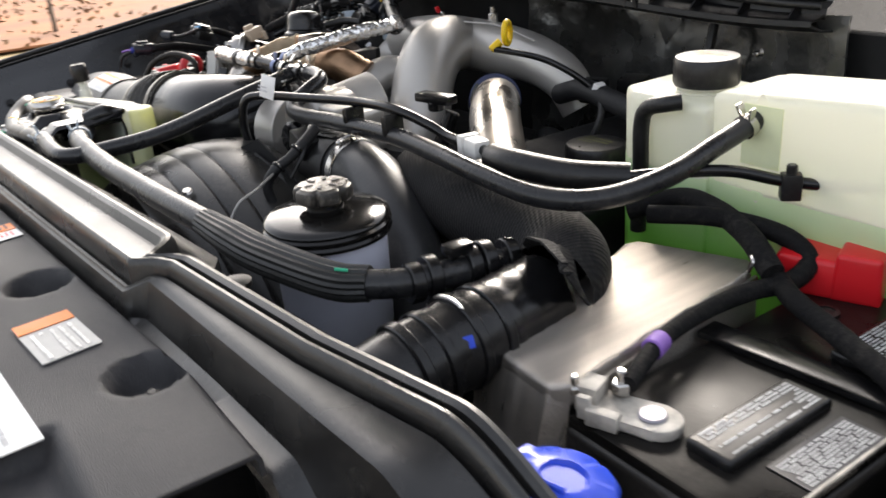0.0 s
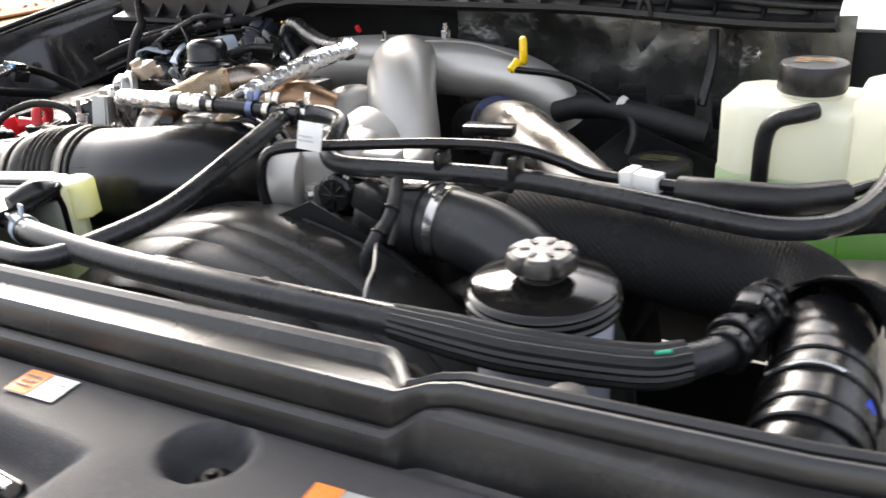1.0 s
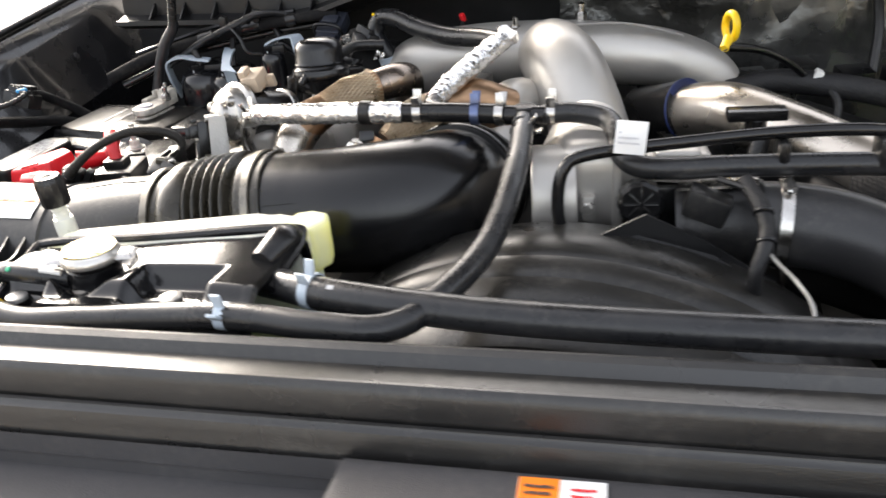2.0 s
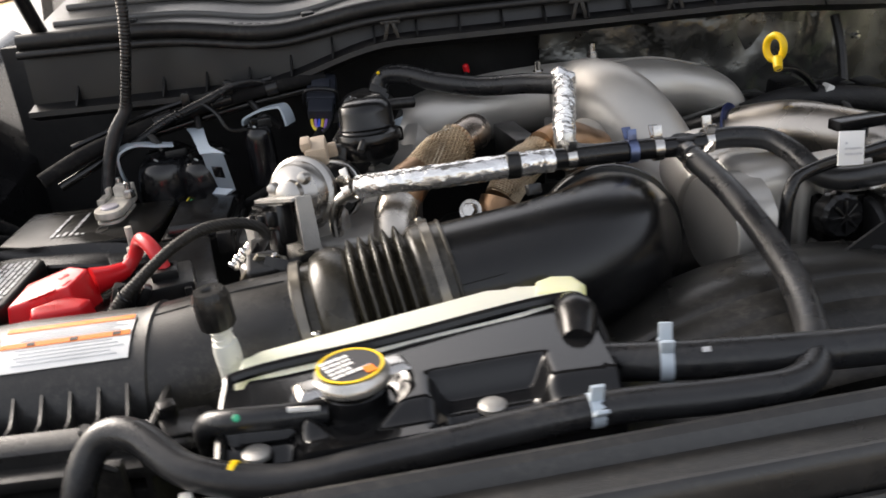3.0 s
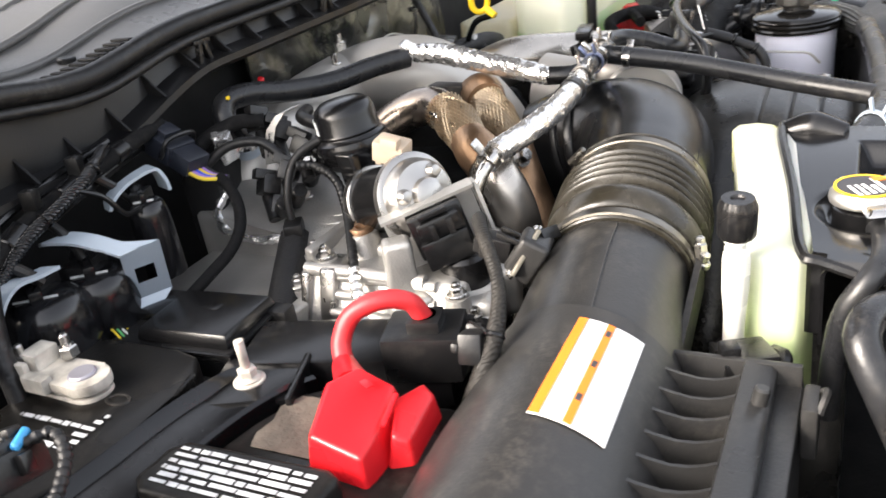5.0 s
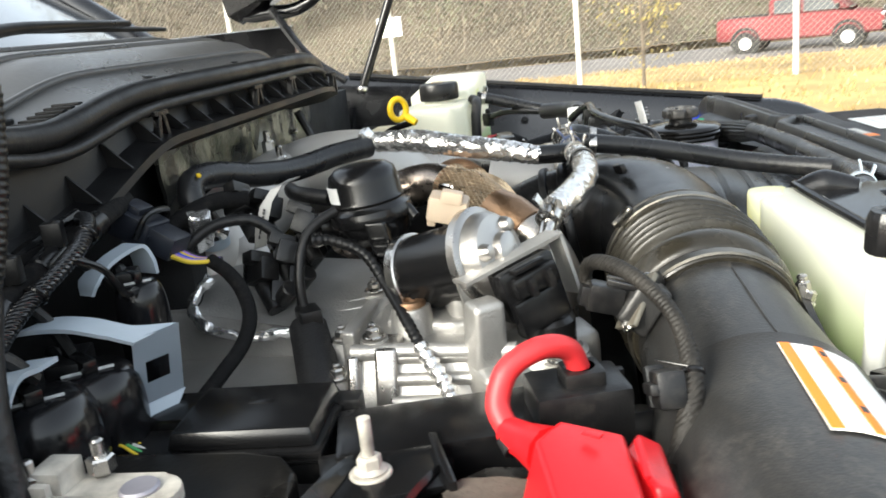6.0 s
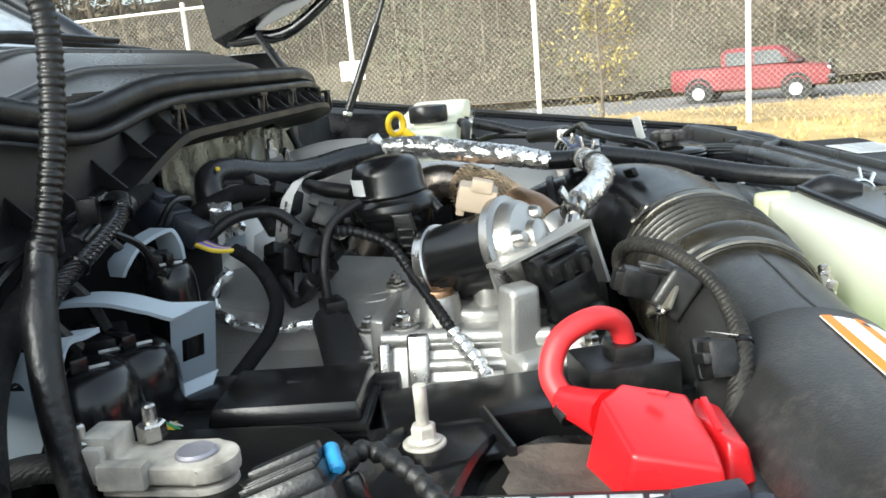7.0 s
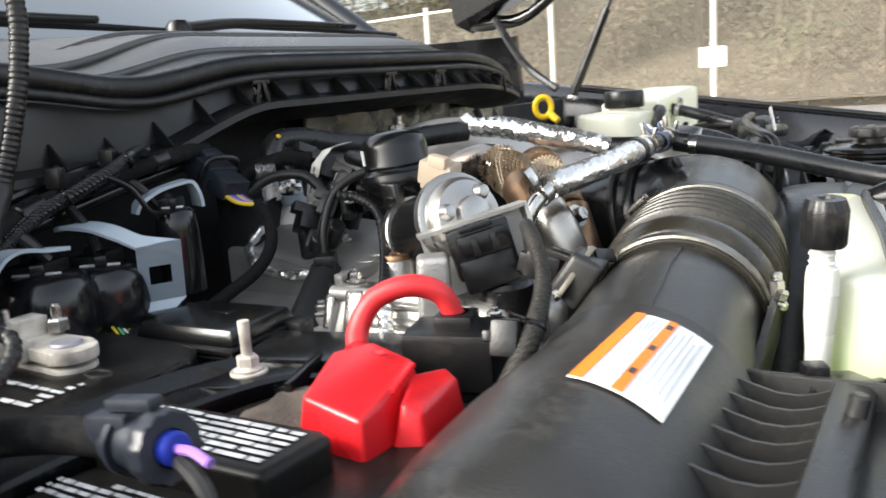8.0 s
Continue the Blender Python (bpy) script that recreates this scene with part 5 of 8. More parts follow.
fb = root("foil_hose", (-0.16, 0.7, 1.28), "hose wrapped in crumpled aluminium foil", "hose")
part("foil_wrap", crumple(tube([(-0.185, 0.625, 1.3), (-0.178, 0.67, 1.309), (-0.165, 0.73, 1.318), (-0.152, 0.79, 1.327), (-0.146, 0.838, 1.328)], [0.0115, 0.0135, 0.014, 0.0145, 0.013], 30, 16), 0.002, 210), FOIL, fb, "crumpled bright foil wrap", angle=25)
part("foot", tube([(-0.16, 0.588, 1.3), (-0.178, 0.6, 1.3), (-0.185, 0.63, 1.301)], 0.0118, 14), SATIN, fb)
part("foil_knot", lathe([(0, -0.014), (0.014, -0.008), (0.02, 0), (0.015, 0.01), (0, 0.014)], axis_pose((-0.142, 0.85, 1.33), (0.4, 0.8, 0.3)), 9, 3, 0.35), FOIL, fb)
rr = root("breather_hose", (-0.28, 0.94, 1.25), "black rubber breather hose with a bright clip", "hose")
part("hose", tube([(-0.148, 0.85, 1.324), (-0.19, 0.885, 1.322), (-0.25, 0.918, 1.318), (-0.31, 0.948, 1.325), (-0.355, 0.972, 1.336), (-0.388, 0.984, 1.334), (-0.4, 0.98, 1.31), (-0.384, 0.975, 1.285), (-0.37, 0.978, 1.255), (-0.36, 0.985, 1.21)], 0.0145, 18, 8), HOSE, rr)
clamp_band(rr, (-0.378, 0.976, 1.268), (0.25, 0.1, -1), 0.0148, 0.012, CLIPGREY, False)
part("paint_dot", cyl((-0.396, 0.972, 1.342), (-0.3, -0.6, 0.7), 0.003, 0.003, 10), YELLOW, rr)

# dipstick
ds = root("dipstick", (0.2, 0.92, 1.2), "oil dipstick with a bright yellow ring handle", "dipstick")
da = axis_pose((0.166, 0.872, 1.337), (-0.35, 0.25, 0.9))
ring = bmesh.new()
pts = [Vector((0.166, 0.872, 1.337)) + Vector((-0.52, 0.85, 0)) * 0.014 * math.cos(2 * math.pi * i / 20) + Vector((0, 0, 0.017 * math.sin(2 * math.pi * i / 20))) for i in range(21)]
part("ring", tube(pts, 0.0052, 10, 2), YELLOW, ds)
part("collar", tube([da @ Vector((0.012, 0, -0.014)), da @ Vector((0.028, 0, -0.026))], [0.007, 0.006], 10), YELLOW, ds)
part("shaft", tube([da @ Vector((0.026, 0, -0.024)), (0.21, 0.9, 1.297), (0.25, 0.935, 1.27), (0.28, 0.96, 1.24)], 0.0055, 10), SATIN, ds)

# dark machinery at the rear right of the engine
rm = root("wiring_tray", (0.3, 1.0, 1.18), "black wiring tray and connectors at the rear of the engine", "wiring")
part("tray", tube([(0.17, 0.98, 1.215), (0.24, 0.97, 1.235), (0.34, 0.95, 1.23), (0.42, 0.96, 1.21)], 0.018, 12), TAPE, rm)
part("grey_clip", box((0.012, 0.02, 0.022), pose(0.285, 0.955, 1.235, 0, 25, 0), 0.003), WHITE, rm, "pale grey wiring clip")
for p, s in (((0.2, 1.03, 1.2), 0.05), ((0.27, 1.06, 1.21), 0.045), ((0.35, 1.05, 1.2), 0.05), ((0.42, 1.08, 1.19), 0.045)):
    part("connector", box((s, 0.04, 0.035), pose(*p, 10, 0, 20), 0.004), PLASTIC, rm)
part("wire", tube([(0.3, 0.95, 1.24), (0.32, 0.93, 1.21), (0.31, 0.91, 1.16)], 0.006, 8), RUBBER, rm)
part("upright_lead", tube([(0.38, 1.12, 1.33), (0.385, 1.1, 1.28), (0.38, 1.07, 1.22)], 0.008, 8), RUBBER, rm)
ofc = root("oil_filler", (0.38, 0.86, 1.12), "low black filler cap with worn green print", "cap")
part("neck", cyl((0.385, 0.855, 1.1), (0, 0, 1), 0.032, 0.075, 28), DARK, ofc)
part("cap", lathe([(0, 0), (0.045, 0), (0.046, 0.004), (0.046, 0.022), (0.043, 0.026), (0.02, 0.028), (0, 0.028)], Matrix.Translation((0.385, 0.855, 1.172)), 48, 24, 0.03), PLASTIC, ofc)
bars(ofc, Matrix.Translation((0.385, 0.855, 1.2005)), 0.05, 0.03, 3, mat("worn_green_print", (0.16, 0.16, 0.06), 0.5, bump=0), seed=14)

# engine mass below
eb = root("engine_block", (0, 0.75, 0.75), "dark engine block filling the bay below the pipes", "engine")
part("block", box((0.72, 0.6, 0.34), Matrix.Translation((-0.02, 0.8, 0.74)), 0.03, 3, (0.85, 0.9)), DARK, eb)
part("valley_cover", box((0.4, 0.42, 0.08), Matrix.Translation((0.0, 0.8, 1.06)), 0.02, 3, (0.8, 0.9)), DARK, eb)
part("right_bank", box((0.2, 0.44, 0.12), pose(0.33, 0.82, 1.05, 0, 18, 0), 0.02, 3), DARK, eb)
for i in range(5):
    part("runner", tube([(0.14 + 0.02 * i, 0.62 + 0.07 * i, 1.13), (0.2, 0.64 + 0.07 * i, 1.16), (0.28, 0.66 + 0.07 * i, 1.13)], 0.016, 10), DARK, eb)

# ---- right side: coolant tank, heat shield, battery, washer cap ----
ct = root("coolant_tank", (0.68, 0.9, 1.03), "milky coolant tank half full of green fluid", "coolant tank")
TL = [(0.468, 0.83), (0.5, 0.803), (0.63, 0.8), (0.645, 0.93), (0.5, 0.945), (0.47, 0.92)]
part("side_chamber", prism(TL, 1.2, 1.302, 0.014, 4), MILK, ct)
part("rear_chamber", prism([(0.49, 0.955), (0.8, 0.955), (0.81, 0.97), (0.81, 1.07), (0.5, 1.08), (0.48, 1.06)], 1.03, 1.238, 0.014, 4), milky("aged_tank_plastic", (0.86, 0.8, 0.62), 0.1), ct, "yellowed rear chamber")
MC = [(0.625, 0.806), (0.7, 0.8), (0.93, 0.8), (0.95, 0.83), (0.95, 0.93), (0.935, 0.945), (0.645, 0.945), (0.625, 0.93)]
part("main_chamber", prism(MC, 1.2, 1.318, 0.016, 4, ztop=lambda x, y: 1.318 + 0.02 * smooth(0.65, 0.75, x)), MILK, ct)
part("filled_base", merge(prism(TL, 1.04, 1.212, 0.004), prism(MC, 1.03, 1.214, 0.004)), MILKGREEN, ct, "lower half green with coolant")
part("neck", lathe([(0, -0.02), (0.034, -0.02), (0.034, 0.008), (0.036, 0.009), (0.036, 0.012), (0.033, 0.013), (0.033, 0.022), (0, 0.022)], Matrix.Translation((0.571, 0.866, 1.292)), 36), MILK, ct)
cap = part("cap", lathe([(0, 0), (0.04, 0), (0.0415, 0.004), (0.0415, 0.03), (0.039, 0.0345), (0.02, 0.036), (0, 0.036)], Matrix.Translation((0.571, 0.866, 1.31)), 64, 32, 0.02), PLASTIC, ct, "black ribbed screw cap")
# amber bars give the cap top its orange tone
bars(cap, Matrix.Translation((0.571, 0.866, 1.3465)), 0.045, 0.03, 3, mat("amber_bars", (0.4, 0.22, 0.06), 0.5, bump=0), seed=15)
part("yellow_label", box((0.05, 0.001, 0.07), Matrix.Translation((0.703, 0.7985, 1.245)), 0.0), mat("yellow_green_label", (0.82, 0.86, 0.55), 0.5, var=0.1, bump=0), ct, "pale yellow label")
part("nipple", cyl((0.693, 0.805, 1.298), (0, -1, -0.2), 0.0085, 0.03, 16), MILK, ct)
part("dip_hose", tube([(0.588, 0.8, 1.302), (0.575, 0.788, 1.3), (0.547, 0.786, 1.29), (0.535, 0.788, 1.265), (0.533, 0.79, 1.2), (0.53, 0.79, 1.12)], 0.0105, 14), RUBBER, ct, "short black overflow hose")

hs = root("battery_heat_shield", (0.7, 0.55, 0.95), "grey felt heat shield beside the battery", "heat shield")
part("top", prism([(0.684, 0.41), (0.785, 0.402), (0.797, 0.42), (0.765, 0.71), (0.745, 0.735), (0.622, 0.69), (0.617, 0.672), (0.664, 0.56)], 1.14, 1.164, 0.007, 4), FELT, hs)
part("front", loft([[(0.664, 0.5, 1.15), (0.66, 0.495, 1.1), (0.655, 0.49, 0.95)], [(0.683, 0.413, 1.155), (0.681, 0.4, 1.12), (0.68, 0.375, 0.95)], [(0.735, 0.407, 1.155), (0.735, 0.394, 1.12), (0.735, 0.365, 0.95)], [(0.785, 0.403, 1.155), (0.787, 0.39, 1.12), (0.788, 0.365, 0.95)], [(0.796, 0.42, 1.15), (0.798, 0.41, 1.1), (0.8, 0.4, 0.95)]], thick=0.004), FELT, hs)
part("side", loft([[(0.797, 0.425, 1.152), (0.8, 0.425, 0.98)], [(0.765, 0.715, 1.158), (0.768, 0.715, 0.98)]], thick=0.004), FELT, hs)
part("lace", tube([(0.794 - 0.0032 * i, 0.44 + 0.029 * i, 1.164 + 0.003 * (i % 2)) for i in range(10)], 0.0012, 6, 3), CREAM, hs)
part("hook", tube([(0.765, 0.7, 1.16), (0.768, 0.706, 1.178), (0.76, 0.715, 1.182)], 0.0025, 6), STEEL, hs)


def make_battery(at, s, label, pr=0.115, caps=((-0.02, -0.1), (-0.02, 0.1)), plate=True):
    """A car battery with two raised vent caps, printed plates and a hold-down strap. s: which way its terminals face."""
    b = root("battery", at, label, "battery", "batteries")
    x, y, z = at
    part("case", box((0.2, 0.42, 0.2), Matrix.Translation((x, y, z)), 0.008, 3), BATTERY, b)
    part("lid", box((0.194, 0.412, 0.012), Matrix.Translation((x, y, z + 0.199)), 0.004), BATTERYLID, b)
    for k, (px, py) in enumerate([(x + s * a, y + b) for a, b in caps]):
        cap = part("vent_cap", box((0.046, 0.135, 0.012), Matrix.Translation((px, py, z + 0.209)), 0.006, 3), PLASTIC, b, "raised vent cap with white print")
        bars(cap, Matrix.Translation((px, py, z + 0.2212)) @ Matrix.Rotation(s * math.pi / 2, 4, 'Z'), pr, 0.036, 9, GREYINK, seed=20 + k, gap=0.4)
    if plate:
        pl = part("printed_plate", flat(0.04, 0.1, Matrix.Translation((x - s * 0.075, y - 0.09, z + 0.2115))), INK, b)
        bars(pl, Matrix.Translation((x - s * 0.075, y - 0.09, z + 0.2125)) @ Matrix.Rotation(s * math.pi / 2, 4, 'Z'), 0.8 * pr, 0.032, 9, GREYINK, seed=24, gap=0.4)
    part("strap", box((0.22, 0.03, 0.008), Matrix.Translation((x, y - 0.002, z + 0.212)) @ Matrix.Rotation(0.06, 4, 'Z'), 0.003), SATIN, b)
    part("edge_line", box((0.003, 0.4, 0.003), Matrix.Translation((x - s * 0.095, y, z + 0.21)), 0.001), CREAM, b)
    part("screw", lathe([(0, 0), (0.014, 0), (0.014, 0.002), (0.009, 0.003), (0.009, 0.0015), (0, 0.0015)], Matrix.Translation((x + s * 0.055, y + 0.11, z + 0.211)), 24), BATTERY, b)
    return b


def make_terminal_clamp(at, turn, label, cable=True, k=1.0):
    t = root("terminal_clamp", at, label, "battery clamp", "battery clamps")
    m = Matrix.Translation(at) @ Matrix.Rotation(turn, 4, 'Z') @ Matrix.Scale(k, 4)
    eye = [(0.03 + 0.02 * math.sin(radians(a)), -0.02 * math.cos(radians(a))) for a in range(0, 181, 15)]
    top = prism([(-0.034, -0.019)] + eye + [(-0.034, 0.02)], 0.0, 0.011, 0.003, 2)
    low = prism([(-0.03, -0.017)] + [(x * 0.96, y * 0.94) for x, y in eye] + [(-0.03, 0.018)], -0.02, -0.003, 0.003, 2)
    for bm in (top, low):
        bmesh.ops.transform(bm, matrix=m, verts=bm.verts)
    part("body", top, CREAM, t)
    part("lower_jaw", low, CREAM, t)
    part("block", box((0.022, 0.026, 0.026), m @ Matrix.Translation((-0.034, 0.004, 0)), 0.002), CREAM, t)
    part("jaw", box((0.03, 0.012, 0.016), m @ Matrix.Translation((-0.012, -0.02, 0.0)), 0.003), CREAM, t)
    part("ear", box((0.012, 0.006, 0.022), m @ Matrix.Translation((-0.03, -0.018, 0.002)), 0.001), CREAM, t)
    part("post", cyl(m @ Vector((0.024, 0, 0.009)), (0, 0, 1), 0.0125, 0.005, 24), mat("lead", (0.35, 0.34, 0.38), 0.5, 0.7), t, "grey lead post")
    part("bolt", merge(cyl(m @ Vector((-0.012, 0.018, 0.012)), (0, 0, 1), 0.009, 0.012, 6), cyl(m @ Vector((-0.012, 0.018, 0.022)), (0, 0, 1), 0.0045, 0.014, 12)), STEEL, t)
    part("bolt", merge(cyl(m @ Vector((-0.045, -0.006, 0.016)), (0, 0, 1), 0.007, 0.008, 6), cyl(m @ Vector((-0.045, -0.006, 0.022)), (0, 0, 1), 0.004, 0.012, 12)), STEEL, t)
    if cable:
        part("cable", tube([m @ Vector((-0.05, -0.01, 0.008)), m @ Vector((-0.08, -0.02, 0.01)), m @ Vector((-0.13, -0.03, -0.01)), m @ Vector((-0.16, -0.03, -0.06))], 0.009, 12), TAPE, t, "taped black battery cable")
    return t


make_battery((0.895, 0.62, 0.925), -1, "black car battery with white print beside the heat shield")
make_terminal_clamp((0.835, 0.447, 1.136), 0.35, "dusty white terminal clamp on the battery", False)
rd = root("terminal_cover", (0.81, 0.815, 1.13), "red plastic terminal cover on the battery by the tank", "terminal cover", "terminal covers")
part("cover", merge(box((0.1, 0.075, 0.042), pose(0.8, 0.79, 1.134, 0, 0, 20), 0.006, 3, (0.9, 0.86)), box((0.05, 0.06, 0.052), pose(0.838, 0.795, 1.134, 0, 0, 20), 0.005, 3, (0.88, 0.88)), box((0.05, 0.034, 0.03), pose(0.75, 0.822, 1.142, 0, 0, 0), 0.006)), RED, rd)
part("cable", tube([(0.75, 0.825, 1.155), (0.72, 0.83, 1.155), (0.69, 0.83, 1.14)], 0.009, 12), REDHOSE, rd)
hn = root("battery_harness", (0.76, 0.62, 1.12), "taped black harness beside the battery", "cable harness")
part("harness", tube([(0.825, 0.46, 1.16), (0.8, 0.53, 1.166), (0.786, 0.61, 1.162), (0.786, 0.68, 1.158), (0.8, 0.73, 1.158), (0.795, 0.765, 1.17), (0.755, 0.77, 1.186), (0.69, 0.745, 1.195), (0.62, 0.71, 1.19)], [0.008, 0.009, 0.009, 0.01, 0.011, 0.011, 0.011, 0.011, 0.011], 12), CLOTH, hn)
part("purple_band", cyl((0.806, 0.51, 1.1655), (-0.3, 0.9, 0), 0.0108, 0.022, 16), PURPLE, hn, "purple tape band")
part("branch", tube([(0.79, 0.72, 1.16), (0.83, 0.69, 1.16), (0.9, 0.66, 1.157), (0.985, 0.62, 1.15), (1.01, 0.6, 1.1)], 0.011, 12), CLOTH, hn)
part("branch", tube([(0.79, 0.71, 1.17), (0.74, 0.735, 1.19), (0.67, 0.765, 1.195), (0.61, 0.775, 1.19), (0.56, 0.74, 1.17)], 0.013, 12), CLOTH, hn)
bw = root("washer_cap", (0.865, 0.295, 1.1), "bright blue washer fluid cap on a white neck", "washer cap")
part("neck", cyl((0.908, 0.312, 1.06), (0, 0, 1), 0.028, 0.11, 28), WHITE, bw)
part("cap", lathe([(0, 0), (0.036, 0), (0.041, 0.004), (0.041, 0.012), (0.037, 0.017), (0.018, 0.021), (0.016, 0.018), (0, 0.018)], pose(0.904, 0.309, 1.17, -8, 6, 0), 48, 8, 0.05), BLUE, bw)
part("tab", box((0.03, 0.02, 0.006), pose(0.868, 0.318, 1.176, -8, 0, 10), 0.002), BLUE, bw)
part("rib", tube([(0.886, 0.3, 1.194), (0.902, 0.294, 1.194), (0.92, 0.3, 1.192)], 0.0025, 8), BLUE, bw)

# ---- left side: intake duct, air box, expansion tank ----
idt = root("intake_duct", (-0.3, 0.47, 1.12), "black intake duct with a ribbed bellows and steel clamps", "air duct")
B0, B1 = Vector((-0.474, 0.468, 1.182)), Vector((-0.341, 0.481, 1.203))
BAX, BL = (B1 - B0).normalized(), (B1 - B0).length
part("duct", tube([(-0.35, 0.48, 1.202), (-0.3, 0.484, 1.207), (-0.25, 0.49, 1.21), (-0.205, 0.504, 1.211), (-0.17, 0.53, 1.209), (-0.15, 0.57, 1.204), (-0.145, 0.61, 1.195), (-0.145, 0.65, 1.18)], [0.073, 0.073, 0.075, 0.0775, 0.079, 0.078, 0.077, 0.075], 56, 10), SATIN, idt)
# bellows: plain cuff, wide shoulder, five sharp ribs, wide cuff
bel = []
for i in range(161):
    t = i / 160
    if t < 0.07:
        r = 0.073
    elif t < 0.34:
        r = 0.073 + 0.0085 * math.sin(math.pi * (t - 0.07) / 0.27) ** 0.6
    elif t < 0.79:
        r = 0.0715 + 0.0115 * abs(math.sin(math.pi * 5 * (t - 0.34) / 0.45)) ** 1.5
    elif t < 0.92:
        r = 0.0715 + 0.0065 * math.sin(math.pi * min(1, (t - 0.79) / 0.08) / 2)
    else:
        r = 0.0755
    bel.append((r, BL * t))
part("bellows", lathe([(0.06, -0.006), (0.073, -0.006)] + bel + [(0.0755, BL + 0.008), (0.06, BL + 0.008)], axis_pose(B0, BAX), 72), BELLOWS, idt, "ribbed rubber bellows", angle=60)
part("cuff_lip", cyl(B0 - BAX * 0.012, BAX, 0.0745, 0.006, 64), BELLOWS, idt)
part("cuff_lip", cyl(B1 + BAX * 0.007, BAX, 0.077, 0.004, 64), BELLOWS, idt)
clamp_band(idt, B0 - BAX * 0.005, BAX, 0.0755, 0.011, BANDSTEEL, True, (-0.3, 0.9, 0.2))
clamp_band(idt, B1 - BAX * 0.006, BAX, 0.0775, 0.011, BANDSTEEL, True, (0, 0.6, 0.6))
part("clamp_housing", merge(cyl(B0 + Vector((0.004, -0.079, 0.02)), (0.1, 0.1, 1), 0.0065, 0.016, 6), cyl(B0 + Vector((0.004, -0.08, 0.012)), (0.1, 0.1, 1), 0.0045, 0.03, 12)), STEEL, idt, "bright clamp screw")
# moulded parting line along the front shoulder of the elbow
part("seam", tube([(-0.33, 0.4185, 1.2405), (-0.28, 0.424, 1.2465), (-0.23, 0.4345, 1.2515), (-0.18, 0.458, 1.2535), (-0.135, 0.489, 1.251), (-0.105, 0.52, 1.2465)], 0.0009, 6), SATIN, idt)
part("joint_ring", lathe([(0.07, -0.006), (0.0815, -0.006), (0.0835, -0.003), (0.0835, 0.004), (0.08, 0.007), (0.07, 0.007)], axis_pose((-0.1475, 0.585, 1.201), (0.1, 1, -0.2)), 56), SATIN, idt)
part("joint_ring", lathe([(0.07, -0.004), (0.081, -0.004), (0.082, 0), (0.081, 0.004), (0.07, 0.004)], axis_pose((-0.146, 0.608, 1.196), (0.05, 1, -0.25)), 56), RUBBER, idt)
part("moulded_tab", box((0.018, 0.007, 0.012), axis_pose((-0.239, 0.531, 1.281), (-0.1, 0.4, 0.9), 0.3), 0.002), SATIN, idt)

ab = root("air_filter_box", (-0.74, 0.4, 1.0), "black plastic air filter box with ribbed lid and sticker", "air box")
duct = [((-0.47, 0.468, 1.182), 0.069), ((-0.5, 0.4665, 1.178), 0.0705), ((-0.545, 0.464, 1.172), 0.073), ((-0.6, 0.459, 1.158), 0.0785), ((-0.626, 0.456, 1.152), 0.0815), ((-0.628, 0.456, 1.151), 0.085), ((-0.642, 0.454, 1.147), 0.085), ((-0.7, 0.453, 1.145), 0.0865), ((-0.76, 0.453, 1.143), 0.088), ((-0.83, 0.45, 1.138), 0.089), ((-0.87, 0.448, 1.136), 0.086), ((-0.895, 0.447, 1.135), 0.07), ((-0.903, 0.447, 1.134), 0.045)]
sec = []
for c, r in duct:
    sec.append([(c[0], c[1] + r * math.cos(a), c[2] + r * math.sin(a)) for a in (2 * math.pi * j / 48 for j in range(48))])
part("upper_shell", loft(sec, closed=True), DUSTY, ab)
part("shell_rim", loft([[(-0.904, 0.447 + rr_ * math.cos(a), 1.134 + rr_ * math.sin(a)) for a in (2 * math.pi * j / 40 for j in range(40))] for k, rr_ in ((0, 0.052), (1, 0.058))], thick=0.004), DUSTY, ab)
lid = part("lid", loft([[(x, 0.402, 1.202 - 0.015 * smooth(-0.8, -0.92, x)), (x, 0.396, 1.1985 - 0.015 * smooth(-0.8, -0.92, x)), (x, 0.39, 1.194 - 0.015 * smooth(-0.8, -0.92, x)), (x, 0.386, 1.18), (x, 0.378, 1.1), (x, 0.338, 1.09), (x, 0.334, 1.1), (x, 0.333, 1.186), (x, 0.331, 1.19), (x, 0.312, 1.188), (x, 0.308, 1.184), (x, 0.306, 1.1), (x, 0.306, 1.0)] for x in [-0.93 + 0.02 * i for i in range(17)]], thick=0.003), DUSTY, ab)
for i in range(6):
    x = -0.644 - 0.0256 * i
    g = [(x - 0.002, 0.4, 1.2025), (x, 0.392, 1.2), (x + 0.003, 0.376, 1.193), (x + 0.006, 0.362, 1.188), (x + 0.009, 0.35, 1.1865), (x + 0.011, 0.34, 1.188), (x + 0.013, 0.332, 1.1905), (x + 0.013, 0.332, 1.09), (x - 0.002, 0.4, 1.09)]
    bm = bmesh.new()
    a = [bm.verts.new(p) for p in g]
    b = [bm.verts.new((p[0] - 0.003, p[1], p[2])) for p in g]
    bm.faces.new(a), bm.faces.new(b[::-1])
    for k in range(len(g)):
        bm.faces.new((a[k], a[(k + 1) % len(g)], b[(k + 1) % len(g)], b[k]))
    part("rib", bm, DUSTY, lid)
part("infill", box((0.12, 0.058, 0.1), Matrix.Translation((-0.865, 0.362, 1.09)), 0.006), DUSTY, ab)
part("flange", box((0.34, 0.022, 0.012), Matrix.Translation((-0.77, 0.3, 1.16)), 0.004), DUSTY, ab)
part("end_wall", prism([(-0.612, 0.29), (-0.606, 0.29), (-0.606, 0.4), (-0.612, 0.4)], 1.0, 1.19, 0.002), DUSTY, ab)
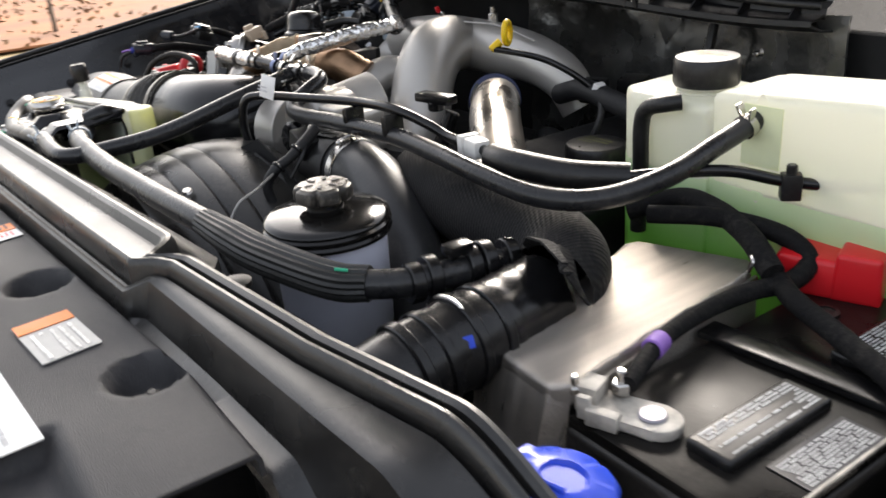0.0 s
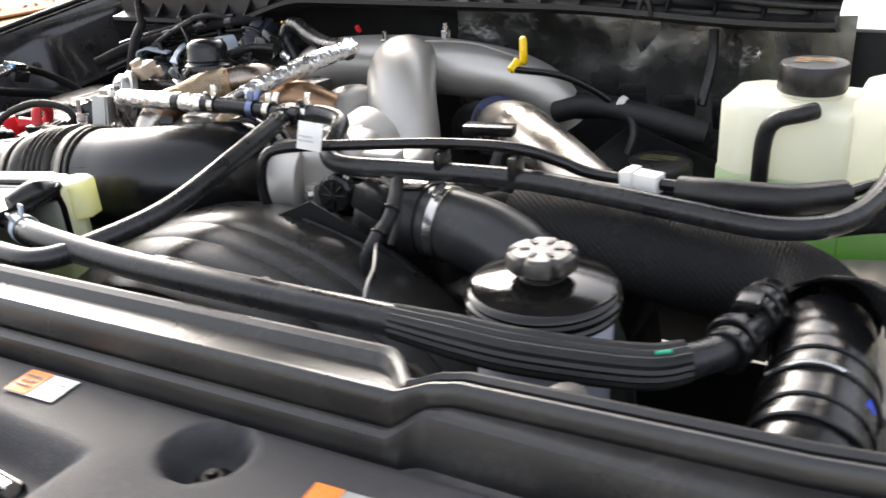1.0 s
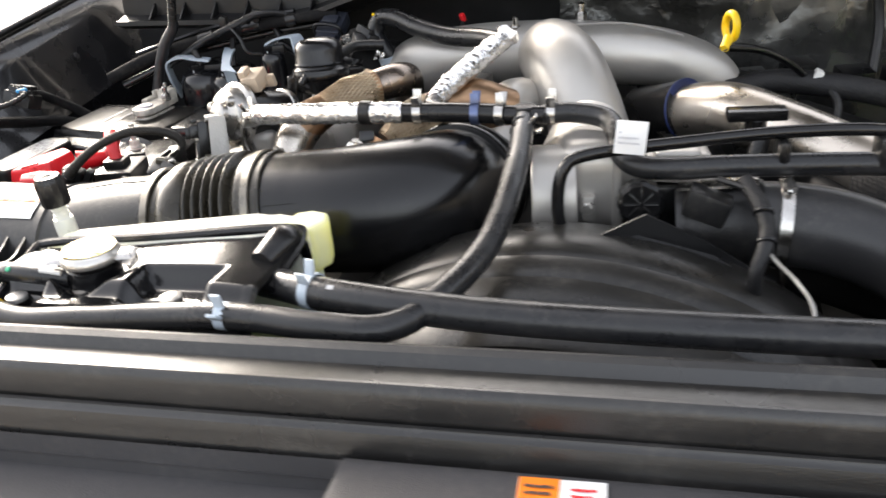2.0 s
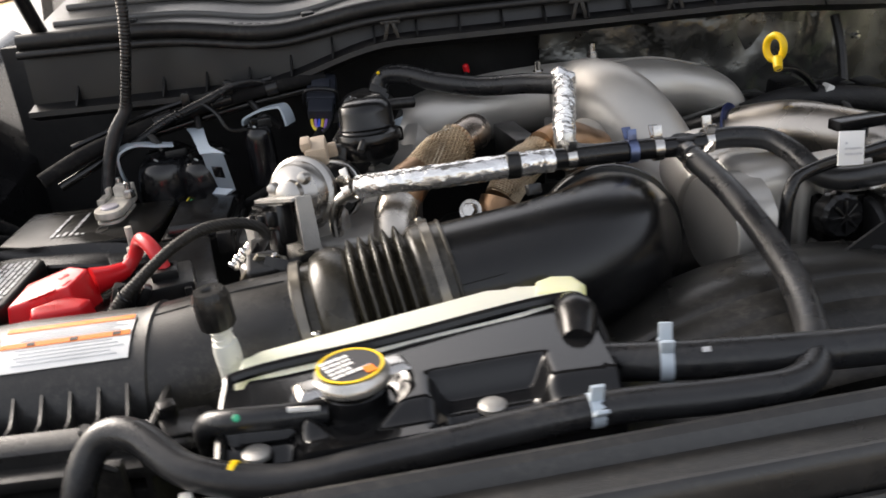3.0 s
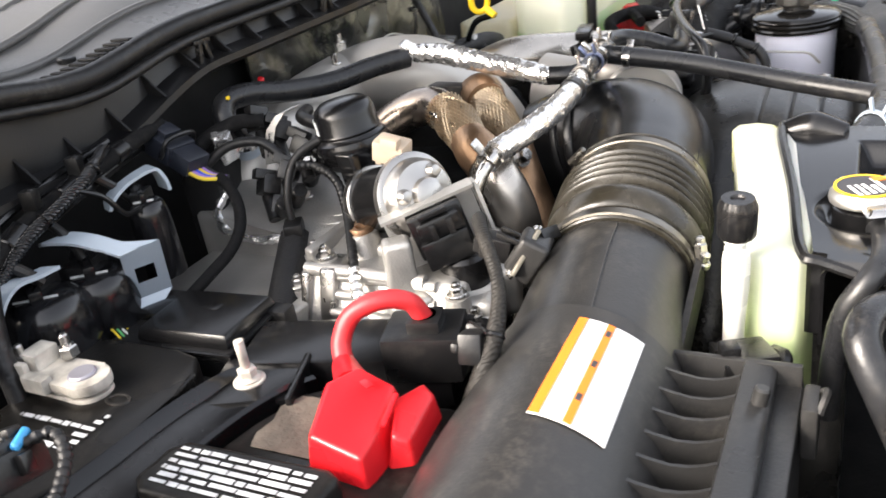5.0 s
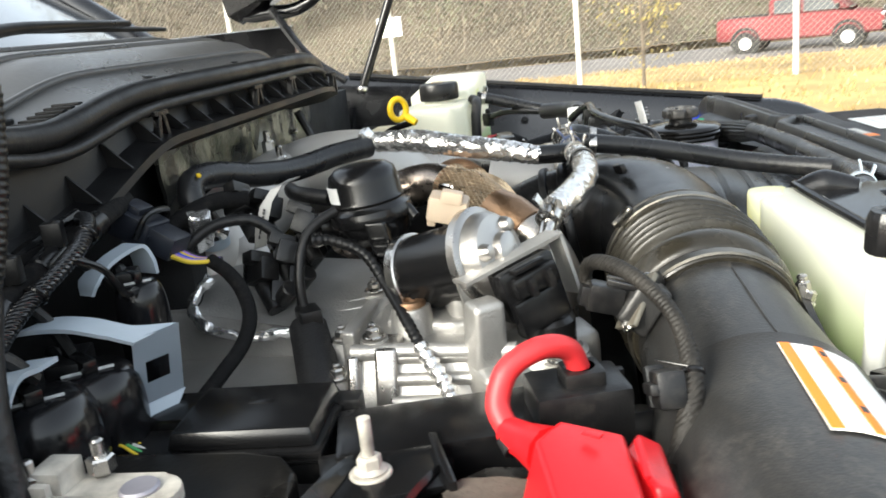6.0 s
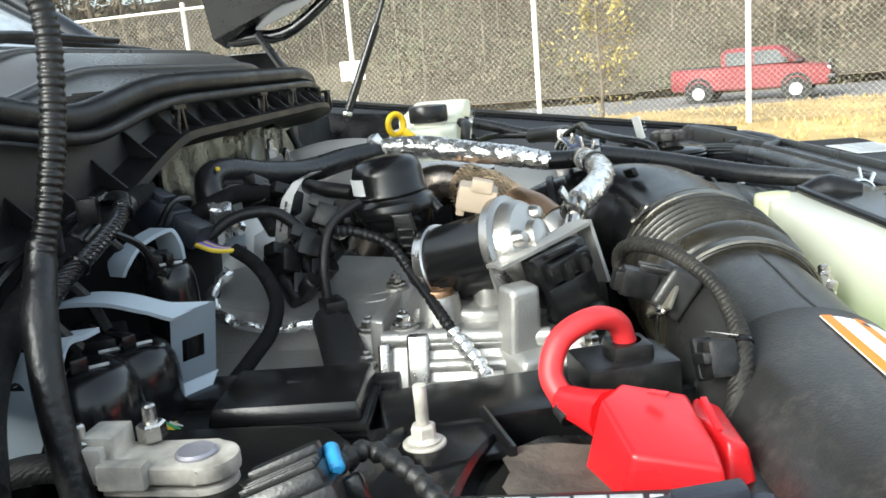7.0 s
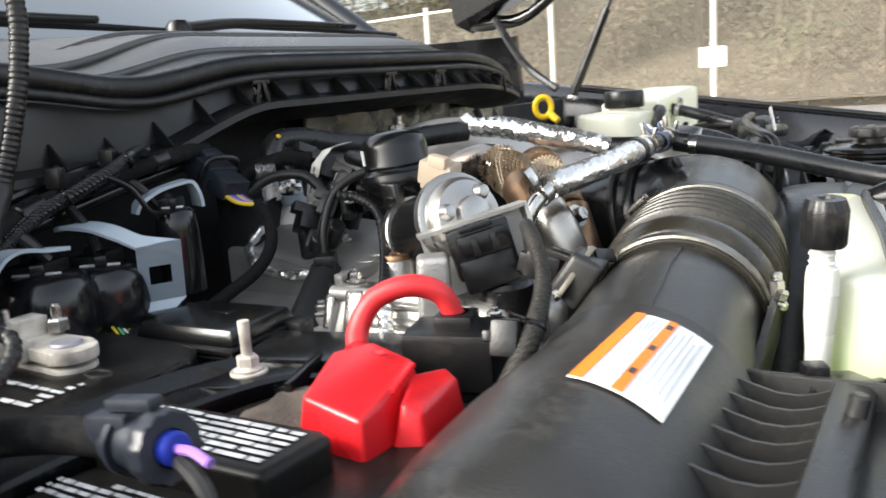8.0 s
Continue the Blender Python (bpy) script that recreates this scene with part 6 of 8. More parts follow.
for x in (-0.64, -0.86):
    part("latch", merge(box((0.035, 0.012, 0.045), Matrix.Translation((x, 0.282, 1.14)), 0.004), tube([(x - 0.014, 0.276, 1.18), (x, 0.272, 1.19), (x + 0.014, 0.276, 1.18)], 0.003, 6)), DUSTY, ab)
part("lower_box", box((0.33, 0.24, 0.17), Matrix.Translation((-0.77, 0.41, 0.98)), 0.01), DUSTY, ab)
part("post", cyl((-0.66, 0.316, 1.185), (0.1, -0.2, 1), 0.006, 0.016, 12), DUSTY, ab)
part("bracket", merge(box((0.05, 0.045, 0.02), pose(-0.585, 0.335, 1.162, 0, 12, 25), 0.004), box((0.016, 0.016, 0.016), pose(-0.6, 0.345, 1.18, 0, 0, 25), 0.003), tube([(-0.61, 0.31, 1.165), (-0.585, 0.305, 1.178), (-0.56, 0.315, 1.168)], 0.006, 8)), PLASTIC, ab)
part("seam", tube([(x, cy + (r + 0.0003) * math.cos(radians(97)), cz + (r + 0.0003) * math.sin(radians(97))) for (x, cy, cz), r in duct[1:5]], 0.0009, 6), DUSTY, ab)
part("side_bolt", merge(cyl((-0.474, 0.389, 1.195), (0, -0.3, 1), 0.0075, 0.007, 12), cyl((-0.475, 0.387, 1.202), (0, -0.3, 1), 0.0055, 0.009, 6)), STEEL, ab, "bright bolt")
part("side_flange", loft([[(x, 0.39 + 0.02 * (x + 0.64), 1.128 + 0.012 * j + 0.28 * (x + 0.62)) for j in range(4)] for x in (-0.64, -0.6, -0.55, -0.5, -0.468)], thick=0.006), DUSTY, ab)
# curved sticker with orange bands
def sticker(name, y_of, x0, x1, a0, a1, lift, material, parent):
    secs = []
    for i in range(9):
        x = x0 + (x1 - x0) * i / 8
        t = (x + 0.642) / (-0.757 + 0.642)
        cy, cz, r = 0.454 - 0.001 * t, 1.147 - 0.004 * t, 0.085 + 0.003 * t + lift
        secs.append([(x, cy + r * math.cos(radians(a0 + (a1 - a0) * j / 10)), cz + r * math.sin(radians(a0 + (a1 - a0) * j / 10))) for j in range(11)])
    return part(name, loft(secs, thick=-0.0006), material, parent)
FAINT = mat("faint_grey_print", (0.55, 0.56, 0.57), 0.5, bump=0)
stk = sticker("sticker", 0, -0.766, -0.643, 92, 128, 0.0012, PAPER, ab)
sticker("orange_band", 0, -0.765, -0.644, 92.3, 97, 0.0021, ORANGE, stk)
sticker("orange_band", 0, -0.765, -0.644, 107.5, 111.5, 0.0021, ORANGE, stk)
for i in range(5):
    for a0 in (98.5 + 1.7 * i, 113 + 2.6 * i):
        sticker("print_bar", 0, -0.75 + 0.004 * (i % 2), -0.66 + 0.006 * (i % 3), a0, a0 + 0.7, 0.0018, FAINT, stk)
for i in range(3):
    sticker("symbol_bar", 0, -0.74 + 0.04 * i, -0.733 + 0.04 * i, 108.3, 110.7, 0.0026, INK, stk)

# mass air flow sensor and its lead
mf = root("air_flow_sensor", (-0.55, 0.54, 1.2), "small black air flow sensor with plug on the duct", "sensor")
mfn = Vector((-0.12, 0.72, 0.52)).normalized()
mfc = Vector((-0.533, 0.5365, 1.228))
part("boss", box((0.036, 0.046, 0.03), axis_pose(mfc - mfn * 0.016, mfn), 0.006, 3, (0.85, 0.85)), DUSTY, mf)
part("plate", box((0.034, 0.05, 0.005), axis_pose(mfc, mfn, 0.5), 0.002), mat("tarnished_sensor_plate", (0.22, 0.2, 0.16), 0.35, 0.7, var=0.4, bump=0.2, scale=40), mf, "tarnished metal plate")
for p in ((-0.5165, 0.528, 1.243), (-0.55, 0.545, 1.213)):
    part("screw", merge(cyl(p, mfn, 0.0058, 0.004, 16), cyl(Vector(p) + mfn * 0.003, mfn, 0.004, 0.005, 6)), STEEL, mf)
for k in range(3):
    part("fin", box((0.026, 0.003, 0.012), axis_pose((-0.517 - 0.006 * k, 0.516 + 0.005 * k, 1.237 - 0.004 * k), (0.3, 0.4, 0.8), 0.4), 0.001), PLASTIC, mf)
plug = part("plug", box((0.02, 0.024, 0.03), axis_pose((-0.536, 0.55, 1.232), (-0.1, 0.9, 0.25)), 0.003), PLASTIC, mf)
part("collar", box((0.015, 0.017, 0.022), axis_pose((-0.5375, 0.564, 1.2355), (-0.1, 0.9, 0.25)), 0.002), PLASTIC, plug)
for k in (-1, 1):
    part("rib", box((0.003, 0.026, 0.005), axis_pose((-0.536 + 0.006 * k, 0.55, 1.2445), (-0.05, -0.2, 0.9)), 0.001), PLASTIC, plug)
part("lock_tab", box((0.007, 0.009, 0.008), axis_pose((-0.538, 0.573, 1.2345), (-0.1, 0.9, 0.25)), 0.001), RED, plug)
ld = root("sensor_lead", (-0.62, 0.55, 1.15), "dusty cloth-taped sensor lead beside the duct", "cable harness")
DUSTYTAPE = waved(mat("dusty_brown_tape", (0.016, 0.0145, 0.0125), 0.6, bump=0.4, fine=300, scale=30, var=0.5, spec=0.3, dust=0.3), 120, 0.25, direction='DIAGONAL', distort=5)
part("lead", tube([(-0.538, 0.572, 1.238), (-0.532, 0.579, 1.25), (-0.538, 0.577, 1.264), (-0.56, 0.568, 1.274), (-0.59, 0.552, 1.277), (-0.615, 0.535, 1.27), (-0.636, 0.521, 1.258), (-0.655, 0.514, 1.243), (-0.673, 0.512, 1.227), (-0.69, 0.516, 1.207), (-0.705, 0.525, 1.18), (-0.72, 0.54, 1.13)], [0.005, 0.0055, 0.006, 0.0064, 0.0064, 0.006, 0.0058, 0.0064, 0.0078, 0.0084, 0.0084, 0.0084], 14, 8), DUSTYTAPE, ld)
part("tie", cyl((-0.6715, 0.5125, 1.2285), (-0.75, -0.02, -0.65), 0.0092, 0.005, 14), SATIN, ld)
part("tie_tail", box((0.004, 0.024, 0.0015), pose(-0.674, 0.525, 1.234, 0, 20, -30), 0.0005), SATIN, ld)
clp = part("clip", box((0.026, 0.02, 0.026), pose(-0.685, 0.528, 1.207, 0, 20, 10), 0.004), PLASTIC, ld)
part("clip_leg", box((0.01, 0.014, 0.03), pose(-0.671, 0.534, 1.2, 0, 30, 10), 0.003), PLASTIC, clp)
part("clip_tab", box((0.024, 0.006, 0.008), pose(-0.685, 0.54, 1.217, 0, 20, 10), 0.002), PLASTIC, clp)

# expansion tank: milky body, black top cover, metal pressure cap
et = root("expansion_tank", (-0.4, 0.3, 1.05), "milky expansion tank under a black moulded cover", "expansion tank")
EP = [(-0.528, 0.3), (-0.526, 0.336), (-0.508, 0.346), (-0.31, 0.382), (-0.285, 0.388), (-0.25, 0.382), (-0.228, 0.362), (-0.24, 0.335), (-0.29, 0.325), (-0.48, 0.29)]
part("body", prism(EP, 1.06, 1.25, 0.01, 4, ztop=lambda x, y: 1.237 + 0.014 * smooth(-0.5, -0.26, x)), MILKYELLOW, et)
part("filler_step", prism([(-0.272, 0.36), (-0.266, 0.388), (-0.25, 0.396), (-0.23, 0.392), (-0.222, 0.37), (-0.23, 0.348)], 1.2, 1.252, 0.008, 4), TIPYELLOW, et)
part("fluid", prism([(-0.52, 0.303), (-0.518, 0.334), (-0.505, 0.344), (-0.31, 0.382), (-0.285, 0.386), (-0.255, 0.378), (-0.29, 0.332), (-0.48, 0.297)], 1.07, 1.165, 0.004), PALECOOLANT, et, "green coolant")
def cov_z(x, y):
    z = 1.238 + 0.012 * smooth(-0.5, -0.25, x)
    z -= 0.022 * (1 - smooth(-0.004, 0.014, max(abs(x + 0.325) - 0.034, abs(y - 0.235) - 0.018)))
    z -= 0.02 * (1 - smooth(-0.004, 0.014, max(abs(x + 0.5) - 0.026, abs(y - 0.222) - 0.014)))
    z -= 0.012 * (1 - smooth(0.03, 0.046, math.hypot(x + 0.427, y - 0.257)))
    z -= 0.012 * smooth(0.232, 0.212, y)
    return z
rows = []
for i in range(101):
    x = -0.53 + 0.003 * i
    yb = 0.296 + 0.045 * smooth(-0.53, -0.26, x) if x > -0.515 else 0.285
    y0 = 0.2 if -0.52 < x < -0.24 else 0.208
    edge = 0.006 if i in (0, 100) else 0
    rows.append([(x, y0, 1.12), (x, y0, 1.2)] + [(x, y0 + 0.004 + (yb - y0 - 0.008) * j / 60, cov_z(x, y0 + (yb - y0) * j / 60) - edge) for j in range(61)] + [(x, yb, 1.225), (x, yb, 1.16)])
part("cover", loft(rows, thick=0.003), mat("glossy_black_plastic", (0.006, 0.006, 0.0065), 0.14, bump=0.03, fine=300, scale=7, rvar=0.05), et, "glossy black moulded cover")
part("cover_edge", tube([(-0.526, 0.205, 1.21), (-0.528, 0.28, 1.235), (-0.515, 0.301, 1.24), (-0.4, 0.318, 1.246), (-0.26, 0.342, 1.254), (-0.232, 0.33, 1.25), (-0.228, 0.25, 1.236)], 0.005, 8), SATIN, et)
part("hump", tube([(-0.246, 0.338, 1.246), (-0.244, 0.312, 1.252), (-0.25, 0.28, 1.246)], [0.014, 0.018, 0.013], 16), SATIN, et)
part("neck", cyl((-0.427, 0.257, 1.215), (0, 0, 1), 0.026, 0.03, 28), SATIN, et)
pcap = part("pressure_cap", lathe([(0, 0.005), (0.0255, 0.005), (0.029, 0.0065), (0.0298, 0.009), (0.029, 0.0135), (0.0268, 0.0155), (0.026, 0.018), (0, 0.0185)], Matrix.Translation((-0.427, 0.257, 1.243)), 48), mat("dull_plated_steel", (0.55, 0.53, 0.5), 0.3, 0.9, var=0.2, bump=0.1), et, "metal pressure cap with two ears")
for a in (0.35, 0.35 + math.pi):
    part("ear", box((0.022, 0.026, 0.005), Matrix.Translation((-0.427 + 0.034 * math.cos(a), 0.257 + 0.034 * math.sin(a), 1.251)) @ Matrix.Rotation(a, 4, 'Z'), 0.004, 2, (0.6, 0.6)), STEEL, pcap)
part("yellow_ring", lathe([(0.0232, 0), (0.0258, 0), (0.0258, 0.0008), (0.0232, 0.0008)], Matrix.Translation((-0.427, 0.257, 1.2618)), 48), YELLOW, pcap)
part("dark_disc", cyl((-0.427, 0.257, 1.2612), (0, 0, 1), 0.0238, 0.001, 40, 0), INK, pcap)
bars(pcap, Matrix.Translation((-0.43, 0.257, 1.2624)) @ Matrix.Rotation(0.5, 4, 'Z'), 0.034, 0.03, 5, PAPER, "printing", gap=0.25, seed=33)
part("orange_mark", flat(0.008, 0.01, Matrix.Translation((-0.412, 0.248, 1.2626)) @ Matrix.Rotation(0.5, 4, 'Z')), ORANGE, pcap)
for p in ((-0.5, 0.222, 1.216), (-0.325, 0.232, 1.226)):
    part("screw_plug", lathe([(0, 0), (0.0105, 0), (0.0105, 0.004), (0.007, 0.006), (0, 0.006)], Matrix.Translation(p), 20), ALU, et)
oh = root("overflow_hose", (-0.53, 0.26, 1.15), "short black overflow hose from the expansion tank", "hose")
part("hose", tube([(-0.448, 0.246, 1.232), (-0.48, 0.241, 1.235), (-0.518, 0.241, 1.236), (-0.54, 0.252, 1.226), (-0.545, 0.268, 1.19), (-0.545, 0.275, 1.1)], 0.0098, 14, 8), HOSE, oh)
part("paint_mark", cyl((-0.512, 0.234, 1.242), (0, -0.6, 0.8), 0.003, 0.003, 10), GREEN, oh)
part("bright_strip", tube([(-0.452, 0.238, 1.2405), (-0.475, 0.2355, 1.2435)], 0.0022, 6), WHITE, oh)
PORTP = mat("milky_port_plastic", (0.72, 0.72, 0.66), 0.3, 0.1, var=0.1)
fp = root("refrigerant_port", (-0.545, 0.347, 1.12), "pale metal service port with a black cap", "service port")
part("tube", lathe([(0, 0), (0.0088, 0), (0.0092, 0.06), (0.0112, 0.085), (0.0115, 0.115), (0.0105, 0.122), (0, 0.122)], axis_pose((-0.532, 0.353, 1.125), (-0.06, -0.04, 1)), 24), PORTP, fp)
part("neck", cyl((-0.5395, 0.349, 1.244), (-0.06, -0.04, 1), 0.0082, 0.024, 20), PORTP, fp)
for z in (1.25, 1.256):
    part("thread", cyl((-0.54, 0.3487, z), (-0.06, -0.04, 1), 0.0092, 0.002, 20), PORTP, fp)
part("cap", merge(lathe([(0, 0), (0.0145, 0), (0.0155, 0.002), (0.016, 0.026), (0.0145, 0.03), (0.013, 0.034), (0.006, 0.034), (0.005, 0.032), (0, 0.032)], axis_pose((-0.541, 0.348, 1.263), (-0.06, -0.04, 1)), 56, 14, 0.04)), PLASTIC, fp)

# ---- left battery, cover, clamp, modules ----
def make_left_battery():
    """The battery by the air box: two glossy lid halves with a curved hold-down bar between them."""
    b = root("battery", (-0.82, 0.715, 0.975), "dusty black car battery under a curved hold-down bar", "battery", "batteries")
    part("case", box((0.214, 0.42, 0.2), Matrix.Translation((-0.822, 0.715, 0.975)), 0.008, 3), BATTERY, b)
    rear = part("rear_lid", prism([(-0.93, 0.79), (-0.88, 0.775), (-0.83, 0.768), (-0.78, 0.768), (-0.745, 0.772), (-0.722, 0.79), (-0.715, 0.82), (-0.715, 0.92), (-0.93, 0.92)], 1.165, 1.199, 0.005, 3), BATTERYLID, b, "glossy rear lid with white print")
    front = part("front_lid", prism([(-0.93, 0.51), (-0.93, 0.708), (-0.88, 0.7), (-0.83, 0.694), (-0.78, 0.682), (-0.735, 0.668), (-0.72, 0.65), (-0.72, 0.51)], 1.165, 1.187, 0.004, 3), BATTERYLID, b)
    bars(rear, Matrix.Translation((-0.84, 0.845, 1.2)) @ Matrix.Rotation(math.pi / 2, 4, 'Z'), 0.088, 0.05, 6, GREYINK, seed=20, gap=0.32)
    part("fill_mark", lathe([(0.008, 0), (0.012, 0), (0.0115, 0.0012), (0.0085, 0.0012)], Matrix.Translation((-0.796, 0.815, 1.1988)) @ Matrix.Diagonal((0.7, 1.15, 1, 1)), 28), BATTERY, rear)
    cap = part("vent_cap", prism([(-0.888, 0.566), (-0.834, 0.562), (-0.828, 0.575), (-0.83, 0.7), (-0.842, 0.712), (-0.876, 0.714), (-0.888, 0.7)], 1.18, 1.2075, 0.007, 4), BATTERYLID, b, "raised vent cap with bold white print")
    bars(cap, Matrix.Translation((-0.858, 0.638, 1.2078)) @ Matrix.Rotation(math.pi / 2, 4, 'Z'), 0.122, 0.042, 6, GREYINK, seed=21, gap=0.3)
    bars(front, Matrix.Translation((-0.911, 0.665, 1.188)) @ Matrix.Rotation(math.pi / 2, 4, 'Z'), 0.082, 0.026, 4, GREYINK, seed=22, gap=0.3)
    # hold-down bar: a shallow channel with a lip along each side
    mid = spline([(-0.94, 0.752, 1.184), (-0.9, 0.744, 1.188), (-0.86, 0.736, 1.19), (-0.81, 0.731, 1.19), (-0.765, 0.724, 1.188), (-0.73, 0.716, 1.184), (-0.7, 0.708, 1.176)], 5)
    prof = ((-0.033, -0.012), (-0.034, 0.006), (-0.031, 0.009), (-0.028, 0.006), (-0.024, 0.0), (0.0, -0.003), (0.024, 0.0), (0.029, 0.008), (0.032, 0.011), (0.035, 0.008), (0.034, -0.012))
    part("hold_down_bar", loft([[(p.x + 0.16 * w, p.y + w, p.z + h) for w, h in prof] for p in mid], thick=0.003), mat("shiny_black_bar", (0.004, 0.004, 0.0045), 0.22, bump=0.05, fine=300, rvar=0.1), b, "shiny black curved hold-down bar")
    return b


lb_ = make_left_battery()
part("dust_cake", prism([(-0.805, 0.612), (-0.805, 0.668), (-0.79, 0.674), (-0.772, 0.67), (-0.755, 0.675), (-0.738, 0.664), (-0.736, 0.64), (-0.742, 0.612)], 1.1874, 1.1882, 0), mat("dried_tan_dust", (0.09, 0.076, 0.062), 0.85, var=0.45, bump=0.5, scale=40), lb_, "dried tan dust on the lid")
make_terminal_clamp((-0.792, 0.878, 1.206), radians(-92), "dusty white terminal clamp with two studs", True, 1.0)
rd = root("terminal_cover", (-0.77, 0.57, 1.15), "glossy red terminal cover with a looped red cable", "terminal cover", "terminal covers")
rcv = part("cover", merge(frustum([(-0.826, 0.549, 1.16), (-0.816, 0.612, 1.16), (-0.768, 0.633, 1.16), (-0.728, 0.604, 1.16), (-0.742, 0.55, 1.16), (-0.8, 0.545, 1.16)],
                                  [(-0.818, 0.555, 1.211), (-0.812, 0.602, 1.217), (-0.764, 0.614, 1.229), (-0.739, 0.6, 1.229), (-0.75, 0.562, 1.225), (-0.794, 0.555, 1.214)]),
                          frustum([(-0.808, 0.551, 1.16), (-0.75, 0.566, 1.16), (-0.718, 0.556, 1.16), (-0.728, 0.534, 1.16), (-0.795, 0.526, 1.16)],
                                  [(-0.789, 0.546, 1.212), (-0.754, 0.562, 1.216), (-0.725, 0.553, 1.212), (-0.734, 0.539, 1.209), (-0.785, 0.534, 1.206)])), RED, rd)
part("moulded_ledge", box((0.03, 0.004, 0.003), pose(-0.775, 0.553, 1.2205, 0, -14, 6), 0.001), RED, rcv)
part("neck", tube([(-0.742, 0.608, 1.208), (-0.727, 0.621, 1.207), (-0.712, 0.635, 1.207)], [0.017, 0.013, 0.0105], 10), RED, rd)
part("moulded_mark", box((0.012, 0.006, 0.0015), pose(-0.76, 0.58, 1.229, 0, 0, 60), 0.0005), RED, rcv)
part("cable", tube([(-0.713, 0.634, 1.206), (-0.7, 0.642, 1.221), (-0.688, 0.634, 1.241), (-0.675, 0.612, 1.25), (-0.66, 0.594, 1.242), (-0.652, 0.587, 1.222)], 0.0084, 16, 8), REDHOSE, rd, "looped red cable")
part("cable_tape", tube([(-0.722, 0.628, 1.2), (-0.715, 0.633, 1.206)], 0.0108, 14), TAPE, rd)
jb = root("junction_block", (-0.65, 0.59, 1.15), "black plastic junction block by the red cable", "junction block")
part("body", merge(box((0.055, 0.07, 0.045), pose(-0.65, 0.59, 1.17, 0, 0, 15), 0.006), box((0.03, 0.03, 0.014), pose(-0.652, 0.586, 1.212, 0, 0, 15), 0.004)), PLASTIC, jb)
part("collar", cyl((-0.652, 0.587, 1.216), (0, 0, 1), 0.0125, 0.01, 20), SATIN, jb)
part("clip", box((0.008, 0.03, 0.05), pose(-0.625, 0.57, 1.16, 0, 0, 15), 0.002), PLASTIC, jb)
bt_ = root("battery_tray_bracket", (-0.71, 0.72, 1.15), "black bracket with a bright threaded stud", "bracket")
part("bracket", merge(box((0.07, 0.08, 0.006), pose(-0.725, 0.722, 1.182, 0, 0, 20), 0.002), box((0.07, 0.006, 0.04), pose(-0.72, 0.68, 1.155, 0, 0, 20), 0.002)), SATIN, bt_)
part("nut", merge(cyl((-0.73, 0.727, 1.187), (0, 0, 1), 0.0145, 0.003, 28), cyl((-0.73, 0.727, 1.19), (0, 0, 1), 0.0112, 0.004, 24, 0.002, 0.009), cyl((-0.73, 0.727, 1.191), (0, 0, 1), 0.0086, 0.011, 6)), CREAM, bt_)
part("stud", tube([(-0.73, 0.727, 1.18), (-0.73, 0.727, 1.229)], 0.0045, 12, 20, ribs=lambda s: 1 + 0.05 * math.sin(s * 2500)), CREAM, bt_)
solid("support_beam", box((0.075, 0.2, 0.05), pose(-0.655, 0.668, 1.142, 0, 0, 14), 0.005), SATIN, "black plastic support beam in front of the engine", "beam")
cm = root("control_module", (-0.655, 0.835, 1.13), "black plastic control module box with a stepped lid", "module")
part("body", box((0.095, 0.146, 0.05), pose(-0.66, 0.846, 1.142, 0, 0, 3), 0.004), PLASTIC, cm)
mlid = part("lid", box((0.086, 0.112, 0.014), pose(-0.66, 0.832, 1.192, 0, 0, 3), 0.004, 2, (0.9, 0.94)), SATIN, cm)
part("lid_step", box((0.05, 0.04, 0.01), pose(-0.645, 0.9, 1.191, 0, 0, 3), 0.003), SATIN, mlid)
part("lid_flange", box((0.1, 0.15, 0.004), pose(-0.66, 0.846, 1.187, 0, 0, 3), 0.001), SATIN, mlid)
part("body_flange", box((0.097, 0.147, 0.003), pose(-0.66, 0.846, 1.181, 0, 0, 3), 0.001), SATIN, cm)
part("mark", box((0.012, 0.02, 0.0015), pose(-0.65, 0.83, 1.205, 0, 0, 3), 0.0005), SATIN, cm)
part("connector", box((0.02, 0.025, 0.03), pose(-0.622, 0.772, 1.165, 0, 0, 3), 0.003), PLASTIC, cm)
bc = root("loose_connector", (-0.955, 0.58, 1.23), "loose dark blue-grey plug held up by its taped lead", "connector")
lca = Vector((-0.12, -0.98, 0.12)).normalized()
lcc = Vector((-0.938, 0.598, 1.243))
shl = part("shell", cyl(lcc + lca * -0.006, lca, 0.0125, 0.036, 28), BLUEGREY, bc)
part("saddle", box((0.021, 0.026, 0.016), axis_pose(lcc, (0, 0.1, 1), 0.1), 0.003), BLUEGREY, shl)
part("lock_ring", lathe([(0.009, 0), (0.016, 0), (0.0172, 0.002), (0.0172, 0.008), (0.016, 0.011), (0.009, 0.011)], axis_pose(lcc + lca * 0.026, lca), 36, 12, 0.06), BLUEGREY, shl)
part("rear_ring", lathe([(0.01, 0), (0.0155, 0), (0.0155, 0.004), (0.01, 0.004)], axis_pose(lcc + lca * 0.004, lca), 32), BLUEGREY, shl)
part("latch_arm", box((0.01, 0.028, 0.006), axis_pose(lcc + lca * 0.012 + Vector((0, 0, 0.0165)), (0, 0.1, 1), 0.1), 0.002), BLUEGREY, shl)
part("blue_seal", cyl(lcc + lca * 0.034, lca, 0.008, 0.008, 18), mat("deep_blue_seal", (0.012, 0.03, 0.3), 0.4), bc)
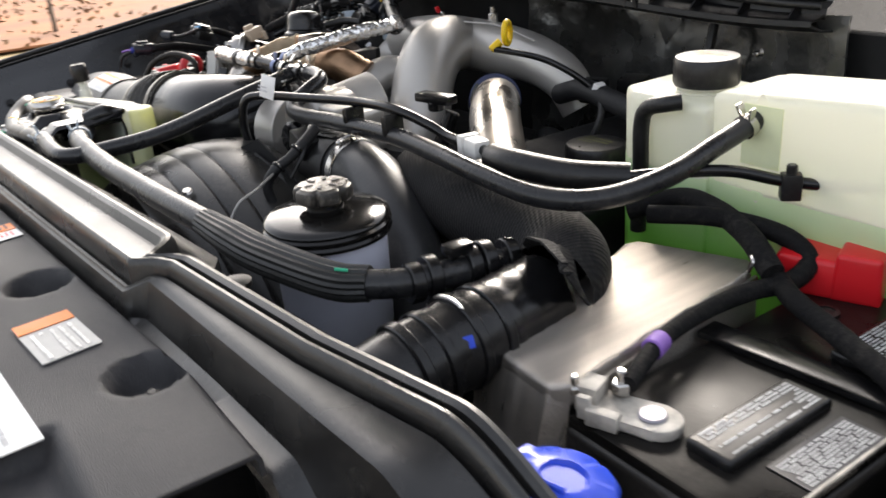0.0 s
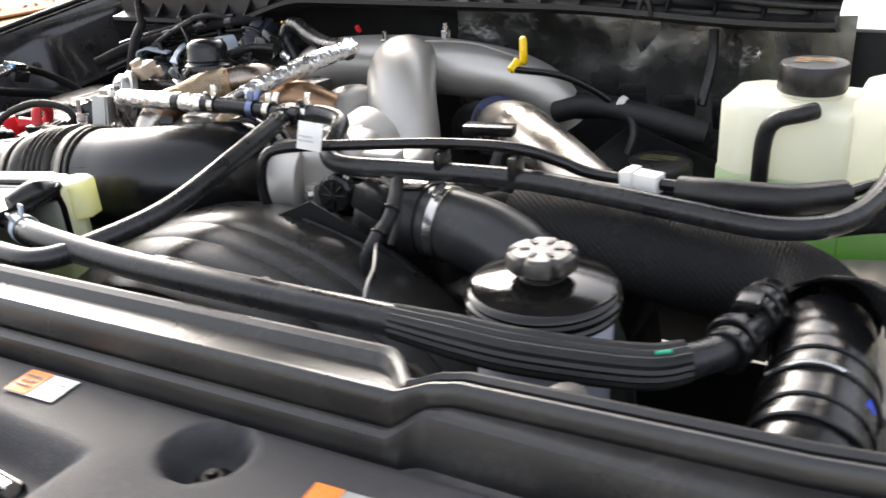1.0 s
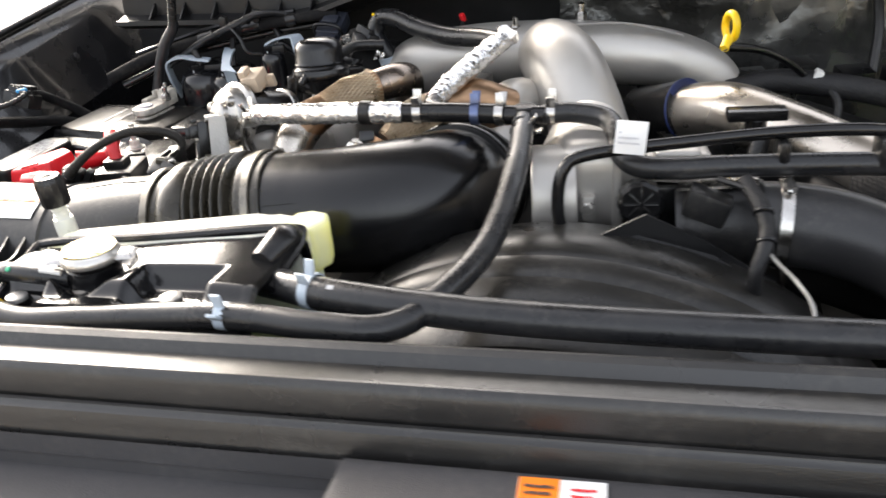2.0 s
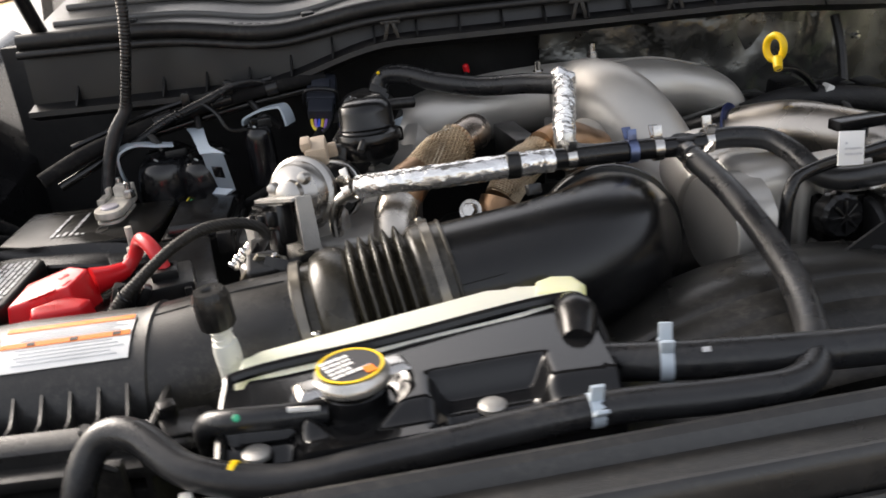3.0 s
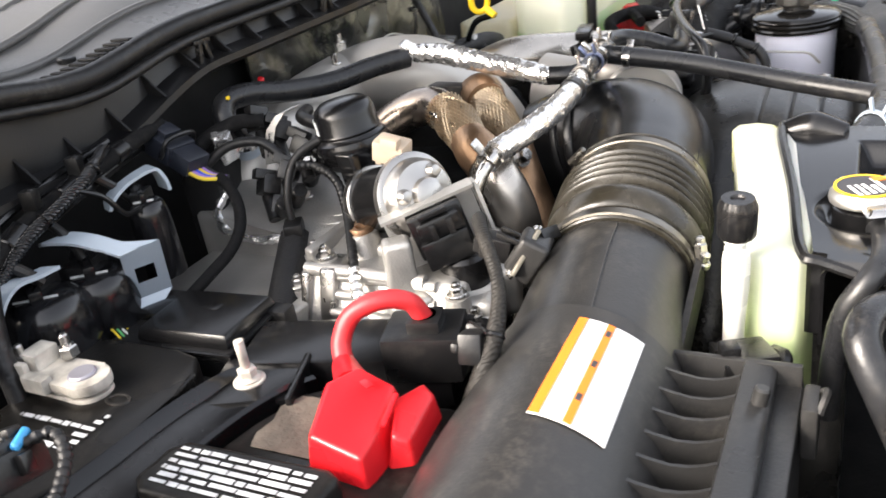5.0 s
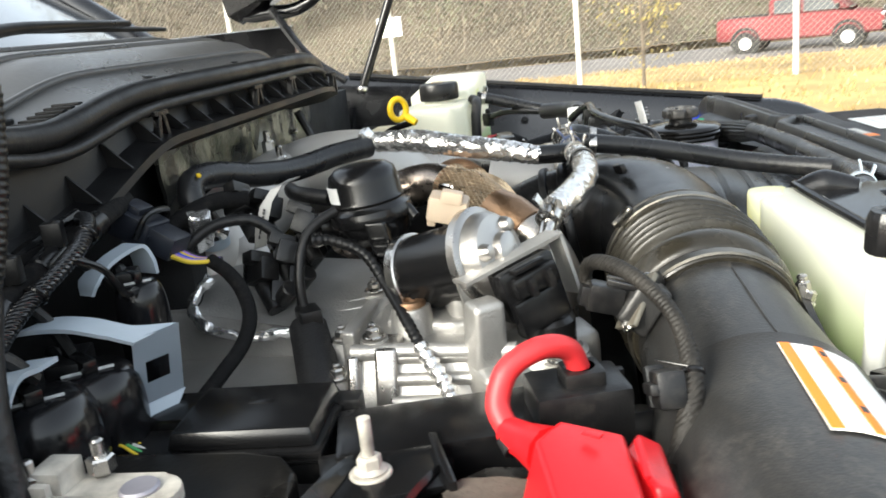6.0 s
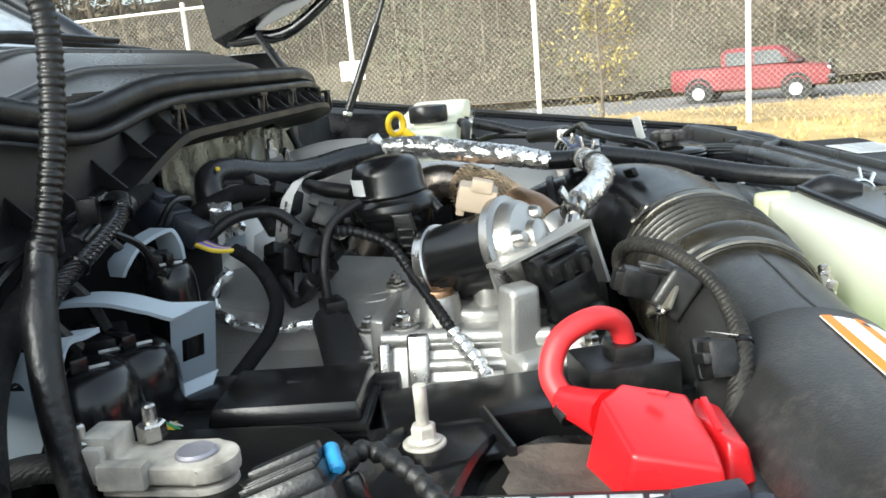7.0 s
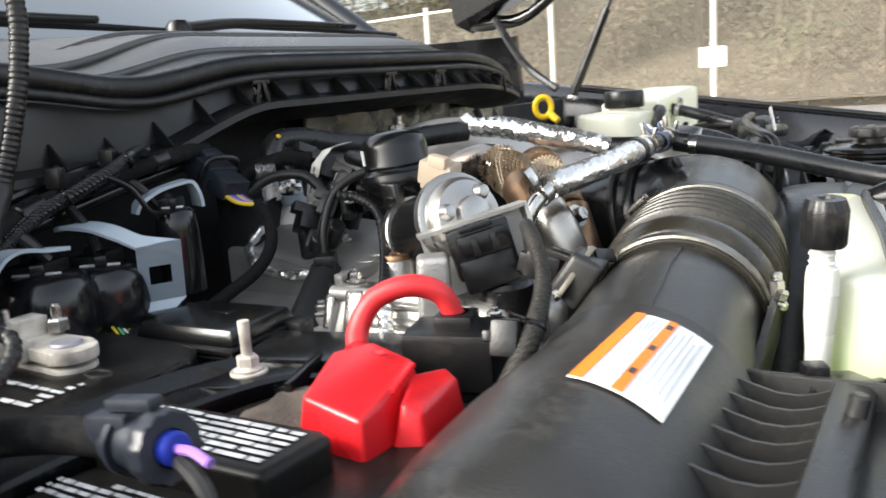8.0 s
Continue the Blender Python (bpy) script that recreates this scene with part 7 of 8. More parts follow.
part("lead", tube([lcc, (-0.948, 0.64, 1.243), (-0.962, 0.69, 1.236), (-0.97, 0.76, 1.215), (-0.96, 0.83, 1.195), (-0.945, 0.88, 1.17)], 0.0095, 12), CLOTH, bc)
part("violet_wire", tube([lcc + lca * 0.04, lcc + lca * 0.052, lcc + lca * 0.064 + Vector((0, 0, -0.004))], 0.0024, 8), PURPLE, bc)
part("dark_wire", tube([lcc + lca * 0.04 + Vector((0, 0, -0.004)), (-0.95, 0.535, 1.236), (-0.954, 0.525, 1.21), (-0.945, 0.53, 1.19)], 0.004, 8), RUBBER, bc)

# relays and their pale clips
RELAYCAN = mat("smooth_relay_plastic", (0.007, 0.007, 0.008), 0.2, bump=0.03, fine=400, scale=9, rvar=0.07, spec=0.5)


def make_relay(at, r, h, label):
    t = root("relay", at, label, "relay", "relays")
    part("can", lathe([(0, 0), (r, 0), (r, h * 0.62), (r * 0.985, h * 0.74), (r * 0.94, h * 0.85), (r * 0.84, h * 0.94), (r * 0.68, h * 0.985), (r * 0.5, h), (0, h)], Matrix.Translation(at), 40), RELAYCAN, t)
    part("ridge", box((r * 0.3, r * 1.3, 0.01), Matrix.Translation((at[0], at[1] + r * 0.2, at[2] + h)) @ Matrix.Rotation(-0.6, 4, 'Z'), 0.002), SATIN, t)
    part("seam", box((0.002, r * 1.0, 0.002), Matrix.Translation((at[0] - r * 0.3, at[1] - r * 0.2, at[2] + h)) @ Matrix.Rotation(0.6, 4, 'Z'), 0.0005), GREYINK, t)
    part("terminal_block", box((r * 1.3, r * 0.7, 0.016), Matrix.Translation((at[0] + 0.005, at[1] + r * 0.45, at[2] + h * 0.92)) @ Matrix.Rotation(0.3, 4, 'Z'), 0.003), PLASTIC, t)
    part("lead", tube([(at[0], at[1] + r * 0.5, at[2] + h), (at[0] + 0.01, at[1] + r * 0.9, at[2] + h + 0.008), (at[0] + 0.03, at[1] + r * 1.4, at[2] + h - 0.01)], 0.006, 8), RUBBER, t)
    return t


make_relay((-0.735, 0.957, 1.14), 0.042, 0.115, "rounded black relay can with pale clip")
make_relay((-0.676, 0.952, 1.16), 0.037, 0.09, "rounded black relay can held by a pale clip")
make_relay((-0.585, 0.952, 1.2), 0.022, 0.088, "rounded black relay can at the firewall")


def strap(name, line, w, axis, label, hole=None):
    """A flat moulded strap that follows a line; axis gives its width."""
    pts, ax = spline(line, 6), Vector(axis).normalized()
    ws_ = [w] * len(pts) if not isinstance(w, (list, tuple)) else [w[min(int(i * (len(w) - 1) / (len(pts) - 1)), len(w) - 2)] * (1 - u_) + w[min(int(i * (len(w) - 1) / (len(pts) - 1)), len(w) - 2) + 1] * u_ for i in range(len(pts)) for u_ in [i * (len(w) - 1) / (len(pts) - 1) - min(int(i * (len(w) - 1) / (len(pts) - 1)), len(w) - 2)]]
    return solid(name, loft([[p - ax * k / 2, p - ax * k / 4, p, p + ax * k / 4, p + ax * k / 2] for p, k in zip(pts, ws_)], thick=0.0035), CLIPGREY, label, "clip", "relay clips")


s1 = strap("relay_clip", [(-0.689, 0.992, 1.285), (-0.683, 0.978, 1.288), (-0.674, 0.952, 1.284), (-0.664, 0.926, 1.273), (-0.649, 0.907, 1.265)], [0.012, 0.03, 0.024, 0.022, 0.042], (0.9, -0.35, 0.02), "pale blue-grey plastic clip with a square window")
pl = bmesh.new()
wx, wy = Vector((-0.036, 0.021, 0.0)), Vector((0.006, 0.01, -0.06))
o = Vector((-0.631, 0.8965, 1.266))
outer = [o, o + wx, o + wx + wy, o + wy]
inner = [o + wx * a + wy * b for a, b in ((0.27, 0.38), (0.76, 0.38), (0.76, 0.68), (0.27, 0.68))]
vo, vi = [pl.verts.new(p) for p in outer], [pl.verts.new(p) for p in inner]
for k in range(4):
    pl.faces.new((vo[k], vo[(k + 1) % 4], vi[(k + 1) % 4], vi[k]))
bmesh.ops.solidify(pl, geom=pl.faces[:], thickness=0.004)
part("window_plate", pl, CLIPGREY, s1)
part("foot", loft([[o + wy, o + wx + wy], [o + wy * 1.08 + Vector((-0.02, 0.0, -0.006)), o + wx + wy * 1.08 + Vector((-0.02, 0, -0.006))]], thick=0.004), CLIPGREY, s1)
strap("relay_clip", [(-0.8, 0.975, 1.2), (-0.802, 0.955, 1.24), (-0.795, 0.945, 1.272), (-0.77, 0.95, 1.282), (-0.74, 0.955, 1.277), (-0.715, 0.957, 1.274)], [0.03, 0.03, 0.03, 0.026, 0.024, 0.02], (0.3, -0.9, 0), "bent pale blue-grey plastic clip over a relay")
strap("relay_clip", [(-0.61, 0.985, 1.285), (-0.604, 0.984, 1.296), (-0.582, 0.98, 1.306), (-0.556, 0.974, 1.311), (-0.544, 0.97, 1.31), (-0.538, 0.968, 1.296), (-0.536, 0.968, 1.282)], [0.014, 0.024, 0.018, 0.02, 0.024, 0.028, 0.028], (0.35, 0.9, 0), "pale blue-grey plastic clip at the firewall")

# tall harness to the hood
th = root("hood_harness", (-0.76, 0.94, 1.2), "black taped harness rising to the hood", "cable harness")
part("harness", tube([(-0.82, 0.9, 1.12), (-0.82, 0.912, 1.18), (-0.808, 0.928, 1.25), (-0.79, 0.938, 1.3), (-0.77, 0.944, 1.33), (-0.764, 0.944, 1.345)], [0.009, 0.0095, 0.0095, 0.0105, 0.0095, 0.0085], 14, 8), mat("worn_black_tape", (0.009, 0.009, 0.01), 0.38, spec=0.45, bump=0.6, fine=120, scale=35, var=0.4, rvar=0.15, dust=0.1), th)
part("spiral_conduit", tube([(-0.768, 0.944, 1.335), (-0.757, 0.938, 1.37), (-0.742, 0.933, 1.43), (-0.735, 0.935, 1.49), (-0.745, 0.96, 1.56), (-0.77, 1.03, 1.65), (-0.8, 1.12, 1.66)], 0.0076, 14, 60, ribs=lambda s: 1 + 0.05 * math.sin(s * 1250) + 0.03 * math.sin(s * 410)), PLASTIC, th, "shiny black spiral conduit")
wr = root("firewall_harness", (-0.6, 1.0, 1.25), "bundle of black wiring along the firewall", "cable harness")
part("main_trunk", tube([(-0.9, 0.91, 1.25), (-0.84, 0.945, 1.275), (-0.77, 0.97, 1.295), (-0.695, 0.986, 1.312), (-0.61, 0.995, 1.326), (-0.53, 0.998, 1.337), (-0.48, 1.01, 1.338)], [0.011, 0.012, 0.011, 0.01, 0.01, 0.009, 0.009], 12), CLOTH, wr)
part("thin_lead", tube([(-0.88, 0.92, 1.235), (-0.78, 0.98, 1.275), (-0.7, 1.0, 1.292), (-0.6, 1.008, 1.31), (-0.5, 1.02, 1.322)], 0.007, 10), SATIN, wr)
part("thin_lead", tube([(-0.86, 0.95, 1.285), (-0.76, 0.99, 1.312), (-0.66, 1.006, 1.332), (-0.56, 1.01, 1.345)], 0.0045, 8), SATIN, wr)
for p, ax, r, ln in (((-0.74, 0.976, 1.302), (0.9, 0.2, 0.22), 0.0125, 0.03), ((-0.655, 0.99, 1.319), (0.9, 0.1, 0.17), 0.0115, 0.035), ((-0.57, 0.996, 1.331), (0.9, 0.05, 0.14), 0.0112, 0.02)):
    part("tape_sleeve", cyl(p, ax, r, ln, 14), SATIN, wr, "shiny black tape")
for p in ((-0.69, 0.985, 1.322), (-0.625, 0.99, 1.332)):
    part("harness_clip", merge(box((0.012, 0.016, 0.02), pose(*p, 0, 0, 15), 0.002), cyl((p[0], p[1], p[2] + 0.006), (0, -0.3, 1), 0.004, 0.016, 8)), PLASTIC, wr)
SHINYTAPE = waved(mat("shiny_black_tape", (0.008, 0.008, 0.009), 0.18, spec=0.6, bump=0.3, fine=160, scale=40, rvar=0.1), 130, 0.5, direction='DIAGONAL', distort=3)
part("taped_loom", tube([(-0.8, 0.955, 1.262), (-0.76, 0.963, 1.286), (-0.72, 0.966, 1.306), (-0.68, 0.96, 1.322), (-0.645, 0.958, 1.335), (-0.615, 0.965, 1.347), (-0.585, 0.99, 1.345), (-0.56, 1.01, 1.33)], [0.006, 0.0065, 0.007, 0.0065, 0.007, 0.006, 0.006, 0.006], 14, 8), SHINYTAPE, wr, "crinkled shiny black tape")
part("thin_lead", tube([(-0.66, 0.955, 1.33), (-0.64, 0.945, 1.315), (-0.625, 0.94, 1.29), (-0.6, 0.945, 1.285)], 0.003, 8), SATIN, wr)
for p in ((-0.7, 0.963, 1.314), (-0.63, 0.96, 1.34)):
    part("lead_tie", cyl(p, (0.85, -0.05, 0.45), 0.0092, 0.004, 14), SATIN, wr)
part("branch", tube([(-0.76, 0.985, 1.28), (-0.75, 0.965, 1.29), (-0.73, 0.955, 1.265)], 0.006, 8), RUBBER, wr)
part("branch", tube([(-0.6, 1.0, 1.32), (-0.585, 0.99, 1.3), (-0.575, 0.98, 1.28)], 0.005, 8), RUBBER, wr)
part("branch", tube([(-0.68, 0.99, 1.305), (-0.675, 0.975, 1.285), (-0.672, 0.965, 1.26)], 0.005, 8), RUBBER, wr)
for dx, w in ((0, WIRE_G), (0.004, WIRE_Y), (0.008, WHITE)):
    part("coloured_wire", tube([(-0.694 + dx * 0.5, 0.947, 1.194), (-0.69 + dx, 0.937, 1.19), (-0.684 + dx, 0.925, 1.183), (-0.676 + dx, 0.918, 1.178)], 0.0016, 6), w, wr)
part("white_socket", box((0.014, 0.012, 0.016), pose(-0.695, 0.95, 1.19, 0, 0, 20), 0.002), CREAM, wr)
part("end_socket", box((0.012, 0.014, 0.01), pose(-0.672, 0.914, 1.174, 0, 0, 20), 0.002), GREEN, wr)

# engine plug with coloured wires, looped harness
pg = root("engine_plug", (-0.48, 0.97, 1.28), "large dark blue-grey engine plug with coloured wires", "connector")
pm = Matrix.Translation((-0.488, 1.01, 1.306)) @ Matrix((Vector((-0.05, -0.87, -0.5)).normalized(), Vector((0.98, 0, -0.1)).normalized(), Vector((0.08, -0.5, 0.86)).normalized())).transposed().to_4x4()
part("shell", box((0.056, 0.045, 0.027), pm, 0.006), BLUEGREY, pg)
part("rear_shell", box((0.034, 0.038, 0.024), pm @ Matrix.Translation((0.037, 0, 0.0)), 0.005), BLUEGREY, pg)
part("latch", box((0.02, 0.028, 0.012), pm @ Matrix.Translation((0.0, 0, 0.022)), 0.003), BLUEGREY, pg)
for k in range(4):
    part("shell_rib", box((0.003, 0.042, 0.003), pm @ Matrix.Translation((0.008 + 0.007 * k, 0, 0.0135)), 0.001), BLUEGREY, pg)
part("lever", tube([pm @ Vector((0.02, -0.026, 0.01)), pm @ Vector((0.02, -0.02, 0.034)), pm @ Vector((0.02, 0.02, 0.034)), pm @ Vector((0.02, 0.026, 0.01))], 0.003, 8), PLASTIC, pg)
for i, w in enumerate((WIRE_Y, WIRE_P, WIRE_B, WIRE_Y, WIRE_P, INK)):
    part("wire", tube([pm @ Vector((0.05, -0.014 + 0.0056 * i, 0.006)), pm @ Vector((0.07, -0.011 + 0.0045 * i, 0.008)), (-0.493 + 0.0015 * i, 0.925 - 0.001 * i, 1.276)], 0.0023, 6), w, pg)
part("looped_lead", tube([(-0.489, 0.93, 1.276), (-0.498, 0.91, 1.265), (-0.51, 0.894, 1.25), (-0.53, 0.882, 1.232), (-0.555, 0.882, 1.215), (-0.585, 0.892, 1.2), (-0.62, 0.91, 1.178), (-0.65, 0.93, 1.15)], 0.0068, 12, 8), CLOTH, pg, "black taped lead")
fl = root("foil_wrapped_lead", (-0.47, 0.9, 1.15), "wiring lead wrapped in crumpled foil along the valve cover", "cable")
part("foil_edge", crumple(tube([(-0.447, 0.955, 1.246), (-0.462, 0.97, 1.228), (-0.478, 0.96, 1.213), (-0.486, 0.942, 1.204), (-0.486, 0.91, 1.196), (-0.483, 0.87, 1.197), (-0.478, 0.838, 1.199)], 0.006, 12, 10), 0.003, 110), FOIL, fl, "crumpled bright foil edge", angle=20)
part("foil_edge", tube([(-0.405, 0.98, 1.27), (-0.4, 0.965, 1.285), (-0.38, 0.962, 1.275)], 0.007, 8, 5, ribs=lambda s: 1 + 0.3 * math.sin(s * 500)), FOIL, fl, angle=20)

# valve cover of the left bank
vc = root("valve_cover", (-0.5, 0.76, 1.08), "cast aluminium valve cover with ribs and bolts", "valve cover")
part("deck", prism([(-0.478, 1.0), (-0.478, 0.852), (-0.503, 0.834), (-0.512, 0.775), (-0.36, 0.77), (-0.35, 1.0)], 1.12, 1.2, 0.008, 3, ztop=lambda x, y: 1.203 + 0.22 * (x + 0.48) + 0.12 * max(0, y - 0.86)), ALU, vc)
part("shelf", prism([(-0.61, 0.99), (-0.615, 0.79), (-0.556, 0.775), (-0.5, 0.83), (-0.47, 0.85), (-0.47, 0.99)], 1.1, 1.17, 0.006, 3), ALU, vc)
part("front_cover", frustum([(-0.595, 0.79, 1.1), (-0.6, 0.6, 1.1), (-0.4, 0.6, 1.1), (-0.38, 0.79, 1.1)], [(-0.548, 0.782, 1.2), (-0.552, 0.61, 1.198), (-0.42, 0.61, 1.2), (-0.4, 0.785, 1.212)], 0.01, 4), ALU, vc)
part("raised_pad", prism([(-0.5, 0.765), (-0.515, 0.7), (-0.5, 0.64), (-0.42, 0.63), (-0.4, 0.76)], 1.18, 1.214, 0.009, 4, ztop=lambda x, y: 1.212 + 0.05 * (x + 0.5)), ALU, vc)
for zz, xx in ((1.195, -0.552), (1.178, -0.56), (1.161, -0.569), (1.144, -0.577)):
    part("cast_rib", tube([(xx, 0.748, zz), (xx - 0.001, 0.69, zz), (xx - 0.002, 0.628, zz - 0.001)], 0.0058, 12), ALU, vc)
part("top_rail", tube([(-0.549, 0.785, 1.2), (-0.551, 0.72, 1.2), (-0.553, 0.64, 1.198)], 0.0075, 14), ALU, vc)
for yy, w_, zt in ((0.753, 0.02, 1.206), (0.783, 0.011, 1.2)):
    part("pillar", frustum([(-0.588, yy - w_ / 2, 1.11), (-0.588, yy + w_ / 2, 1.11), (-0.535, yy + w_ / 2, 1.11), (-0.535, yy - w_ / 2, 1.11)], [(-0.559, yy - w_ / 2, zt), (-0.559, yy + w_ / 2, zt), (-0.52, yy + w_ / 2, zt), (-0.52, yy - w_ / 2, zt)], 0.0035), MACHINED, vc)
for p in ((-0.505, 0.806, 1.196), (-0.552, 0.8, 1.178), (-0.537, 0.767, 1.209), (-0.42, 0.87, 1.222), (-0.555, 0.606, 1.188), (-0.43, 0.79, 1.217)):
    part("boss", lathe([(0, 0), (0.0165, 0), (0.0135, 0.02), (0.0125, 0.029), (0, 0.03)], Matrix.Translation((p[0], p[1], p[2] - 0.03)), 22), ALU, vc)
    part("flange_bolt", merge(cyl(p, (0, 0, 1), 0.0105, 0.003, 24), cyl((p[0], p[1], p[2] + 0.002), (0, 0, 1), 0.0068, 0.008, 6), cyl((p[0], p[1], p[2] + 0.01), (0, 0, 1), 0.004, 0.004, 12)), STEEL, vc, "bright flanged bolt")
for k in range(2):
    part("cast_line", tube([(-0.466 + 0.016 * k, 0.835, 1.2065 + 0.0035 * k), (-0.455 + 0.016 * k, 0.8, 1.2085 + 0.0035 * k), (-0.44 + 0.016 * k, 0.785, 1.212 + 0.0035 * k)], 0.003, 8), ALU, vc)
for k in range(3):
    part("cast_arc", tube([(-0.44 + 0.012 * k, 0.905 - 0.01 * k, 1.218 + 0.003 * k), (-0.437 + 0.012 * k, 0.895 - 0.01 * k, 1.2185 + 0.003 * k), (-0.43 + 0.012 * k, 0.89 - 0.01 * k, 1.22 + 0.003 * k)], 0.002, 6), ALU, vc)
part("plug_tower", lathe([(0, 0), (0.028, 0), (0.021, 0.018), (0.0185, 0.04), (0.0175, 0.044), (0, 0.044)], Matrix.Translation((-0.504, 0.738, 1.182)), 28), ALU, vc)
part("plug_ring", lathe([(0.006, 0), (0.014, 0), (0.0145, 0.003), (0.013, 0.006), (0.006, 0.006)], Matrix.Translation((-0.504, 0.738, 1.225)), 28), BROWNGASKET, vc, "brown bolt ring")
part("oval_boss", box((0.06, 0.05, 0.03), pose(-0.525, 0.6, 1.15, 0, 0, 10), 0.012, 3), ALU, vc)
part("left_wall", prism([(-0.53, 0.8), (-0.535, 0.786), (-0.4, 0.78), (-0.4, 0.794)], 1.15, 1.213, 0.004, 3), ALU, vc)
gl = root("engine_harness", (-0.5, 0.82, 1.18), "black harness with a foil-tipped sensor lead", "cable harness")
part("trunk", tube([(-0.61, 0.8, 1.13), (-0.575, 0.81, 1.16), (-0.52, 0.83, 1.185), (-0.483, 0.846, 1.2)], [0.018, 0.019, 0.02, 0.019], 12), TAPE, gl)
part("branch", tube([(-0.483, 0.846, 1.2), (-0.475, 0.85, 1.25), (-0.455, 0.84, 1.29), (-0.43, 0.8, 1.308), (-0.42, 0.755, 1.302), (-0.425, 0.74, 1.29)], 0.005, 12, 8), RUBBER, gl)
part("ribbed_lead", tube([(-0.462, 0.838, 1.282), (-0.452, 0.82, 1.278), (-0.463, 0.787, 1.266), (-0.488, 0.763, 1.242), (-0.53, 0.736, 1.217), (-0.553, 0.722, 1.204)], 0.0052, 12, 16, ribs=lambda s: 1 + 0.12 * math.sin(s * 900)), RUBBER, gl, "ribbed black conduit")
part("foil_tip", tube([(-0.552, 0.7225, 1.2045), (-0.57, 0.711, 1.196), (-0.585, 0.7, 1.187), (-0.602, 0.688, 1.172)], 0.0066, 10, 10, ribs=lambda s: 1 + 0.2 * math.sin(s * 600)), FOIL, gl, "foil-wrapped tip", angle=20)
part("clip", box((0.03, 0.022, 0.02), pose(-0.487, 0.842, 1.203, 0, 0, 30), 0.004), PLASTIC, gl)

# vacuum canister with label, lever arm
vcn = root("vacuum_actuator", (-0.42, 0.785, 1.24), "round black vacuum actuator with a white label", "actuator")
va = axis_pose((-0.414, 0.785, 1.268), (-0.02, 0.1, 1))
part("lower_cup", lathe([(0, 0), (0.031, 0), (0.037, 0.006), (0.039, 0.02), (0.0425, 0.022), (0.0435, 0.026), (0.0425, 0.03), (0.0, 0.03)], va, 48), SATIN, vcn)
part("upper_cup", lathe([(0.0425, 0.03), (0.0415, 0.034), (0.0375, 0.036), (0.036, 0.039), (0.0375, 0.042), (0.036, 0.045), (0.0355, 0.062), (0.033, 0.07), (0.026, 0.0755), (0.013, 0.078), (0, 0.0785)], va, 48), SATIN, vcn)
secs = [[va @ Vector((0.0367 * math.cos(a), 0.0367 * math.sin(a), z)) for a in (radians(-88 + 5 * k) for k in range(10))] for z in (0.046, 0.054, 0.062)]
part("label", loft(secs, thick=0.0006), PAPER, vcn, "white printed label")
arm = part("bracket", frustum([(-0.462, 0.752, 1.228), (-0.462, 0.772, 1.228), (-0.45, 0.772, 1.228), (-0.45, 0.752, 1.228)], [(-0.46, 0.764, 1.295), (-0.46, 0.785, 1.295), (-0.442, 0.785, 1.295), (-0.442, 0.764, 1.295)], 0.003), SATIN, vcn, "ribbed black arm")
for k in range(6):
    part("tooth", box((0.004, 0.013, 0.0035), pose(-0.4625 + 0.0002 * k, 0.763 + 0.0016 * k, 1.237 + 0.008 * k, 0, 0, 0), 0.001), SATIN, arm)
part("arm_knob", cyl((-0.464, 0.762, 1.232), (-1, -0.1, 0.1), 0.008, 0.008, 18), SATIN, arm)
part("side_bracket", box((0.06, 0.025, 0.02), pose(-0.4, 0.84, 1.27, 0, 0, 30), 0.004), SATIN, vcn)
hexbolt(vcn, (-0.435, 0.84, 1.275), (-0.5, 0, 0.8), 0.006, 0.006)
hexbolt(vcn, (-0.455, 0.74, 1.262), (-0.8, -0.2, 0.5), 0.006, 0.007)
part("hose_stub", tube([(-0.405, 0.83, 1.31), (-0.39, 0.87, 1.315), (-0.35, 0.89, 1.312)], 0.008, 12), RUBBER, vcn)
sp = root("part_tag", (-0.42, 0.89, 1.27), "bent metal strip printed with a part number", "tag")
part("strip", loft([[(-0.429, 0.91, 1.268), (-0.426, 0.898, 1.27)], [(-0.43, 0.905, 1.29), (-0.428, 0.892, 1.293)], [(-0.428, 0.897, 1.312), (-0.425, 0.885, 1.315)], [(-0.42, 0.886, 1.327), (-0.415, 0.875, 1.33)], [(-0.402, 0.872, 1.333), (-0.396, 0.862, 1.334)]], thick=0.0012), ALU, sp)
bars(sp, Matrix.Translation((-0.4285, 0.897, 1.296)) @ Matrix((Vector((0.0, -0.33, 0.94)).normalized(), Vector((0.15, -0.93, -0.32)).normalized(), Vector((-0.98, -0.15, -0.05)).normalized())).transposed().to_4x4(), 0.036, 0.005, 1, INK, seed=41, lift=0.0015)
tv = root("turbo_housing", (-0.3, 0.92, 1.15), "cast turbo housing and black sensors behind the actuator", "turbo")
part("housing", lathe([(0, 0), (0.036, 0), (0.044, 0.015), (0.044, 0.04), (0.03, 0.05), (0, 0.05)], axis_pose((-0.34, 0.975, 1.215), (-0.8, -0.3, 0.5)), 40), ALUPIPE, tv)
part("backing", box((0.1, 0.05, 0.12), pose(-0.42, 1.0, 1.17, 0, 0, 15), 0.01), DARK, tv)
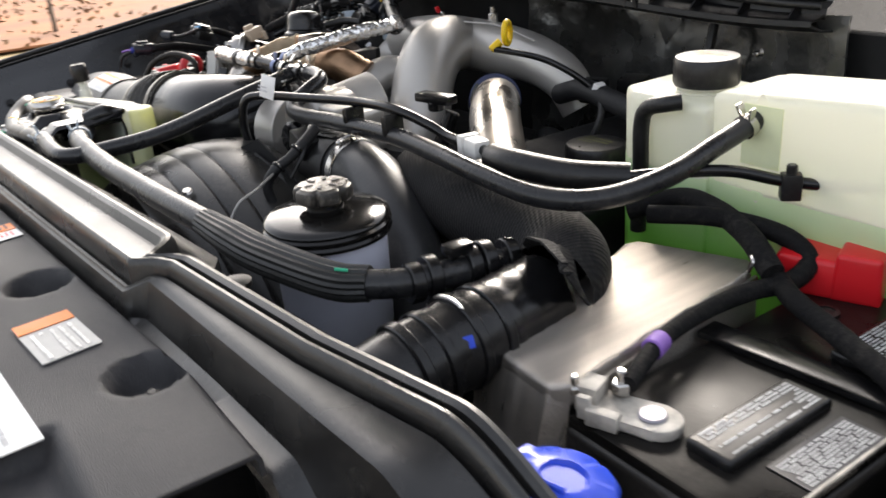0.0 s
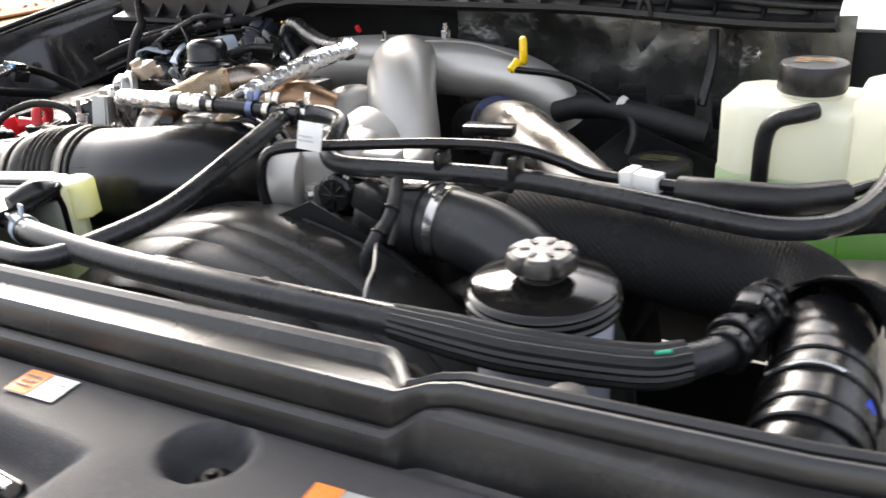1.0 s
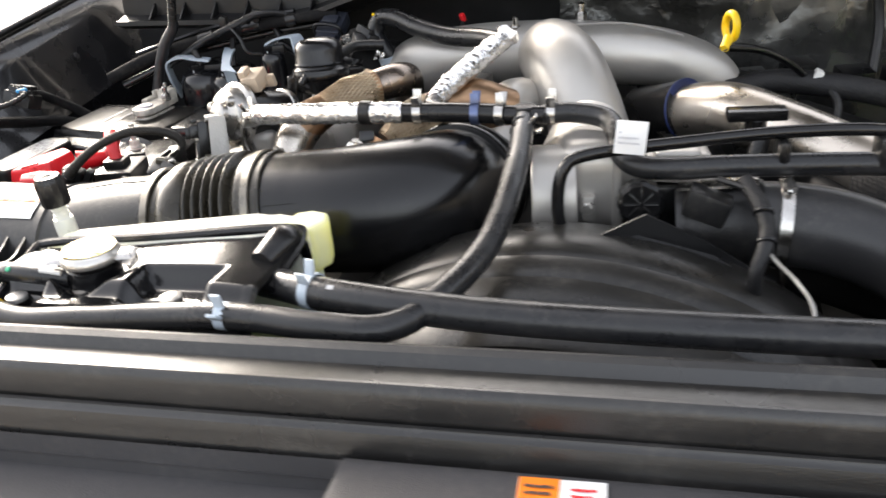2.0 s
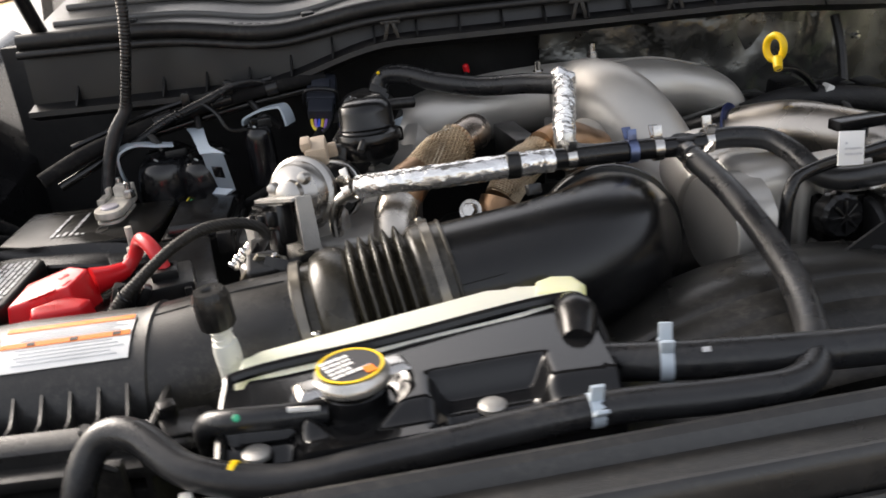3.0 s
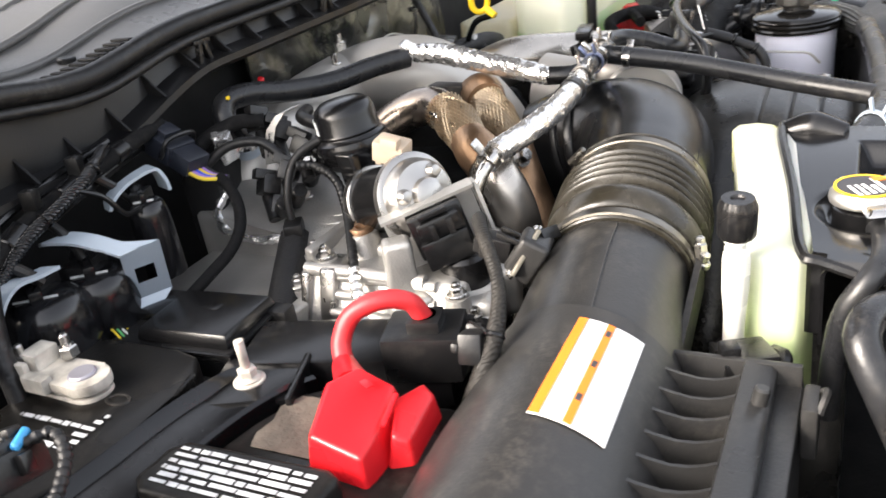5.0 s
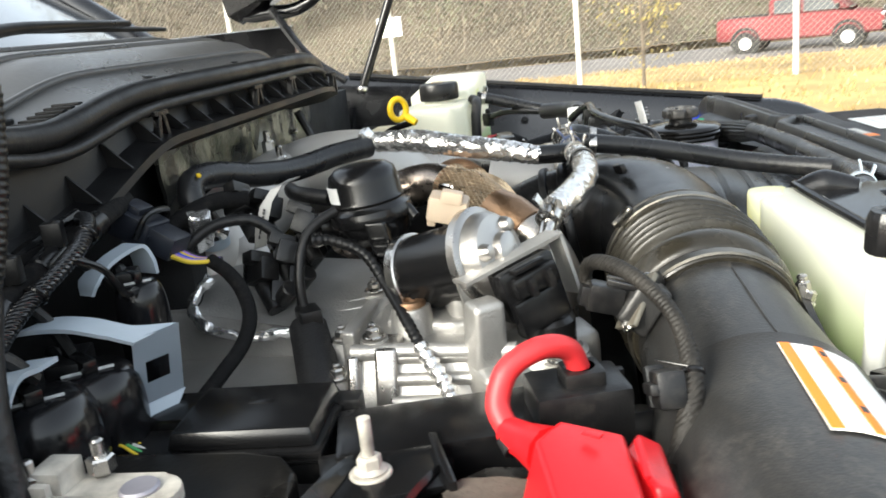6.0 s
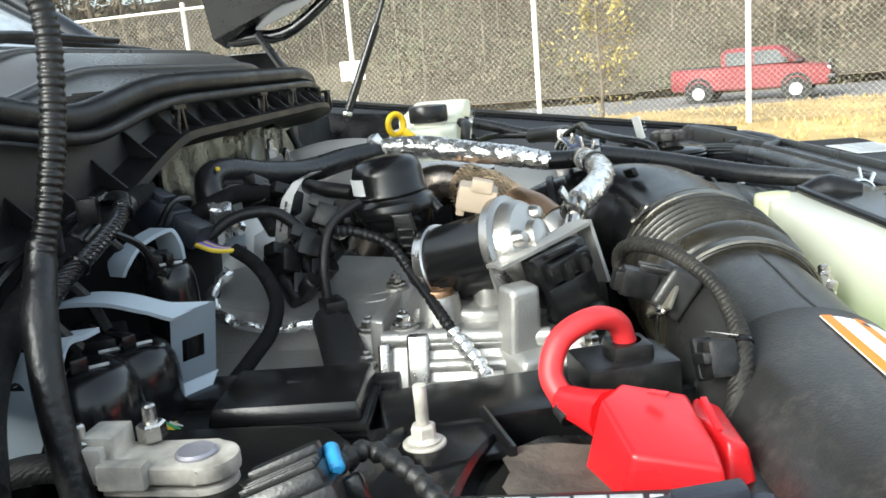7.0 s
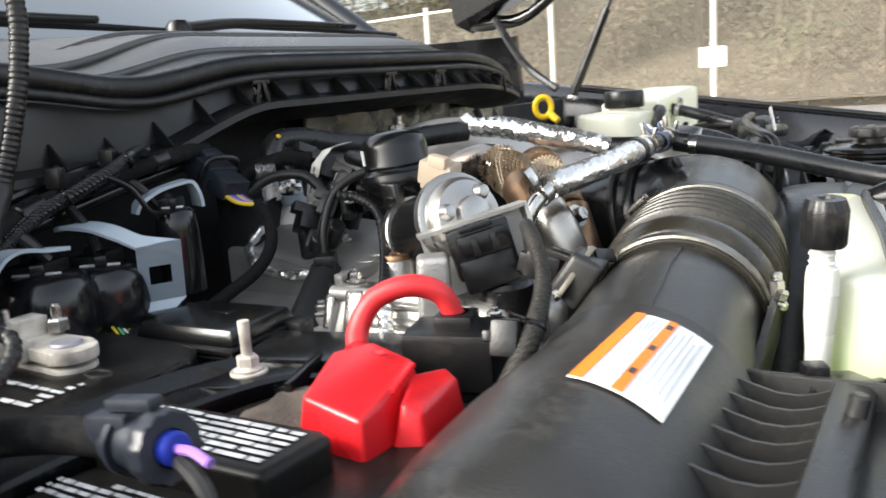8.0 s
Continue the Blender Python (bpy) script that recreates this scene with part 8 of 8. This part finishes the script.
for p, sz, tw in (((-0.43, 0.882, 1.25), 0.042, 30), ((-0.45, 0.9, 1.238), 0.036, 60), ((-0.418, 0.862, 1.278), 0.034, 10), ((-0.4, 0.905, 1.29), 0.04, 45), ((-0.4, 0.93, 1.3), 0.03, 80)):
    part("connector", merge(box((sz, 0.022, 0.024), pose(*p, 25, 20, tw), 0.004), box((sz * 0.5, 0.026, 0.012), pose(p[0], p[1], p[2] + 0.02, 25, 20, tw), 0.002), cyl(p, (-0.4, -0.4, -0.5), 0.008, 0.036, 12)), PLASTIC, tv)
part("sensor_lead", tube([(-0.43, 0.88, 1.28), (-0.435, 0.905, 1.3), (-0.45, 0.94, 1.3), (-0.47, 0.97, 1.28)], 0.006, 10), RUBBER, tv)
part("sensor_lead", tube([(-0.4, 0.92, 1.315), (-0.42, 0.95, 1.318), (-0.45, 0.985, 1.3), (-0.47, 1.0, 1.26)], 0.009, 10), CLOTH, tv)
part("foil_scrap", crumple(cyl((-0.43, 0.965, 1.275), (-0.3, -0.2, 1), 0.012, 0.04, 14), 0.004, 90), FOIL, tv, "crumpled foil", angle=20)
for p in ((-0.44, 0.87, 1.225), (-0.455, 0.885, 1.215), (-0.41, 0.865, 1.24)):
    part("connector", merge(box((0.035, 0.02, 0.022), pose(*p, 20, 30, 40), 0.003), cyl(p, (-0.3, -0.5, 0.5), 0.009, 0.035, 14)), PLASTIC, tv)
part("bracket", box((0.03, 0.1, 0.06), pose(-0.22, 0.8, 1.22, 0, 0, 10), 0.004), PLASTIC, tv)
part("bracket", box((0.025, 0.06, 0.07), pose(-0.17, 0.78, 1.22, 0, 0, -10), 0.004), PLASTIC, tv)
part("red_knob", cyl((-0.258, 1.03, 1.318), (-0.2, -0.3, 1), 0.005, 0.014, 12), RED, tv, "small red cap")
part("sender", tube([(-0.262, 1.03, 1.29), (-0.26, 1.03, 1.32)], 0.006, 10), SATIN, tv)

# EGR valve: disc housing, barrel, connectors, bracket
eg = root("egr_valve", (-0.49, 0.67, 1.2), "aluminium exhaust valve with black motor barrel", "valve")
ed = Vector((-0.42, -0.86, 0.28)).normalized()
ec = Vector((-0.497, 0.668, 1.266))
part("disc", lathe([(0, -0.008), (0.043, -0.008), (0.0455, -0.006), (0.0455, 0.002), (0.043, 0.004), (0.0395, 0.005), (0.038, 0.014), (0.034, 0.0195), (0.022, 0.022), (0.018, 0.024), (0.0165, 0.031), (0.012, 0.0335), (0, 0.034)], axis_pose(ec, ed), 56), MACHINED, eg)
for a in (0.9, 2.9, 4.6):
    am = axis_pose(ec + ed * 0.012, ed) @ Matrix.Translation((0.026 * math.cos(a), 0.026 * math.sin(a), 0))
    part("boss", lathe([(0, 0), (0.0095, 0), (0.008, 0.011), (0.0055, 0.016), (0, 0.0175)], am, 18), MACHINED, eg)
part("barrel", cyl(ec - ed * 0.085, ed, 0.036, 0.082, 36, 0.004), SATIN, eg, "black motor barrel")
part("band", cyl(ec - ed * 0.088, ed, 0.039, 0.012, 36), STEEL, eg)
part("tan_plug", merge(box((0.026, 0.036, 0.024), axis_pose((-0.474, 0.702, 1.296), (-0.1, -0.25, 0.95), 0.4), 0.004), box((0.012, 0.02, 0.012), axis_pose((-0.486, 0.694, 1.314), (-0.1, -0.25, 0.95), 0.4), 0.003), box((0.03, 0.008, 0.018), axis_pose((-0.466, 0.716, 1.294), (-0.1, -0.25, 0.95), 0.4), 0.002)), TAN, eg, "tan plastic plug")
# channel-shaped bracket that holds the locking plug; u runs along its top edge, n faces outwards
bu, bn = Vector((0.58, -0.81, 0.24)).normalized(), Vector((-0.8, -0.58, 0.12)).normalized()
bw_ = bn.cross(bu).normalized()
if bw_.z < 0:
    bw_ = -bw_
bc_ = Vector((-0.52, 0.633, 1.243))


def bp_(a, b, c):
    return bc_ + bu * a + bw_ * b + bn * c


pm_ = Matrix((bu, bw_, bn)).transposed().to_4x4()
pm_.translation = bp_(0.0, 0.002, 0.008)
brk = part("bracket", loft([[bp_(a, 0.03, -0.014), bp_(a, 0.0, -0.016), bp_(a, -0.035, -0.017)] for a in (-0.05, -0.02, 0.015, 0.046)], thick=0.004), ALU, eg, "bent aluminium bracket")
part("top_edge", loft([[bp_(a, 0.031, -0.016), bp_(a, 0.032, -0.002), bp_(a, 0.03, 0.008)] for a in (-0.052, -0.02, 0.015, 0.047)], thick=0.0035), ALU, brk)
part("side_wing", loft([[bp_(0.047, b, -0.016), bp_(0.048, b, 0.004)] for b in (0.03, 0.0, -0.03)], thick=0.0035), ALU, brk)
part("side_block", box((0.03, 0.034, 0.1), pose(-0.55, 0.668, 1.145, 0, -4, 36), 0.006, 3, (0.8, 0.85)), ALU, brk)
part("foot_block", box((0.045, 0.05, 0.07), pose(-0.555, 0.66, 1.12, 0, -6, 36), 0.008, 3, (0.85, 0.85)), ALU, brk)
part("body", merge(box((0.08, 0.08, 0.06), pose(-0.515, 0.65, 1.135, 0, 0, 20), 0.012, 3), box((0.05, 0.05, 0.05), pose(-0.475, 0.685, 1.19, 0, 0, 20), 0.01, 3), lathe([(0, 0), (0.036, 0), (0.036, 0.012), (0.031, 0.015), (0.027, 0.012), (0, 0.012)], Matrix.Translation((-0.51, 0.616, 1.168)), 36)), ALU, eg)
part("black_plug", merge(box((0.056, 0.046, 0.022), pm_ @ Matrix.Translation((0, 0, -0.011)), 0.004), box((0.044, 0.018, 0.014), pm_ @ Matrix.Translation((0, 0.008, 0.008)), 0.003), box((0.05, 0.03, 0.012), pm_ @ Matrix.Translation((0, -0.02, 0.003)), 0.003)), SATIN, eg, "black locking plug")
for k in range(2):
    part("plug_rib", box((0.006, 0.016, 0.008), pm_ @ Matrix.Translation((-0.008 + 0.018 * k, 0.006, 0.02)), 0.001), SATIN, eg)
part("plug_latch", box((0.03, 0.005, 0.008), pm_ @ Matrix.Translation((-0.002, 0.022, 0.012)), 0.001), SATIN, eg)
part("barrel_plug", cyl((-0.51, 0.616, 1.175), (-0.05, 0, 1), 0.026, 0.04, 28, 0.004), SATIN, eg)
part("flange", merge(box((0.1, 0.08, 0.014), pose(-0.515, 0.62, 1.152, 0, 0, 20), 0.006, 3), box((0.05, 0.06, 0.06), pose(-0.478, 0.603, 1.13, 0, 0, 20), 0.014, 3)), ALU, eg)
hexbolt(eg, (-0.555, 0.59, 1.168), (0, 0, 1), 0.006, 0.008)
pt = root("lower_conduit", (-0.58, 0.56, 1.15), "ribbed black conduits between the valve and the duct", "conduit")
part("ribbed_boot", tube([(-0.56, 0.565, 1.1), (-0.565, 0.57, 1.14), (-0.56, 0.575, 1.165)], 0.014, 16, 16, ribs=lambda s: 1 + 0.08 * math.sin(s * 700)), RUBBER, pt)
part("conduit", tube([(-0.6, 0.55, 1.08), (-0.6, 0.552, 1.13), (-0.59, 0.56, 1.16), (-0.575, 0.575, 1.17)], 0.01, 12), CLOTH, pt)
part("joint", merge(box((0.04, 0.03, 0.025), pose(-0.625, 0.545, 1.15, 0, 20, 20), 0.004), cyl((-0.61, 0.55, 1.155), (0.6, 0.3, 0.5), 0.008, 0.03, 12)), PLASTIC, pt)

# exhaust crossover with braided joints
ex = root("exhaust_pipe", (-0.3, 0.7, 1.15), "heat-tinted exhaust pipe with a braided flex joint", "exhaust pipe")
part("pipe", tube([(-0.385, 0.605, 1.06), (-0.388, 0.602, 1.14), (-0.39, 0.606, 1.2), (-0.388, 0.622, 1.24), (-0.376, 0.645, 1.262)], [0.025, 0.025, 0.026, 0.026, 0.025], 24, 8), WARMPIPE, ex)
part("cone", tube([(-0.382, 0.636, 1.256), (-0.37, 0.653, 1.268), (-0.354, 0.67, 1.276)], [0.026, 0.026, 0.0225], 26, 8), BRONZE, ex, "heat-browned cone")


def braided(line, radii, parent):
    """A flex joint: a core tube under two sets of spiral wires."""
    core = part("flex_joint", tube(line, radii, 28, 8), BRAID, parent, "braided steel flex joint")
    c = spline(line, 10)
    r_at = [radii[min(int(i / 10), len(radii) - 2)] * (1 - (i % 10) / 10) + radii[min(int(i / 10) + 1, len(radii) - 1)] * ((i % 10) / 10) for i in range(len(c))]
    ax = (c[-1] - c[0]).normalized()
    e1 = ax.orthogonal().normalized()
    e2 = ax.cross(e1)
    wires = bmesh.new()
    for sgn in (1, -1):
        for k in range(30):
            path = []
            for i in range(0, len(c), 2):
                a = 2 * math.pi * k / 30 + sgn * 1.5 * i / (len(c) - 1)
                path.append(c[i] + (e1 * math.cos(a) + e2 * math.sin(a)) * (r_at[i] + 0.0004))
            wires = merge(wires, tube(path, 0.0008, 4, 1))
    part("wire_weave", wires, BRAIDWIRE, core)


BRAIDWIRE = mat("tarnished_braid_wire", (0.5, 0.4, 0.28), 0.34, 0.95, var=0.3, bump=0.1, scale=60)
braided([(-0.357, 0.667, 1.275), (-0.328, 0.695, 1.287), (-0.302, 0.722, 1.293)], [0.0215, 0.0255, 0.022], ex)
part("band", cyl((-0.365, 0.659, 1.271), (0.7, 0.65, 0.25), 0.0235, 0.009, 28), BRONZE, ex)
part("band", cyl((-0.306, 0.718, 1.292), (0.7, 0.7, 0.12), 0.0235, 0.009, 28), BRONZE, ex)
part("outlet", tube([(-0.302, 0.722, 1.293), (-0.282, 0.75, 1.294), (-0.278, 0.785, 1.286), (-0.29, 0.825, 1.262), (-0.3, 0.85, 1.22)], [0.0225, 0.024, 0.024, 0.023, 0.022], 22, 8), mat("blued_steel_pipe", (0.3, 0.25, 0.21), 0.28, 0.95, var=0.3, bump=0.1, scale=18), ex, "heat-blued elbow")
ex2 = root("exhaust_pipe", (-0.2, 0.73, 1.15), "heat-tinted crossover pipe with a braided joint", "exhaust pipe")
braided([(-0.262, 0.655, 1.235), (-0.232, 0.685, 1.262), (-0.2, 0.712, 1.272)], [0.02, 0.024, 0.021], ex2)
part("outlet", tube([(-0.2, 0.712, 1.272), (-0.165, 0.735, 1.27), (-0.125, 0.76, 1.245)], [0.026, 0.032, 0.035], 22), BRONZE, ex2)
part("inlet", tube([(-0.295, 0.61, 1.14), (-0.283, 0.632, 1.19), (-0.262, 0.655, 1.235)], 0.024, 18), BRONZE, ex2)
hexbolt(ex2, (-0.3, 0.63, 1.235), (-0.3, -0.8, 0.4), 0.009, 0.012)
part("wire_clip", tube([(-0.335, 0.7, 1.285), (-0.34, 0.715, 1.3), (-0.325, 0.73, 1.298), (-0.318, 0.72, 1.28)], 0.0025, 6), STEEL, ex2)

# loose white plugs by the expansion tank
wc = root("wiring_connector", (-0.535, 0.195, 1.19), "small white wiring connector with a green lock", "connector")
part("body", merge(box((0.034, 0.016, 0.012), pose(-0.535, 0.194, 1.19, 10, 0, 12), 0.003), box((0.016, 0.012, 0.008), pose(-0.512, 0.2, 1.197, 10, 10, 30), 0.002), box((0.01, 0.02, 0.006), pose(-0.548, 0.194, 1.201, 0, 0, 12), 0.002)), WHITE, wc)
part("lock", box((0.022, 0.004, 0.009), pose(-0.535, 0.184, 1.189, 10, 0, 12), 0.001), GREEN, wc, "green lock")
part("lead", tube([(-0.52, 0.2, 1.2), (-0.5, 0.212, 1.195), (-0.485, 0.225, 1.17), (-0.48, 0.23, 1.12)], 0.004, 8), RUBBER, wc)

# connector cluster held up over the battery by its stiff taped lead
hc = root("hanging_connector", (-0.945, 0.73, 1.26), "dusty black connector held over the battery by a taped lead", "connector")
hm = pose(-0.946, 0.738, 1.25, -18, 16, 8)
part("body", box((0.046, 0.04, 0.024), hm, 0.004), PLASTIC, hc)
part("lid", merge(box((0.04, 0.034, 0.008), hm @ Matrix.Translation((0, 0, 0.023)), 0.003, 2, (0.9, 0.92)), box((0.012, 0.03, 0.007), hm @ Matrix.Translation((0.008, 0, 0.03)), 0.002)), PLASTIC, hc)
for k in range(3):
    part("rib", box((0.003, 0.03, 0.003), hm @ Matrix.Translation((-0.016 + 0.007 * k, 0, 0.0305)), 0.001), DUSTY, hc)
part("latch", box((0.01, 0.008, 0.014), hm @ Matrix.Translation((0.0, -0.023, 0.006)), 0.002), SATIN, hc)
part("lead", tube([(-0.965, 0.752, 1.26), (-0.985, 0.79, 1.258), (-0.985, 0.84, 1.235), (-0.96, 0.885, 1.195), (-0.935, 0.895, 1.17)], 0.0085, 12), CLOTH, hc, "stiff taped black lead")
part("blue_tip", cyl((-0.938, 0.728, 1.278), (0.75, 0.3, 0.1), 0.0034, 0.018, 10), mat("sky_blue", (0.05, 0.3, 0.6), 0.4), hc)
part("ribbed_lead", tube([(-0.93, 0.731, 1.276), (-0.915, 0.72, 1.275), (-0.925, 0.7, 1.268), (-0.95, 0.682, 1.262), (-0.97, 0.67, 1.262)], 0.0042, 10, 14, ribs=lambda s: 1 + 0.18 * math.sin(s * 900)), RUBBER, hc, "ribbed black sleeve")
part("plug", merge(cyl((-0.965, 0.674, 1.262), (-0.75, -0.5, 0.1), 0.0125, 0.03, 20), box((0.018, 0.014, 0.02), pose(-0.978, 0.664, 1.252, 0, 0, 35), 0.003)), BLUEGREY, hc)

# small unplugged connector with bared wires at the battery's rear edge
cw_ = root("wire_plug", (-0.7, 0.925, 1.19), "small pale plug with thin bared yellow and green wires", "connector")
part("shell", merge(box((0.013, 0.02, 0.014), pose(-0.694, 0.951, 1.186, 15, 0, 10), 0.002), box((0.008, 0.012, 0.018), pose(-0.688, 0.956, 1.184, 20, 10, 10), 0.0015)), CREAM, cw_)
for k, mt in enumerate((WIRE_Y, WIRE_G, WHITE, WIRE_Y, WHITE)):
    part("wire", tube([(-0.697 + 0.002 * k, 0.943, 1.194 - 0.001 * k), (-0.693 + 0.0045 * k - 0.006, 0.926 - 0.001 * k, 1.197 - 0.002 * k), (-0.706 + 0.0035 * k, 0.905 - 0.002 * k, 1.19), (-0.71 + 0.004 * k, 0.892 + 0.002 * k, 1.1885)], 0.0013, 6, 4), mt, cw_)
part("wire_tip", box((0.016, 0.006, 0.004), pose(-0.702, 0.892, 1.187, 0, 0, 8), 0.001), CREAM, cw_)
